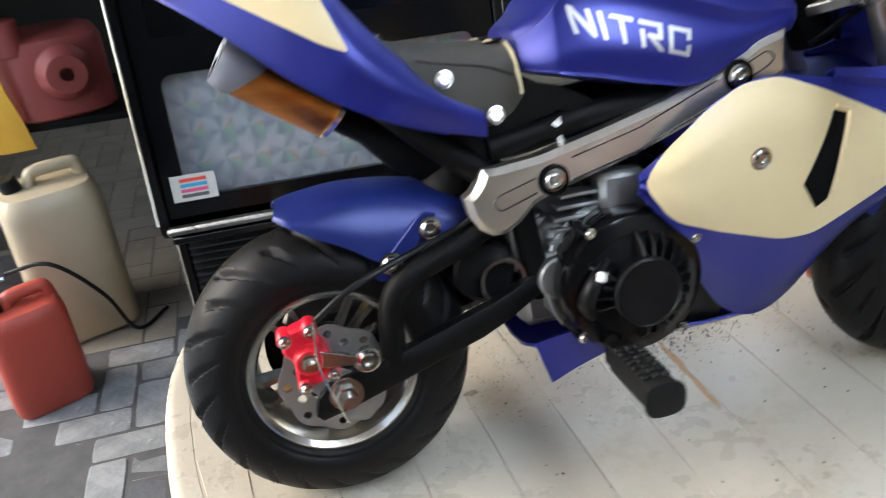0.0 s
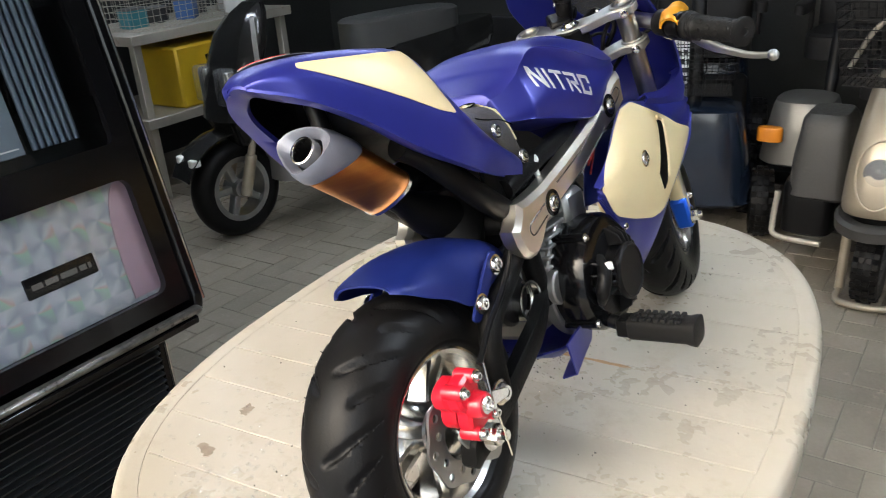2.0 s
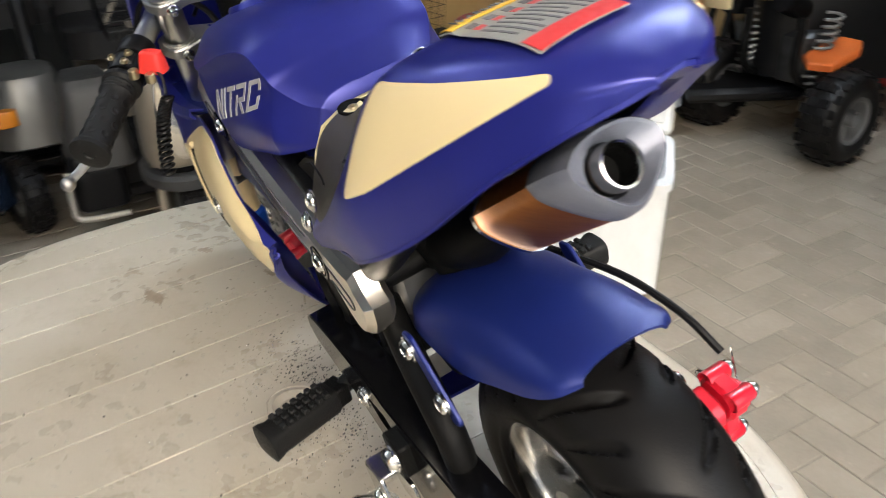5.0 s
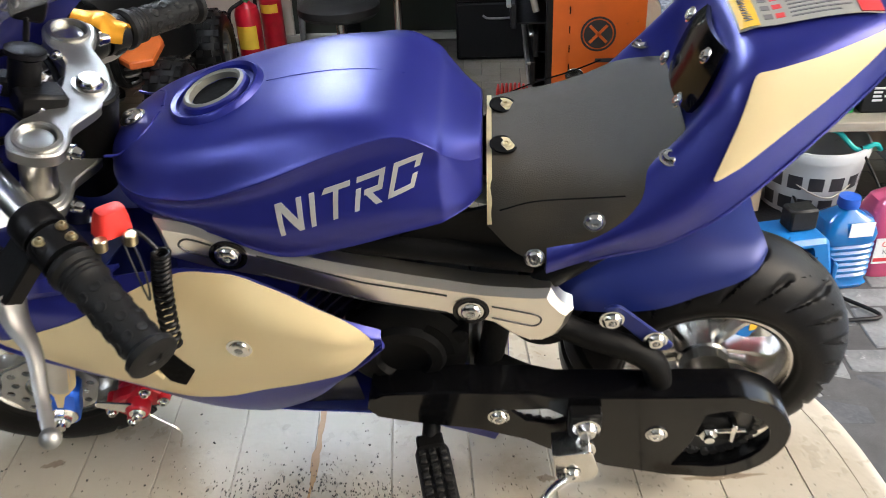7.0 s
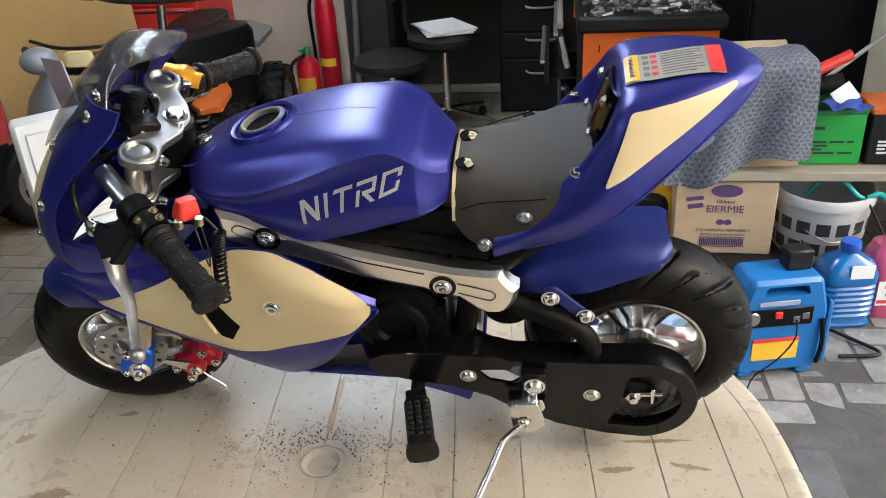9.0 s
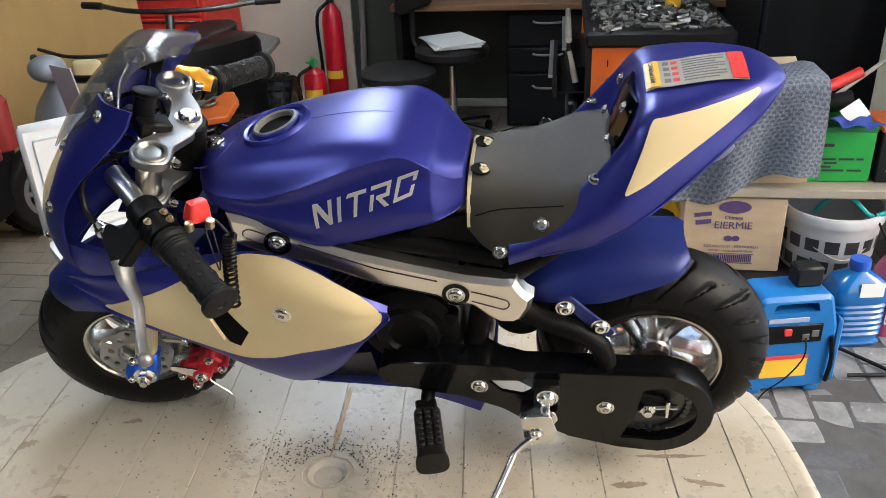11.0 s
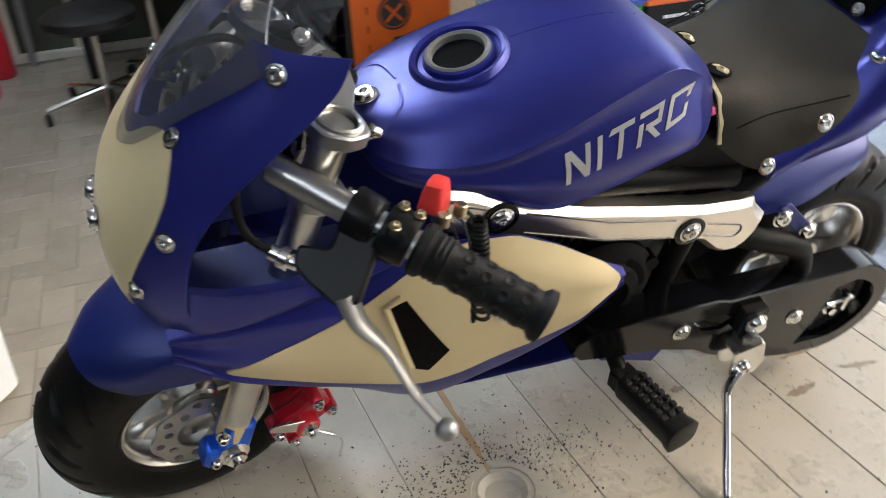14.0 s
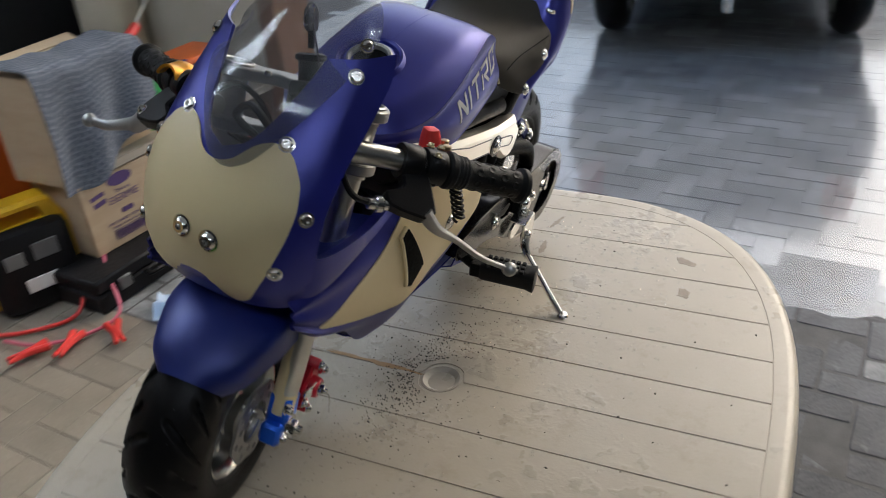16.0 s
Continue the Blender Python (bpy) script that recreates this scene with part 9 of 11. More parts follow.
part("seat_front", g, BLACKCLOTH, mr, "black seat front")
g = Geo()
rod(g, (0.05, 0, 0.4), (0.0, 0, 0.75), 0.028, n=14)
tube(g, [(-0.10, -0.3, 0.78), (0.0, -0.16, 0.76), (0.0, 0.16, 0.76), (-0.10, 0.3, 0.78)], 0.014, 10)
part("tiller", g, BLACKPLASTIC, mr)

# -- white cool box with its lid up
cool = thing("cool_box", "white plastic cool box with its lid standing open", "cool box", pose(0.926, -1.292, 0, 0, 0, 136) @ Matrix.Translation((0, -0.16, 0)) @ Matrix.Diagonal((1, 0.62, 1, 1)))
CW = colour("white_cool_box", (0.74, 0.76, 0.78), 0.4, bump=0.06, scale=4)
g = Geo()
outer = [ring_xy(0.155, 0.27, 0.0, 32, 8), ring_xy(0.175, 0.30, 0.02, 32, 8), ring_xy(0.19, 0.315, 0.355, 32, 8), ring_xy(0.205, 0.33, 0.36, 32, 8), ring_xy(0.205, 0.33, 0.385, 32, 8), ring_xy(0.165, 0.29, 0.385, 32, 8), ring_xy(0.155, 0.28, 0.06, 32, 8)]
loft(g, outer)
part("box_body", g, CW, cool)
g = Geo()
box(g, (-0.215, 0, 0.565), (0.045, 0.64, 0.37), 0.018)
box(g, (-0.190, 0, 0.565), (0.012, 0.54, 0.28), 0.005)
part("lid", g, CW, cool, "open white lid")

# -- dark shop sign boards at the back
SIGNBLACK = colour("black_board", (0.012, 0.012, 0.013), 0.35, bump=0.03)
sg = thing("sign_board", "black board with a white lettered mark on it", "sign", pose(3.30, 1.90, 0))
g = Geo()
box(g, (0, 0, 0.36), (0.04, 1.5, 0.72), 0.006)
part("board", g, SIGNBLACK, sg)
for i in range(7):
    g = Geo()
    box(g, (-0.022, 0.02 - i * 0.078, 0.575), (0.004, 0.058, 0.085), 0.002)
    if i in (0, 1, 3, 5):
        box(g, (-0.0245, 0.02 - i * 0.078, 0.575), (0.003, 0.03, 0.02), 0)
    part("sign_mark", g, WHITE, sg)
po = thing("paper_notice", "white paper notice with printed lines hanging on a scooter", "notice", Matrix.Translation((2.86, 0.88, 0.40)) @ Matrix.Rotation(radians(-6), 4, "X"))
g = Geo()
box(g, (0, 0, 0.17), (0.003, 0.25, 0.36), 0)
part("sheet", g, WHITE, po)
bars(po, Matrix(((0, 0, -1, -0.003), (-1, 0, 0, 0), (0, 1, 0, 0.19), (0, 0, 0, 1))), 0.18, 0.20, 5, BARS, 9)


# ---- the wall of tools and goods to the bike's right ----
ORANGE = colour("orange_enamel", (0.72, 0.135, 0.015), 0.32, bump=0.04, coat=0.2, dirt=(0.45, 0.09, 0.02))
CHAR = colour("charcoal_plastic", (0.009, 0.009, 0.010), 0.5, bump=0.15, spec=0.25)
CARDB = surface("cardboard", (0.50, 0.385, 0.255), (0.43, 0.32, 0.205), rough=0.8, grain=160, bump=0.15, scale=6, stretch=(1, 1, 4))
PURPLE = colour("violet_print", (0.09, 0.05, 0.16), 0.7, bump=0)

tc_ = thing("tool_cabinet", "orange and black roller tool cabinet with open drawers", "tool cabinet", pose(-0.61, -2.52, 0))
g = Geo()
box(g, (0, 0, 0.42), (0.50, 0.70, 0.66), 0.008)
part("cabinet_body", g, CHAR, tc_)
g = Geo()
plate(g, rounded([(-0.245, 0.09), (0.245, 0.09), (0.245, 0.745), (-0.245, 0.745)], 0.01), side_plane(0.350, 1), 0.006, 0.002)
sp_ = part("side_panel", g, ORANGE, tc_, "orange side panel")
for i in range(9):
    g = Geo()
    box(g, (0.185, 0.357, 0.14 + i * 0.068), (0.004, 0.002, 0.026), 0)
    part("slot", g, HOLLOW_SHADE, sp_, smooth=0)
g = Geo()
box(g, (0, 0, 0.775), (0.54, 0.76, 0.06), 0.012)
part("top_tray", g, CHAR, tc_, "black tray top")
for y in (-0.34, 0.34):
    g = Geo()
    box(g, (0.252, y, 0.42), (0.03, 0.03, 0.67), 0.006)
    part("corner_post", g, ORANGE if y < 0 else CHAR, tc_)
for i, op in enumerate((0.08, 0.13, 0.05, 0.06, 0.05, 0.0)):
    z = 0.69 - i * 0.105
    g = Geo()
    box(g, (0.25 + op, 0, z), (0.02, 0.62, 0.088), 0.004)
    box(g, (0.25 + op / 2, 0, z - 0.03), (op + 0.01, 0.58, 0.006), 0)
    dw = part("drawer", g, CHAR, tc_, "open drawer")
    g = Geo()
    box(g, (0.266 + op, 0, z + 0.038), (0.018, 0.62, 0.012), 0.003)
    part("handle", g, CAST, dw, "aluminium drawer pull")
g = Geo()
lathe(g, [(0.055, 0), (0.062, 0.0), (0.062, 0.001), (0.055, 0.001)], Matrix.Translation((0.085, 0.357, 0.53)) @ Matrix.Rotation(radians(-90), 4, "X"), 32)
lathe(g, [(0, 0.0005), (0.050, 0.0005), (0.050, 0.001), (0, 0.001)], Matrix.Translation((0.085, 0.357, 0.53)) @ Matrix.Rotation(radians(-90), 4, "X"), 32)
mk = part("round_mark", g, BARS, sp_, "round black mark", smooth=0)
g = Geo()
for a in (45, -45):
    box(g, (0, 0, 0), (0.085, 0.010, 0.0015), 0, Matrix.Translation((0.085, 0.3588, 0.53)) @ Matrix.Rotation(radians(a), 4, "Y") @ Matrix.Rotation(radians(90), 4, "X"))
part("cross_mark", g, ORANGE, mk, smooth=0)
for i in range(6):
    g = Geo()
    box(g, (0.055 - i * 0.005, 0.3575, 0.435 - i * 0.060), (0.075, 0.0015, 0.014), 0)
    box(g, (0.055 - i * 0.005 + (0.03 if i % 2 else -0.03), 0.3575, 0.420 - i * 0.060), (0.014, 0.0015, 0.036), 0)
    part("word_mark", g, BARS, sp_, smooth=0)
g = Geo()
box(g, (-0.08, 0.3585, 0.70), (0.12, 0.0015, 0.034), 0)
lb = part("paper_label", g, WHITE, sp_, "white label")
for i in range(4):
    g = Geo()
    box(g, (-0.125 + i * 0.03, 0.3597, 0.70), (0.013, 0.0008, 0.016), 0)
    part("print_bar", g, BARS, lb, smooth=0)
for y in (-0.27, 0.27):
    for x in (-0.18, 0.18):
        g = Geo()
        rod(g, (x - 0.014, y, 0.05), (x + 0.014, y, 0.05), 0.05, n=20, b=0.004)
        part("castor", g, BLACKPLASTIC, tc_)
g = Geo()
rod(g, (0.30, 0.30, 0.60), (0.33, 0.30, 0.72), 0.012)
rod(g, (0.33, -0.3, 0.76), (0.33, 0.3, 0.76), 0.012)
part("push_handle", g, STEEL, tc_)
ra = random.Random(3)
bits = Geo()
for _ in range(240):
    x, y = ra.uniform(-0.24, 0.24), ra.uniform(-0.35, 0.35)
    s = ra.uniform(0.008, 0.03)
    k = Matrix.Translation((-0.61 + x, -2.52 + y, 0.805 + s * 0.3)) @ Euler((ra.uniform(-0.4, 0.4), ra.uniform(-0.4, 0.4), ra.uniform(0, 3))).to_matrix().to_4x4()
    if ra.random() < 0.5:
        box(bits, (0, 0, 0), (s * 1.6, s * 0.8, s * 0.7), s * 0.1, k)
    else:
        rod(bits, (0, 0, 0), (s * 1.8, 0, 0), s * 0.4, n=8, m=k)
BITS = surface("mixed_fittings", (0.34, 0.33, 0.31), (0.14, 0.13, 0.12), rough=0.35, metal=0.7, grain=60, bump=0.1, scale=30, piece=0.7)
thing("small_fittings", "heap of small metal fittings on the tool cabinet", "fittings", g=bits, material=BITS, kind="stuff")
g = Geo()
lathe(g, [(0, 0), (0.03, 0), (0.032, 0.02), (0.026, 0.05), (0.012, 0.06), (0, 0.06)], Matrix.Translation((-0.70, -2.60, 0.805)), 20)
thing("yellow_pot", "small yellow plastic pot standing on the tool cabinet", "pot", g=g, material=colour("yellow_cap", (0.75, 0.42, 0.02), 0.4))

# -- desk with black drawer units
desk = thing("desk", "brown topped desk along the back wall", "desk", pose(-0.3, -3.72, 0))
g = Geo()
box(g, (0, 0.02, 0.665), (1.9, 0.50, 0.035), 0.004)
part("desktop", g, surface("brown_veneer", (0.22, 0.11, 0.05), (0.17, 0.085, 0.04), rough=0.45, grain=60, bump=0.1, scale=4, stretch=(1, 10, 10)), desk, "brown wood top")
g = Geo()
box(g, (-0.92, 0, 0.32), (0.04, 0.44, 0.64), 0.004)
part("desk_panel", g, CHAR, desk)
g = Geo()
box(g, (0.92, 0, 0.32), (0.04, 0.44, 0.64), 0.004)
part("desk_panel", g, CHAR, desk)
for k_, x in enumerate((-0.185, -0.64)):
    du = thing("drawer_unit", "black plastic three-drawer unit under the desk", "drawer unit", pose(x, -3.72, 0), group="drawer units")
    g = Geo()
    box(g, (0, 0, 0.32), (0.44, 0.42, 0.63), 0.008)
    part("unit_body", g, CHAR, du)
    for z, h in ((0.535, 0.17), (0.375, 0.13), (0.16, 0.28)):
        g = Geo()
        box(g, (0, 0.214, z), (0.42, 0.02, h), 0.006)
        d_ = part("drawer", g, CHAR, du)
        g = Geo()
        tube(g, [(-0.08, 0.226, z + h * 0.28), (-0.05, 0.235, z + h * 0.24), (0.05, 0.235, z + h * 0.24), (0.08, 0.226, z + h * 0.28)], 0.006, 8, 5)
        part("handle", g, colour("worn_grey_pull", (0.30, 0.29, 0.28), 0.35, vary=0.04), d_, "curved grey pull")

# -- stools
def stool(x, y, h, back, yaw, label):
    ob = thing("work_stool", label, "stool", pose(x, y, 0, 0, 0, yaw), group="work stools")
    g = Geo()
    lathe(g, [(0, h - 0.07), (0.17, h - 0.07), (0.19, h - 0.05), (0.19, h - 0.02), (0.16, h), (0, h + 0.004)], I4, 36)
    part("seat", g, BLACKCLOTH, ob, "round black seat")
    g = Geo()
    rod(g, (0, 0, 0.10), (0, 0, h - 0.06), 0.02, n=14)
    part("column", g, CHROME, ob)
    for i in range(5):
        a = 2 * math.pi * i / 5
        g = Geo()
        tube(g, [(0, 0, 0.11), (0.15 * math.cos(a), 0.15 * math.sin(a), 0.09), (0.27 * math.cos(a), 0.27 * math.sin(a), 0.07)], 0.013, 8, 4)
        leg = part("foot", g, CHROME, ob)
        g = Geo()
        rod(g, (0.27 * math.cos(a) - 0.012, 0.27 * math.sin(a), 0.028), (0.27 * math.cos(a) + 0.012, 0.27 * math.sin(a), 0.028), 0.028, n=16, b=0.003)
        part("castor", g, BLACKPLASTIC, leg)
    if back:
        g = Geo()
        tube(g, [(-0.12, 0, h - 0.05), (-0.22, 0, h), (-0.22, 0, h + 0.25)], 0.016, 8, 4)
        box(g, (-0.21, 0, h + 0.30), (0.05, 0.34, 0.28), 0.02)
        part("backrest", g, BLACKCLOTH, ob)
    return ob


stool(0.55, -3.06, 0.45, False, 20, "low round black work stool on castors")
stool(0.30, -3.25, 0.52, True, 160, "black work stool with a backrest on castors")
g = Geo()
papers = thing("paper_stack", "loose stack of papers lying on the stool", "papers", pose(0.30, -3.25, 0.526, 0, 0, 20))
for i in range(3):
    g = Geo()
    box(g, (0.0, 0.0, 0.004 + i * 0.007), (0.24, 0.30, 0.006), 0.001, Matrix.Rotation(radians(6 * i), 4, "Z"))
    part("sheet", g, WHITE, papers)

# -- fire extinguishers
def extinguisher(x, y, r, h, label):
    ob = thing("fire_extinguisher", label, "fire extinguisher", pose(x, y, 0), group="fire extinguishers")
    g = Geo()
    lathe(g, [(0, 0), (r * 0.9, 0), (r, 0.015), (r, h * 0.82), (r * 0.85, h * 0.92), (r * 0.4, h * 0.98), (r * 0.3, h)], I4, 32)
    b_ = part("cylinder", g, RED, ob, "red cylinder")
    g = Geo()
    lathe(g, [(r + 0.001, h * 0.35), (r + 0.001, h * (0.68 if h < 0.5 else 0.42))], I4, 20, 40, 140)
    part("label", g, YELLOW, b_, "yellow label")
    g = Geo()
    box(g, (0, 0, h + 0.02), (0.04, 0.05, 0.05), 0.006)
    box(g, (0, 0.05, h + 0.05), (0.02, 0.12, 0.012), 0.003)
    part("valve", g, colour("green_valve", (0.05, 0.35, 0.12), 0.4) if h < 0.5 else DARKMETAL, ob)
    g = Geo()
    tube(g, [(0, 0.04, h + 0.01), (r * 1.0, 0.09, h * 0.9), (r * 1.15, 0.05, h * 0.5), (r * 1.1, 0.05, h * 0.25)], 0.010, 8, 5)
    part("hose", g, BLACKPLASTIC, ob)


extinguisher(1.10, -3.45, 0.064, 0.36, "small red fire extinguisher with yellow label")
extinguisher(1.05, -3.74, 0.060, 0.66, "tall red fire extinguisher standing by the wall")
pipe = Geo()
tube(pipe, [(0.90, -3.87, 1.4), (0.90, -3.87, 0.6), (0.91, -3.86, 0.3), (0.92, -3.85, 0.0)], 0.018, 10)
thing("grey_pipe", "grey pipe running down the back wall", "pipe", g=pipe, material=MIDGREY)
sheet_ = Geo()
box(sheet_, (0.68, -3.93, 0.9), (0.06, 0.03, 1.8), 0.004)
thing("wall_post", "pale post standing against the dark wall", "post", g=sheet_, material=WALL_CREAM)

# -- red slatted tool chest, board, bikes in the dark
rc = thing("red_chest", "red steel chest with wide drawers against the wall", "tool chest", pose(2.0, -3.58, 0))
g = Geo()
box(g, (0, 0, 0.55), (0.75, 0.5, 1.10), 0.008)
part("chest_body", g, REDPLASTIC, rc)
for i in range(8):
    g = Geo()
    box(g, (0, 0.255, 0.12 + i * 0.12), (0.70, 0.02, 0.105), 0.004)
    dr = part("drawer", g, REDPLASTIC, rc)
    g = Geo()
    box(g, (0, 0.268, 0.16 + i * 0.12), (0.66, 0.014, 0.012), 0.003)
    part("handle", g, DARKMETAL, dr)
WOODB = surface("tan_board", (0.62, 0.41, 0.165), (0.57, 0.365, 0.14), rough=0.5, grain=40, bump=0.05, scale=2, stretch=(6, 6, 1))
bd = Geo()
plate(bd, [(0.0, 0.0), (2.30, 0.0), (2.30, 1.35), (0.08, 1.35)], Matrix.Translation((1.98, -3.36, 0)) @ Matrix.Rotation(radians(34), 4, "Z") @ Matrix.Rotation(radians(80), 4, "X"), 0.02, 0.002)
thing("wooden_board", "large tan wooden board leaning against the wall", "board", g=bd, material=WOODB)

qb = thing("quad_bike", "dark quad bike with orange and yellow plastics", "quad bike", pose(1.50, -2.84, 0, 0, 0, 94))
for x in (-0.36, 0.38):
    for y in (-0.30, 0.30):
        road_wheel(qb, (x, y, 0.19), 0.19, 0.16, 0, 18, GREYPL, 4, 0.5)
g = Geo()
soft_box(g, (0.0, 0, 0.36), (0.7, 0.26, 0.22), 3)
part("engine_block", g, DARKMETAL, qb)
g = Geo()
tube(g, [(-0.4, 0, 0.5), (-0.1, 0, 0.46), (0.2, 0, 0.52), (0.42, 0, 0.6)], 0.05, 12, 5)
for y in (-0.12, 0.12):
    tube(g, [(-0.4, y, 0.3), (0.0, y, 0.24), (0.42, y, 0.3), (0.45, y, 0.55)], 0.018, 8, 5)
part("frame", g, POWDER, qb)
g = Geo()
soft_box(g, (-0.22, 0, 0.60), (0.5, 0.24, 0.12), 3)
part("seat", g, BLACKCLOTH, qb)
for mt, c, s in ((colour("orange_plastic", (0.55, 0.12, 0.02), 0.4), (0.34, 0.2, 0.39), (0.26, 0.16, 0.035)), (colour("yellow_plastic_2", (0.5, 0.34, 0.03), 0.4), (0.30, -0.10, 0.60), (0.24, 0.10, 0.03)), (MIDGREY, (-0.42, 0.0, 0.5), (0.3, 0.6, 0.04))):
    g = Geo()
    plate(g, [(u * s[0] / 2, v * s[1] / 2) for u, v in ((-1, -0.6), (-0.5, -1), (0.6, -0.9), (1, -0.2), (0.8, 0.9), (-0.4, 1), (-1, 0.5))], Matrix.Translation(c) @ Matrix.Rotation(radians(12), 4, "Y"), s[2], 0.006)
    part("fender", g, mt, qb)
g = Geo()
rod(g, (0.30, 0, 0.55), (0.22, 0, 0.80), 0.02)
tube(g, [(0.10, -0.36, 0.83), (0.2, -0.16, 0.82), (0.2, 0.16, 0.82), (0.10, 0.36, 0.83)], 0.012, 10)
part("handlebar", g, DARKMETAL, qb)
for y in (-0.36, 0.36):
    g = Geo()
    rod(g, (0.10, y, 0.83), (0.06, y * 1.3, 0.83), 0.017, n=12, b=0.002)
    part("grip", g, GRIPRUBBER, qb)
for y in (-0.16, 0.16):
    g = Geo()
    pts = []
    for i in range(90):
        a = i * 0.7
        pts.append((0.40 - 0.1 * i / 90 + 0.03 * math.cos(a), y + 0.03 * math.sin(a), 0.30 + 0.26 * i / 90))
    tube(g, pts, 0.006, 6, 1)
    part("spring", g, MIDGREY, qb, "coil spring")
db = thing("dirt_bike", "small dark dirt bike leaning by the wall", "motorbike", pose(1.91, -2.78, 0, 0, 0, 100) @ Matrix.Scale(0.72, 4))
for x in (-0.5, 0.5):
    road_wheel(db, (x, 0, 0.24), 0.24, 0.08, 0, 26, GREYPL, 12, 0.75)
g = Geo()
for a, b in (((0.5, 0.06, 0.24), (0.30, 0.06, 0.80)), ((0.5, -0.06, 0.24), (0.30, -0.06, 0.80)), ((-0.5, 0.06, 0.24), (-0.1, 0.08, 0.36)), ((-0.5, -0.06, 0.24), (-0.1, -0.08, 0.36)), ((0.28, 0, 0.7), (-0.2, 0, 0.6)), ((0.28, 0, 0.66), (0.12, 0, 0.28)), ((0.12, 0, 0.28), (-0.16, 0, 0.28))):
    rod(g, a, b, 0.022, n=10)
part("frame", g, POWDER, db)
g = Geo()
soft_box(g, (0.02, 0, 0.42), (0.3, 0.2, 0.3), 3)
part("engine_block", g, CAST, db)
g = Geo()
soft_box(g, (0.10, 0, 0.70), (0.34, 0.20, 0.16), 2.5)
part("fuel_tank", g, BLACKPLASTIC, db)
g = Geo()
soft_box(g, (-0.28, 0, 0.70), (0.52, 0.16, 0.09), 3)
part("seat", g, BLACKCLOTH, db)
g = Geo()
tube(g, [(0.20, -0.36, 0.92), (0.28, -0.14, 0.88), (0.28, 0.14, 0.88), (0.20, 0.36, 0.92)], 0.012, 10)
part("handlebar", g, DARKMETAL, db)
g = Geo()
soft_box(g, (0.40, 0, 0.78), (0.06, 0.18, 0.2), 3)
part("number_board", g, CREAM, db)

bs_ = thing("motor_scooter", "pale blue silver scooter front with black handlebars", "scooter", pose(1.84, -2.14, 0, 0, 0, 60))
PB = colour("pale_blue_silver", (0.34, 0.38, 0.44), 0.3, metal=0.4, bump=0.0)
g = Geo()
loft(g, [[(x + d * math.cos(a), w * math.sin(a), z) for a in np.linspace(0, 2 * math.pi, 25)[:-1]] for x, d, w, z in ((0, 0.12, 0.15, 0.15), (0.0, 0.10, 0.18, 0.35), (-0.03, 0.07, 0.13, 0.52), (-0.06, 0.04, 0.05, 0.62))])
part("leg_shield", g, PB, bs_)
g = Geo()
blob(g, (-0.02, 0, 0.68), (0.15, 0.15, 0.11))
part("head_cover", g, PB, bs_, "rounded pale headset")
g = Geo()
tube(g, [(-0.14, -0.34, 0.66), (-0.07, -0.12, 0.64), (-0.07, 0.12, 0.64), (-0.14, 0.34, 0.66)], 0.017, 10)
part("handlebar", g, BLACKPLASTIC, bs_)
road_wheel(bs_, (0.10, 0, 0.2), 0.2, 0.09)
g = Geo()
soft_box(g, (-0.75, 0, 0.45), (0.7, 0.3, 0.4), 3)
part("rear_body", g, BLACKPLASTIC, bs_)
g = Geo()
box(g, (-0.35, 0, 0.2), (0.5, 0.3, 0.06), 0.02)
part("floorboard", g, BLACKPLASTIC, bs_)
g = Geo()
box(g, (0, 0, 0.11), (0.006, 0.14, 0.22), 0.001)
thing("pale_card", "pale lilac card hanging on the scooter", "card", pose(1.60, -1.94, 0.53, 0, 8, 62), g=g, material=colour("lilac_card", (0.55, 0.54, 0.64), 0.5))
# -- goods by the door: bench, boxes, batteries
bench = thing("low_bench", "rough timber bench shelf carrying boxes and batteries", "bench", pose(-1.12, -1.88, 0))
SHELFW = surface("pale_shelf_board", (0.36, 0.32, 0.26), (0.30, 0.26, 0.20), rough=0.6, grain=60, bump=0.15, scale=4, stretch=(1, 6, 6))
g = Geo()
box(g, (-0.14, 0.06, 0.405), (0.98, 0.46, 0.032), 0.004)
part("shelf_board", g, SHELFW, bench, "pale board")
for x in (-0.6, 0.32):
    g = Geo()
    box(g, (x, 0.06, 0.195), (0.04, 0.42, 0.388), 0.004)
    part("bench_leg", g, SHELFW, bench)
case = thing("black_case", "flat black case under the cardboard box", "case", pose(-0.80, -1.70, 0))
g = Geo()
box(g, (0, 0, 0.034), (0.52, 0.42, 0.068), 0.008)
part("case_body", g, CHAR, case)
g = Geo()
box(g, (0, 0, 0.096), (0.52, 0.42, 0.048), 0.008)
part("case_lid", g, CHAR, case)
for x in (-0.15, 0.15):
    g = Geo()
    box(g, (x, 0.214, 0.072), (0.05, 0.012, 0.045), 0.004)
    part("latch", g, GREYPL, case, "grey latch")
g = Geo()
tube(g, [(-0.06, 0.212, 0.06), (-0.06, 0.24, 0.06), (0.06, 0.24, 0.06), (0.06, 0.212, 0.06)], 0.008, 8, 4)
part("handle", g, BLACKPLASTIC, case)
cb_ = thing("cardboard_box", "printed brown cardboard carton with violet lettering", "carton", pose(-0.828, -1.73, 0.121, 0, 0, -2))
g = Geo()
box(g, (0, 0, 0.13), (0.32, 0.25, 0.26), 0.004)
part("carton", g, CARDB, cb_)
g = Geo()
box(g, (0, 0.127, 0.13), (0.04, 0.001, 0.26), 0)
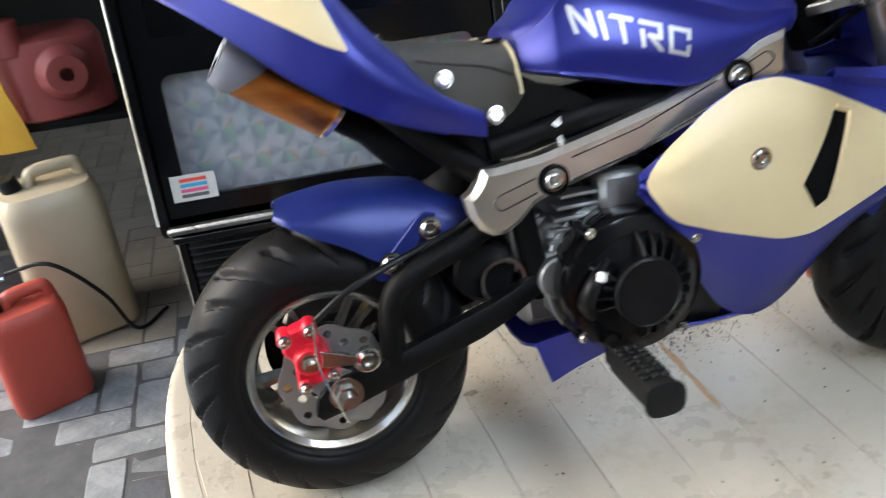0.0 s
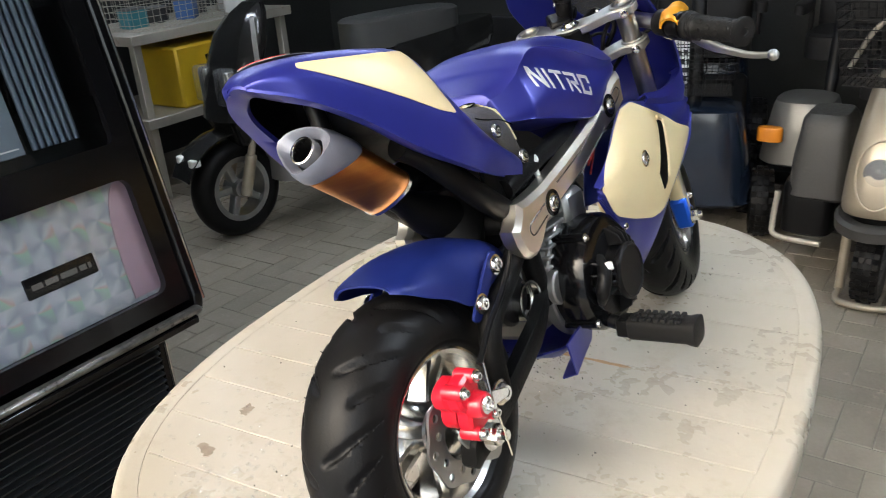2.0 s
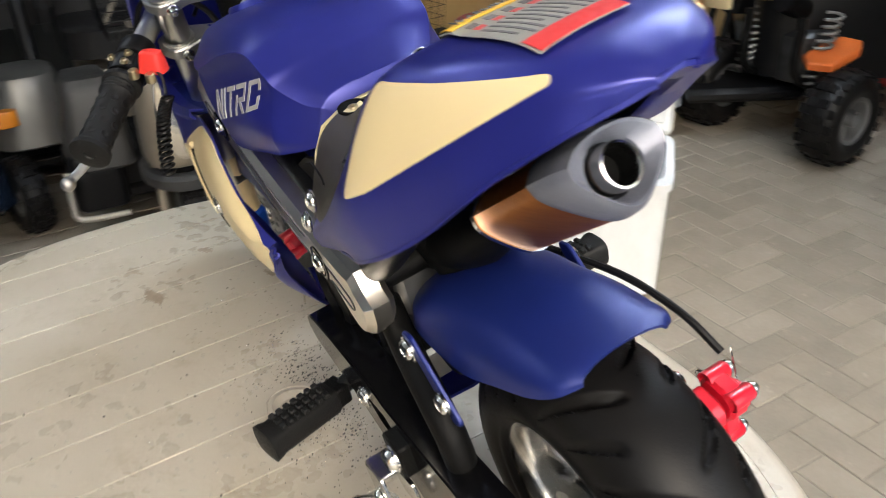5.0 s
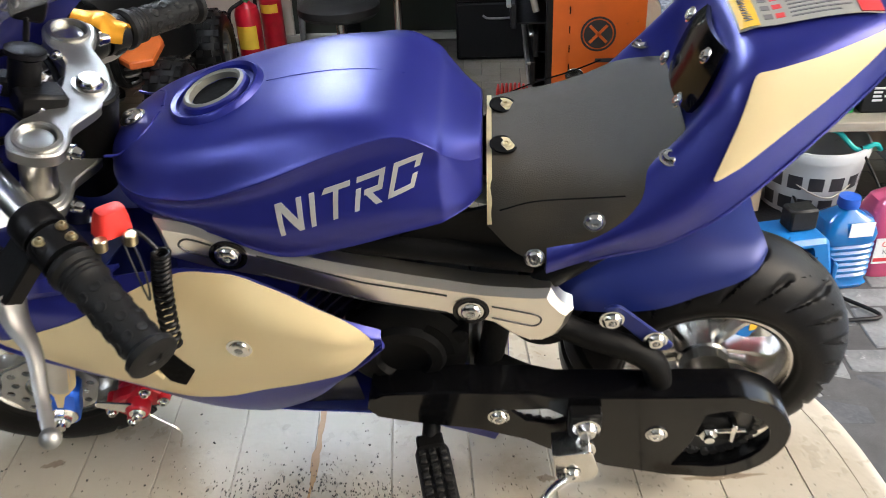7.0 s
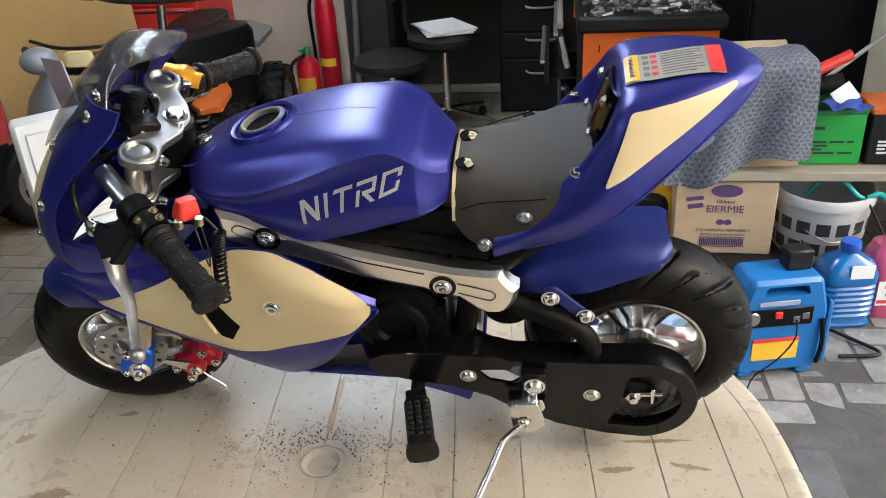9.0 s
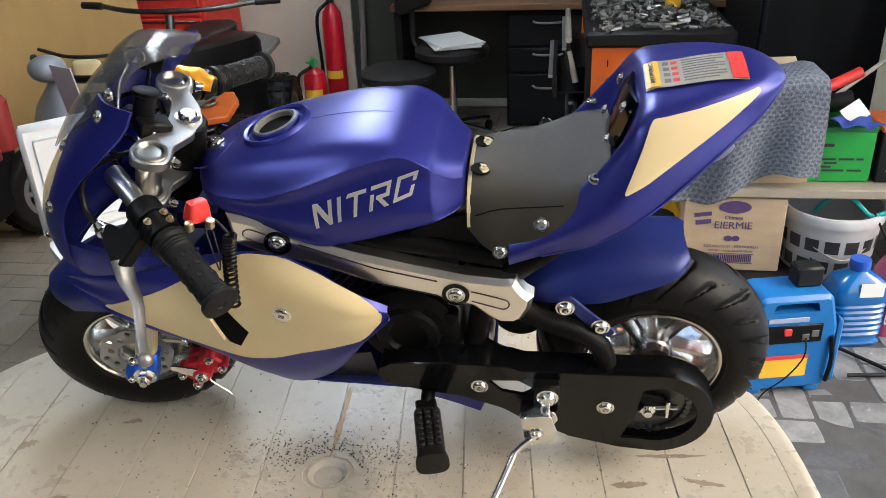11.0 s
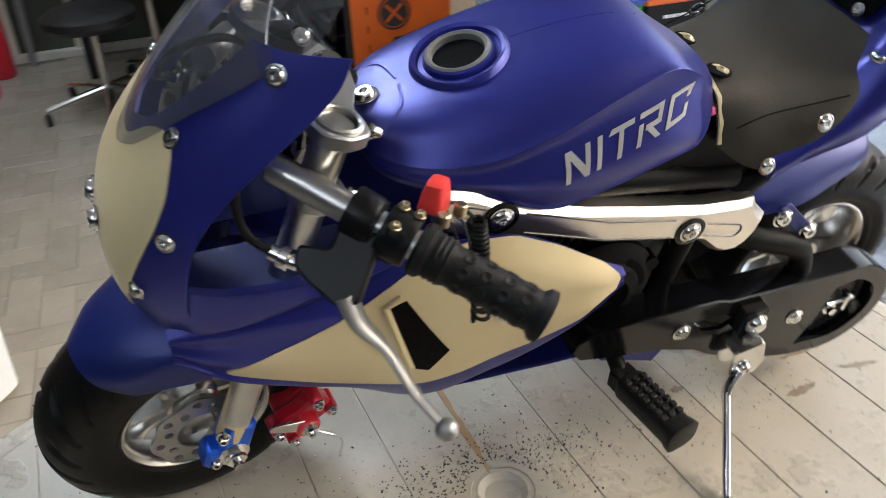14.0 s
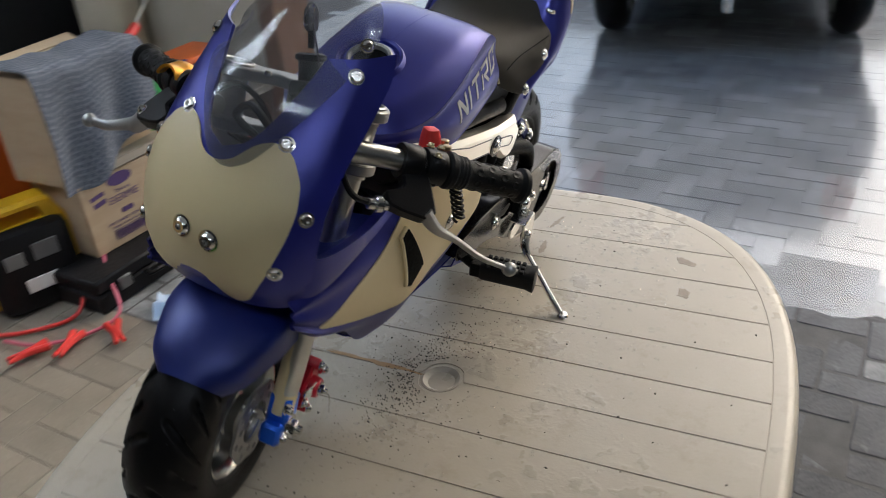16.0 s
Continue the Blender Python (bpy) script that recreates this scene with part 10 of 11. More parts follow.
fmx = Matrix.Translation((0, 0.1262, 0.13)) @ Matrix(((-1, 0, 0, 0), (0, 0, 1, 0), (0, 1, 0, 0), (0, 0, 0, 1)))
g = Geo()
loft(g, [ring_xy(0.05, 0.022, z, 28, 2, 0.0, 0.10) for z in (0, 0.001)], fmx)
part("maker_mark", g, PURPLE, cb_, "violet oval mark", smooth=0)
for txt, y_, s_ in (("Chinese", 0.062, 0.018), ("EIERMIE", 0.034, 0.036), ("EGG NOODLES - EIER NUDELN", -0.042, 0.0125), ("EIERMIE - NOUILLES AUX OEUFS", -0.058, 0.010)):
    words(cb_, txt, s_, fmx @ Matrix.Translation((0.0, y_, 0.0002)), PURPLE)
for x, y_, w, h in ((-0.088, 0.085, 0.055, 0.014), (-0.088, 0.058, 0.05, 0.016)):
    g = Geo()
    box(g, (x, y_, 0.0005), (w, h, 0.001), 0, fmx @ Matrix.Rotation(radians(8), 4, "Z"))
    part("print_bar", g, PURPLE, cb_, smooth=0)
for x in (-0.012, 0.012):
    g = Geo()
    loft(g, [ring_xy(0.013, 0.010, z, 20, 2, x, -0.012) for z in (0, 0.0008)], fmx)
    part("egg_print", g, PURPLE, cb_, smooth=0)
g = Geo()
for k_ in range(24):
    box(g, (-0.07 + k_ * 0.006, -0.085, 0.0005), (0.0032, 0.026, 0.001), 0, fmx)
for a in ((0, -0.068, 0.15, 0.002), (0, -0.102, 0.15, 0.002)):
    box(g, (a[0], a[1], 0.0005), (a[2], a[3], 0.001), 0, fmx)
part("print_stripes", g, PURPLE, cb_, smooth=0)
cb2 = thing("cardboard_box", "plain cardboard box standing on the carton", "carton", pose(-0.84, -1.76, 0.383, 0, 0, 4))
g = Geo()
box(g, (0, 0, 0.18), (0.40, 0.24, 0.36), 0.004)
part("carton", g, CARDB, cb2)
g = Geo()
sheet(g, [[(x, -0.12 - 0.02 * i, 0.362 + 0.008 * i) for x in (-0.2, 0, 0.2)] for i in range(3)], 0.004)
part("flap", g, CARDB, cb2, "raised flap")


def waffle():
    ma, nt, bs = nodes_of("waffle_towel")
    tcn = nt.nodes.new("ShaderNodeTexCoord")
    br = nt.nodes.new("ShaderNodeTexBrick")
    br.inputs["Scale"].default_value = 1.0
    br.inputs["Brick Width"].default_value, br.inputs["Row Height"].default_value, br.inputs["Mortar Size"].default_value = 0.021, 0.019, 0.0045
    # the waffle grid is colour only: darker cells between paler lines
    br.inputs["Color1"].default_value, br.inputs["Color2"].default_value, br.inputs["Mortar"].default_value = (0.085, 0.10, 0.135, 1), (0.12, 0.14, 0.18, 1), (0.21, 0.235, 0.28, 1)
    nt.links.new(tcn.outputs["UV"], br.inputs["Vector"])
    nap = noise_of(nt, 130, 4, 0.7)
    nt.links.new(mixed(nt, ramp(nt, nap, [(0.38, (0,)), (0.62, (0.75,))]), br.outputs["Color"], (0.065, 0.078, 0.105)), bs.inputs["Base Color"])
    bp = node(nt, "ShaderNodeBump", Strength=1.0, Distance=0.006)
    nt.links.new(nap, bp.inputs["Height"])
    nt.links.new(bp.outputs[0], bs.inputs["Normal"])
    bs.inputs["Roughness"].default_value = 0.9
    return ma


nu, nv = 40, 56
pts = []
for i in range(nu):
    row = []
    u = i / (nu - 1)
    for j in range(nv):
        v = j / (nv - 1)
        x = -0.63 - 0.42 * u + 0.03 * v * (0.5 - u)
        s = v * 0.555
        over = 0.16
        if s < over:
            y, z = -1.80 + s, 0.765 + 0.006 * math.sin(u * 9)
        elif s < over + 0.05:
            a = (s - over) / 0.05 * 1.45
            y, z = -1.64 + 0.032 * math.sin(a), 0.765 - 0.032 * (1 - math.cos(a))
        else:
            d = s - over - 0.05
            y, z = -1.606 + 0.02 * math.sin(u * 14 + v * 3) * min(1, d * 5) + 0.03 * d, 0.735 - d * (0.92 + 0.16 * math.sin(u * 5.0 + 0.8))
        row.append((x, y, z + 0.004 * math.sin(u * 22 + v * 5)))
    pts.append(row)
g = Geo()
sheet(g, pts, 0.005)
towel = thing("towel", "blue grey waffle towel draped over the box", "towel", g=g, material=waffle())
uv = towel.data.uv_layers.new(name="uv")
for lp in towel.data.loops:
    k_ = lp.vertex_index % (nu * nv)
    uv.data[lp.index].uv = (0.46 * (k_ // nv) / (nu - 1), 0.60 * (k_ % nv) / (nv - 1))


def battery(x, label, mt, top_mt, seed):
    ob = thing("battery", label, "battery", pose(x, -1.74, 0.4215))
    g = Geo()
    box(g, (0, 0, 0.085), (0.235, 0.17, 0.17), 0.005)
    b_ = part("case", g, mt, ob)
    g = Geo()
    box(g, (0, 0, 0.176), (0.24, 0.175, 0.022), 0.005)
    part("lid", g, top_mt, ob)
    fm_ = Matrix.Translation((0, 0.0862, 0.09)) @ Matrix(((-1, 0, 0, 0), (0, 0, 1, 0), (0, 1, 0, 0), (0, 0, 0, 1)))
    bars(ob, fm_ @ Matrix.Translation((0.01, 0.035, 0)), 0.12, 0.02, 1, BARS if seed == 2 else WHITE, seed)
    bars(ob, fm_ @ Matrix.Translation((0.0, -0.03, 0)), 0.18, 0.05, 4, BARS if seed == 2 else WHITE, seed + 5, fill=0.6)
    return ob


battery(-1.115, "bright green battery with dark print on the bench", colour("green_case", (0.02, 0.36, 0.05), 0.35, bump=0.03), colour("dark_green_lid", (0.01, 0.16, 0.03), 0.35), 2)
battery(-1.365, "black battery with an orange lid on the bench", CHAR, ORANGE, 3)

bu = thing("bucket", "white plastic bucket with black print holding tools", "bucket", pose(-1.155, -1.70, 0))
BK = colour("grey_white_bucket", (0.52, 0.53, 0.53), 0.42, bump=0.05, dirt=(0.3, 0.3, 0.29))
g = Geo()
lathe(g, [(0, 0.004), (0.125, 0), (0.130, 0.01), (0.152, 0.30), (0.160, 0.30), (0.162, 0.325), (0.156, 0.335), (0.150, 0.335), (0.125, 0.015), (0, 0.012)], I4, 48)
part("pail", g, BK, bu)
for r_ in range(3):
    for k_ in range(8):
        a0 = -20 + k_ * 24 + r_ * 9
        g = Geo()
        z0 = 0.06 + r_ * 0.075
        rr_ = 0.1315 + (z0 / 0.30) * 0.020
        lathe(g, [(rr_, z0), (rr_ + 0.0035, z0 + 0.045)], I4, 4, a0, a0 + 17)
        part("print_block", g, BARS, bu, "black print", smooth=0)
g = Geo()
tube(g, [(0.152, 0, 0.31), (0.10, 0.10, 0.24), (0.0, 0.165, 0.20), (-0.1, 0.10, 0.24), (-0.152, 0, 0.31)], 0.0025, 8)
part("bail", g, STEEL, bu)
TEAL = colour("teal_cord", (0.02, 0.42, 0.40), 0.4)
g = Geo()
tube(g, [(-1.10, -1.70, 0.30), (-1.13, -1.66, 0.365), (-1.18, -1.62, 0.38), (-1.24, -1.60, 0.33), (-1.29, -1.60, 0.345), (-1.32, -1.62, 0.32)], 0.008, 8)
thing("teal_cord", "teal rubber cord hanging in the bucket", "cord", g=g, material=TEAL)
g = Geo()
tube(g, [(-1.06, -1.62, 0.22), (-1.12, -1.50, 0.10), (-1.22, -1.45, 0.06), (-1.3, -1.5, 0.2), (-1.25, -1.6, 0.34)], 0.004, 8)
thing("black_wire", "thin black wire trailing out of the bucket", "wire", g=g, material=BLACKPLASTIC)


def bottle(m, w, d, h, mt, cap, label, ribs):
    ob = thing("bottle", label, "bottle", m, group="fluid bottles")
    g = Geo()
    rings = [ring_xy(w * 0.46, d * 0.46, 0, 32, 5), ring_xy(w / 2, d / 2, 0.012, 32, 5)]
    for i in range(ribs):
        z = 0.03 + i * h * 0.5 / max(1, ribs)
        rings += [ring_xy(w * 0.45, d * 0.45, z, 32, 4), ring_xy(w * 0.45, d * 0.45, z + 0.004, 32, 4), ring_xy(w * 0.5, d * 0.5, z + 0.008, 32, 4), ring_xy(w * 0.5, d * 0.5, z + 0.013, 32, 4)]
    rings += [ring_xy(w * 0.5, d * 0.5, h * 0.66, 32, 5), ring_xy(w * 0.42, d * 0.42, h * 0.80, 32, 3.5), ring_xy(0.026, 0.026, h * 0.90, 32, 2), ring_xy(0.024, 0.024, h * 0.95, 32, 2)]
    loft(g, rings)
    b_ = part("bottle_body", g, mt, ob)
    g = Geo()
    lathe(g, [(0.029, 0), (0.031, 0.004), (0.029, 0.03), (0.0, 0.032)], Matrix.Translation((0, 0, h * 0.92)), 24)
    part("cap", g, cap, ob)
    return ob


BLUEF = colour("blue_screenwash", (0.006, 0.13, 0.40), 0.12, bump=0.02, coat=0.5)
PINKF = colour("pink_coolant", (0.62, 0.085, 0.19), 0.2, bump=0.02, coat=0.4)
b1 = bottle(pose(-1.16, -1.40, 0, 0, 0, 8), 0.17, 0.12, 0.27, BLUEF, colour("blue_cap", (0.02, 0.10, 0.5), 0.4), "bottle of blue washer fluid standing on the pavers", 7)
g = Geo()
box(g, (-0.02, 0.061, 0.20), (0.07, 0.002, 0.045), 0)
part("label", g, WHITE, b1)
g = Geo()
box(g, (0.086, 0.0, 0.09), (0.002, 0.07, 0.09), 0)
part("side_label", g, YELLOW, b1)
b2 = bottle(pose(-1.34, -1.47, 0, 0, 0, 5), 0.19, 0.13, 0.30, PINKF, REDPLASTIC, "bottle of pink coolant standing on the pavers", 0)
g = Geo()
box(g, (0.005, 0.066, 0.095), (0.155, 0.002, 0.085), 0)
lb2 = part("label", g, WHITE, b2)
words(lb2, "G12+", 0.026, Matrix.Translation((0.035, 0.0675, 0.118)) @ Matrix(((-1, 0, 0, 0), (0, 0, 1, 0), (0, 1, 0, 0), (0, 0, 0, 1))), REDINK)
g = Geo()
tube(g, [(0.04, 0, 0.255), (-0.035, 0, 0.285), (-0.085, 0, 0.26), (-0.09, 0, 0.205)], 0.013, 12, 6)
part("grip", g, PINKF, b2, "moulded pink handle")
g = Geo()
box(g, (0.03, 0.0672, 0.066), (0.10, 0.001, 0.012), 0)
part("label_band", g, REDINK, lb2, "red band")
words(lb2, "Koelvloeistof", 0.020, Matrix.Translation((0.005, 0.0675, 0.092)) @ Matrix(((-1, 0, 0, 0), (0, 0, 1, 0), (0, 1, 0, 0), (0, 0, 0, 1))), BARS)

# -- blue jump starter
JB = colour("bright_blue_plastic", (0.012, 0.15, 0.44), 0.38, bump=0.05)
js = thing("jump_starter", "bright blue portable jump starter standing on the pavers", "jump starter", pose(-0.885, -1.14, 0, 0, 0, 12) @ Matrix.Scale(0.95, 4))
g = Geo()
prof = rounded([(-0.125, 0.02), (0.125, 0.02), (0.135, 0.22), (0.105, 0.335), (-0.105, 0.335), (-0.135, 0.22)], 0.02, 4)
plate(g, prof, side_plane(-0.07, 1), 0.14, 0.012, [rounded([(-0.07, 0.285), (0.07, 0.285), (0.06, 0.315), (-0.06, 0.315)], 0.008, 4)])
part("case", g, JB, js)
for x in (-0.09, 0.09):
    g = Geo()
    box(g, (x, 0, 0.012), (0.05, 0.12, 0.024), 0.006)
    part("foot", g, JB, js)
g = Geo()
plate(g, rounded([(-0.155, 0.03), (-0.135, 0.03), (-0.135, 0.26), (-0.155, 0.24)], 0.008), side_plane(-0.06, 1), 0.12, 0.006)
part("side_clip", g, JB, js)
for nm, mt, c, s in (("control_panel", BLACKPLASTIC, (0.01, 0.0715, 0.215), (0.19, 0.006, 0.06)), ("red_knob", REDPLASTIC, (0.02, 0.0765, 0.225), (0.022, 0.008, 0.022)), ("socket", GREYPL, (-0.035, 0.0755, 0.205), (0.022, 0.004, 0.022)), ("socket", GREYPL, (-0.062, 0.0755, 0.215), (0.022, 0.004, 0.022)),
                     ("label", YELLOW, (0.015, 0.0715, 0.105), (0.14, 0.003, 0.075)), ("label_head", REDINK, (0.015, 0.073, 0.137), (0.14, 0.002, 0.014)), ("name_strip", colour("pale_strip", (0.3, 0.36, 0.5), 0.4), (0.02, 0.0715, 0.262), (0.12, 0.003, 0.016))):
    g = Geo()
    box(g, c, s, 0.002)
    part(nm, g, mt, js)
g = Geo()
lathe(g, [(0, 0.006), (0.02, 0.004), (0.024, 0)], Matrix.Translation((0.095, 0.073, 0.215)) @ Matrix.Rotation(radians(-90), 4, "X"), 24)
part("work_light", g, CHROME, js, "round lamp")
g = Geo()
tube(g, [(-0.035, 0.08, 0.205), (-0.02, 0.11, 0.16), (0.03, 0.12, 0.10), (0.09, 0.12, 0.05), (0.12, 0.14, 0.012)], 0.0025, 6)
tube(g, [(-0.115, 0.075, 0.20), (-0.12, 0.085, 0.12), (-0.115, 0.08, 0.05)], 0.007, 8)
part("lead", g, BLACKPLASTIC, js, "black lead")
ad_ = Geo()
box(ad_, (0, 0, 0.03), (0.075, 0.055, 0.06), 0.006)
thing("power_adapter", "black power adapter lying on the jump starter", "adapter", pose(-0.932, -1.16, 0.3185, 0, 0, 12), g=ad_, material=CHAR)
g = Geo()
tube(g, [(-1.02, -1.30, 0.06), (-1.06, -1.36, 0.015), (-1.16, -1.27, 0.012), (-1.22, -1.19, 0.012), (-1.10, -1.17, 0.012)], 0.006, 8)
thing("black_cable", "black cable lying on the pavers", "cable", g=g, material=BLACKPLASTIC)
# -- yellow and black booster pack with red cables
yb = thing("booster_pack", "yellow and black booster pack standing on the pavers", "booster pack", pose(-0.54, -1.80, 0, 0, 0, -18))
g = Geo()
soft_box(g, (0, 0, 0.15), (0.28, 0.20, 0.28), 5)
part("case", g, CHAR, yb)
g = Geo()
plate(g, rounded([(-0.15, 0.02), (0.15, 0.02), (0.16, 0.25), (0.11, 0.36), (-0.11, 0.36), (-0.16, 0.25)], 0.02), side_plane(-0.05, 1), 0.10, 0.012, [rounded([(-0.08, 0.295), (0.08, 0.295), (0.07, 0.335), (-0.07, 0.335)], 0.01)])
part("frame", g, colour("tool_yellow", (0.78, 0.46, 0.01), 0.4), yb, "yellow carrying frame")
for c, s, mt in (((0.06, 0.102, 0.20), (0.06, 0.006, 0.05), MIDGREY), ((-0.04, 0.102, 0.21), (0.08, 0.006, 0.06), GREYPL), ((0.0, 0.102, 0.10), (0.10, 0.006, 0.05), WHITE)):
    g = Geo()
    box(g, c, s, 0.003)
    part("dial_panel", g, mt, yb)
jc = thing("jumper_cables", "red jumper cables and clamps lying on the pavers", "jumper cables")
g = Geo()
tube(g, [(-0.60, -1.62, 0.10), (-0.50, -1.56, 0.02), (-0.38, -1.62, 0.014), (-0.30, -1.74, 0.014), (-0.34, -1.86, 0.014), (-0.2, -1.8, 0.014)], 0.007, 8)
part("red_lead", g, REDPLASTIC, jc)
for x, y, a in ((-0.42, -1.46, 20), (-0.50, -1.40, 60), (-0.34, -1.50, -20)):
    g = Geo()
    k_ = Matrix.Translation((x, y, 0.025)) @ Matrix.Rotation(radians(a), 4, "Z")
    tube(g, [(0, 0.018, 0.0), (0.06, 0.004, 0.0), (0.12, 0.012, 0.0)], [0.012, 0.011, 0.006], 8, 4, k_)
    tube(g, [(0, -0.018, 0.0), (0.06, -0.004, 0.0), (0.12, -0.012, 0.0)], [0.012, 0.011, 0.006], 8, 4, k_)
    part("clamp", g, REDPLASTIC, jc, "red clamp")
PINK = colour("faded_pink_plastic", (0.62, 0.13, 0.20), 0.45)
g = Geo()
tube(g, [(-0.72, -1.66, 0.13), (-0.62, -1.52, 0.10), (-0.55, -1.42, 0.03), (-0.44, -1.44, 0.014), (-0.33, -1.54, 0.014), (-0.30, -1.66, 0.014)], 0.006, 8)
part("pink_lead", g, PINK, jc, "faded pink cable")
pk = thing("plastic_packet", "crumpled blue and white plastic packet on the floor", "packet", pose(-0.66, -1.30, 0.004, 0, 0, 35))
g = Geo()
sheet(g, [[(-0.07 + 0.02 * i, -0.05 + 0.02 * j, 0.03 + 0.012 * math.sin(i * 1.7 + j * 0.9) + 0.008 * math.cos(j * 2.1) - 0.02 * (abs(i - 3.5) / 3.5) ** 3) for j in range(6)] for i in range(8)], 0.003)
part("wrapper", g, colour("pale_blue_film", (0.40, 0.55, 0.78), 0.25, bump=0.2), pk)
coil_ = Geo()
tube(coil_, [(-0.17 - 0.18 * i / 140 + 0.0 * i, -2.84 + 0.045 * math.cos(i * 0.42), 0.058 + 0.045 * math.sin(i * 0.42) + 0.006 * math.sin(i * 1.3)) for i in range(141)], 0.0055, 6, 1)
thing("air_hose", "coiled red plastic air hose lying on the pavers", "hose", g=coil_, material=REDPLASTIC)
pr = Geo()
lathe(pr, [(0.02, 0), (0.128, 0), (0.13, 0.004), (0.13, 0.895), (0.126, 0.90), (0.02, 0.90)], Matrix.Translation((-1.61, -2.42, 0.0)), 40)
thing("paper_roll", "thick tall roll of cream paper standing against the wall", "paper roll", g=pr, material=surface("roll_paper", (0.66, 0.58, 0.44), (0.60, 0.52, 0.38), rough=0.75, grain=120, bump=0.15, scale=6))
ht = thing("hand_tools", "hand tools with red and yellow handles on the batteries", "tools", pose(-1.09, -1.76, 0.61))
for i, (mt, p0, p1, r_) in enumerate(((REDPLASTIC, (0.02, 0.02, 0.09), (-0.10, -0.01, 0.14), 0.018), (BRASSY, (0.10, 0.02, 0.05), (0.02, 0.02, 0.06), 0.008), (YELLOW, (0.12, 0.0, 0.02), (0.06, 0.03, 0.05), 0.02), (STEEL, (-0.05, -0.06, 0.05), (-0.32, -0.1, 0.26), 0.007), (CHAR, (0.0, -0.05, 0.02), (-0.1, -0.05, 0.04), 0.03))):
    g = Geo()
    rod(g, p0, p1, r_, n=12, b=0.002)
    part("tool", g, mt, ht)
rag = Geo()
sheet(rag, [[(-1.10 - 0.02 * i + 0.01 * math.sin(j), -1.70 + 0.025 * j, 0.608 + 0.02 * abs(math.sin(i * 0.9 + j * 0.7)) + 0.002) for j in range(5)] for i in range(7)], 0.004)
thing("blue_rag", "crumpled blue rag on the green battery", "rag", g=rag, material=colour("blue_rag", (0.03, 0.07, 0.35), 0.8, bump=0.3))
nt_ = Geo()
box(nt_, (0, 0, 0), (0.07, 0.003, 0.06), 0, Matrix.Translation((-1.165, -1.69, 0.642)) @ Matrix.Rotation(radians(30), 4, "X") @ Matrix.Rotation(radians(35), 4, "Y"))
thing("dirty_card", "smudged white card leaning on the tools", "card", g=nt_, material=WHITE)
dc = thing("dark_cabinet", "black cabinet in the dark corner by the door wall", "cabinet", pose(-1.38, -3.15, 0))
g = Geo()
box(g, (0, 0, 0.6), (0.6, 1.0, 1.2), 0.01)
part("cabinet_body", g, CHAR, dc)
g = Geo()
box(g, (0.305, 0, 0.6), (0.012, 0.9, 1.1), 0.005)
part("door", g, CHAR, dc)

# -- the vehicle outside
van = thing("parked_car", "grey rear of a car parked on the wet paving outside", "car", pose(-4.25, -0.36, 0, 0, 0, 11))
VW = colour("grey_car_paint", (0.72, 0.73, 0.74), 0.2, coat=0.5, bump=0)
g = Geo()
secs = []
for x, w, z0, z1 in ((0.42, 0.80, 0.34, 0.75), (0.36, 0.86, 0.30, 1.05), (0.0, 0.88, 0.28, 1.40), (-1.0, 0.88, 0.28, 1.55), (-2.2, 0.88, 0.28, 1.50), (-3.2, 0.86, 0.28, 0.95), (-3.6, 0.75, 0.32, 0.8)):
    secs.append([(x, y * w, z) for y, z in ((-0.9, z0), (-1, z0 + 0.15), (-1, z0 + (z1 - z0) * 0.5), (-0.8, z1), (0.8, z1), (1, z0 + (z1 - z0) * 0.5), (1, z0 + 0.15), (0.9, z0))])
loft(g, secs)
part("car_body", g, VW, van)
g = Geo()
soft_box(g, (0.42, 0, 0.42), (0.16, 1.66, 0.24), 6)
part("bumper", g, VW, van, "grey bumper")
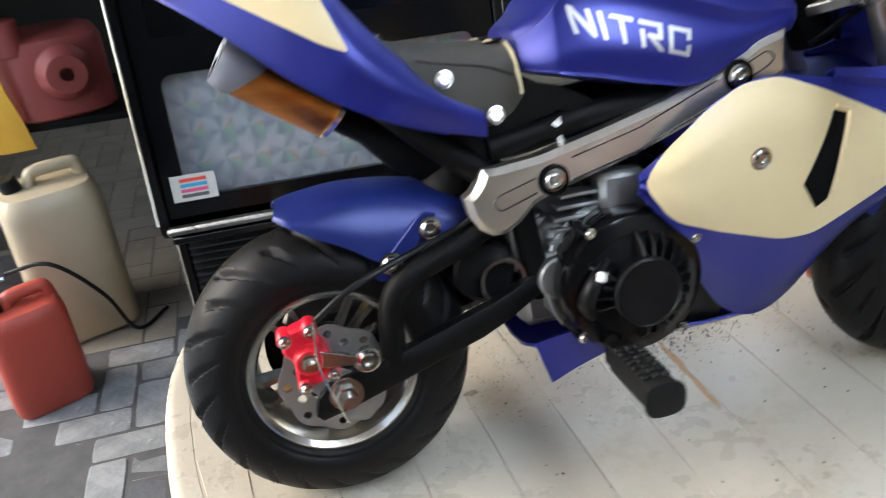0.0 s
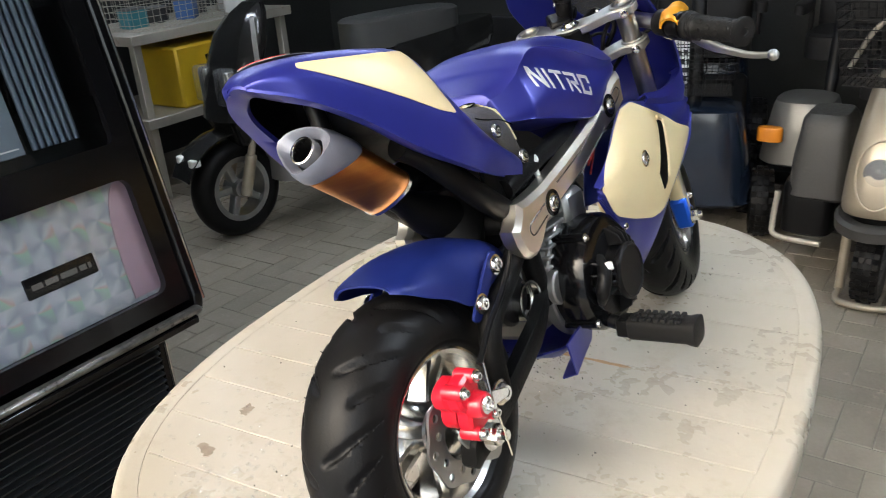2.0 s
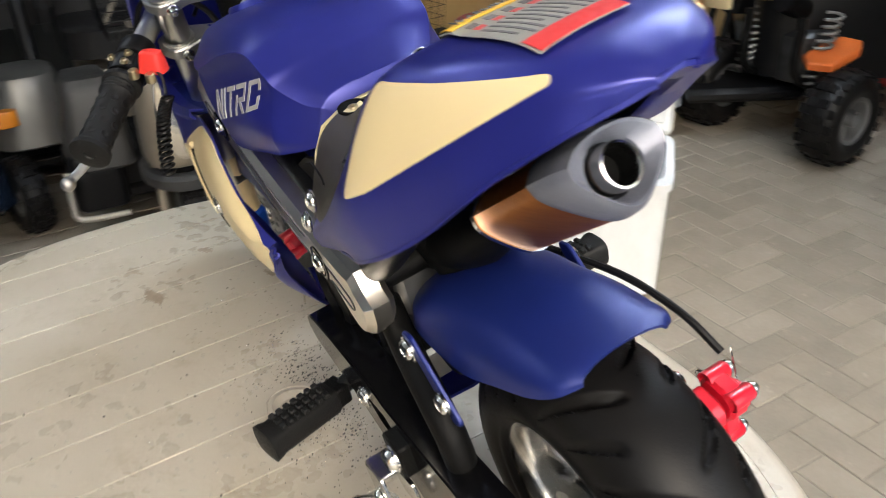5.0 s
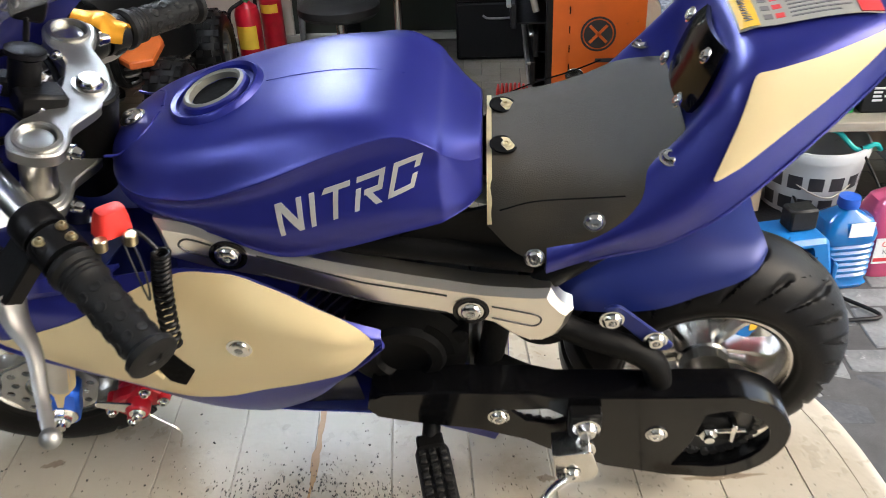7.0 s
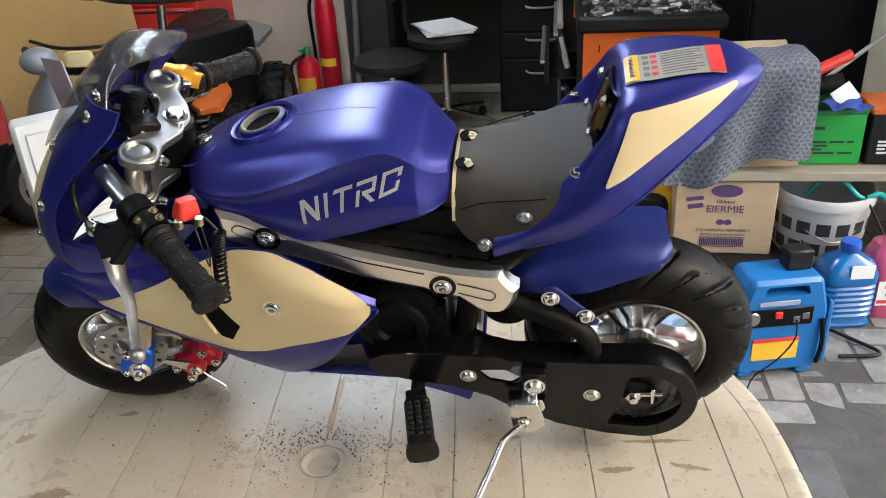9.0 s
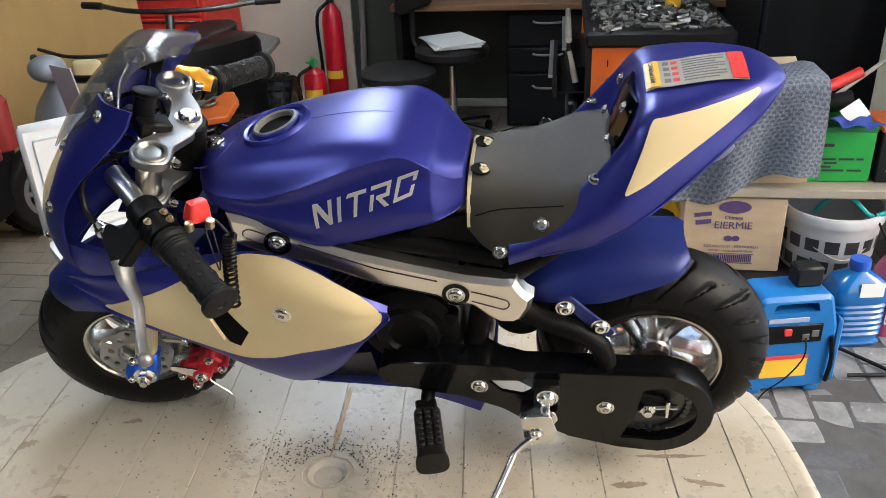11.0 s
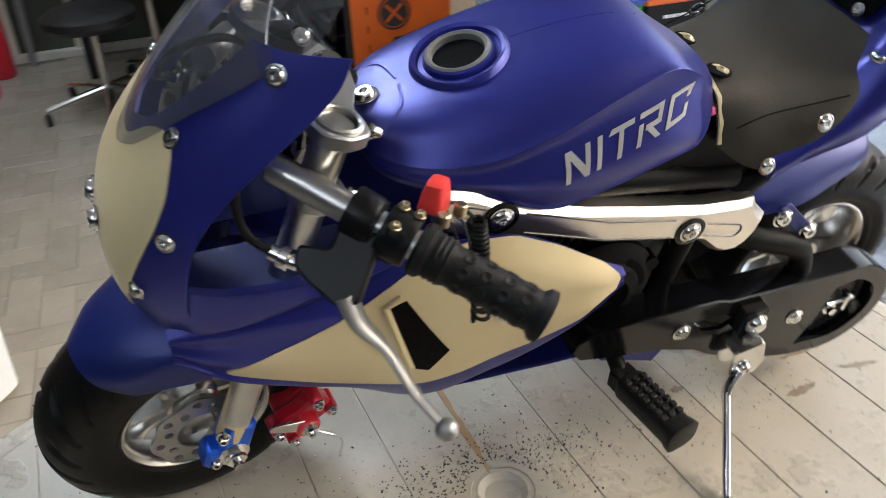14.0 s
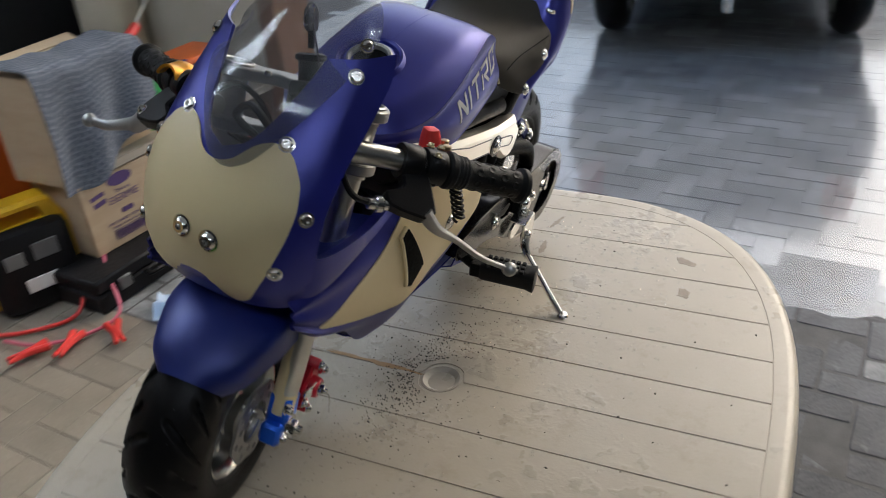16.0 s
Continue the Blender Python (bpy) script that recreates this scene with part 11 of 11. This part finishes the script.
for y in (-0.70, 0.70):
    g = Geo()
    box(g, (0.42, y * 1.02, 0.86), (0.06, 0.16, 0.26), 0.02)
    part("tail_light", g, REDPLASTIC, van, "red tail light")
    road_wheel(van, (0.0, y * 0.93, 0.31), 0.31, 0.20, 0, 0, CAST, 6, 0.66)
    road_wheel(van, (-2.5, y * 0.93, 0.31), 0.31, 0.20, 0, 0, CAST, 6, 0.66)
g = Geo()
box(g, (-1.2, 0, 0.26), (2.6, 1.2, 0.1), 0.02)
part("underbody", g, BLACKPLASTIC, van)
g = Geo()
rod(g, (0.42, 0, 0.26), (0.56, 0, 0.26), 0.02)
rod(g, (0.55, 0, 0.24), (0.55, 0, 0.34), 0.024, n=16, b=0.004)
part("tow_ball", g, CHROME, van, "bright tow ball")
hs_ = thing("house", "pale brick building across the wet yard", "building", pose(-15.0, 0, 0))
g = Geo()
box(g, (0, 0, 1.6), (1.0, 16, 3.2), 0.01)
part("wall", g, surface("pale_brick", (0.36, 0.30, 0.26), (0.30, 0.25, 0.21), rough=0.7, grain=30, bump=0.2, scale=3), hs_)
for y in (-5, -1.5, 2, 5.5):
    g = Geo()
    box(g, (0.52, y, 1.7), (0.06, 1.4, 1.2), 0.01)
    w_ = part("window", g, WHITE, hs_)
    g = Geo()
    box(g, (0.555, y, 1.7), (0.02, 1.2, 1.0), 0)
    part("pane", g, GLOSSBLACK, w_)


# ---- the pavers nearest to the camera, one by one ----
rw = random.Random(21)
for kind, (lx, ly) in ((0, (PL, PW)), (1, (PW, PL))):
    paver_mesh[kind] = []
    for _ in range(6):
        g = Geo()
        paver_geo(g, 0, 0, lx, ly, 0, worn=rw)
        paver_mesh[kind].append([mesh_of("paver", g, mt, 0) for mt in (PAVER_DAMP, PAVER_AIRED)])
for n_, (cx, cy, kind, dz) in enumerate(singles):
    aired = cy > 0.85 + rw.uniform(-0.1, 0.1) or cy < -0.75 + 0.25 * math.sin(cx * 7.0) + rw.uniform(-0.12, 0.12)
    ob = new("paver", paver_mesh[kind][n_ % 6][1 if aired else 0])
    ob.parent = ground
    ob.matrix_basis = pose(cx, cy, dz * 1.6, rw.uniform(-0.5, 0.5), rw.uniform(-0.5, 0.5), rw.uniform(-0.9, 0.9))
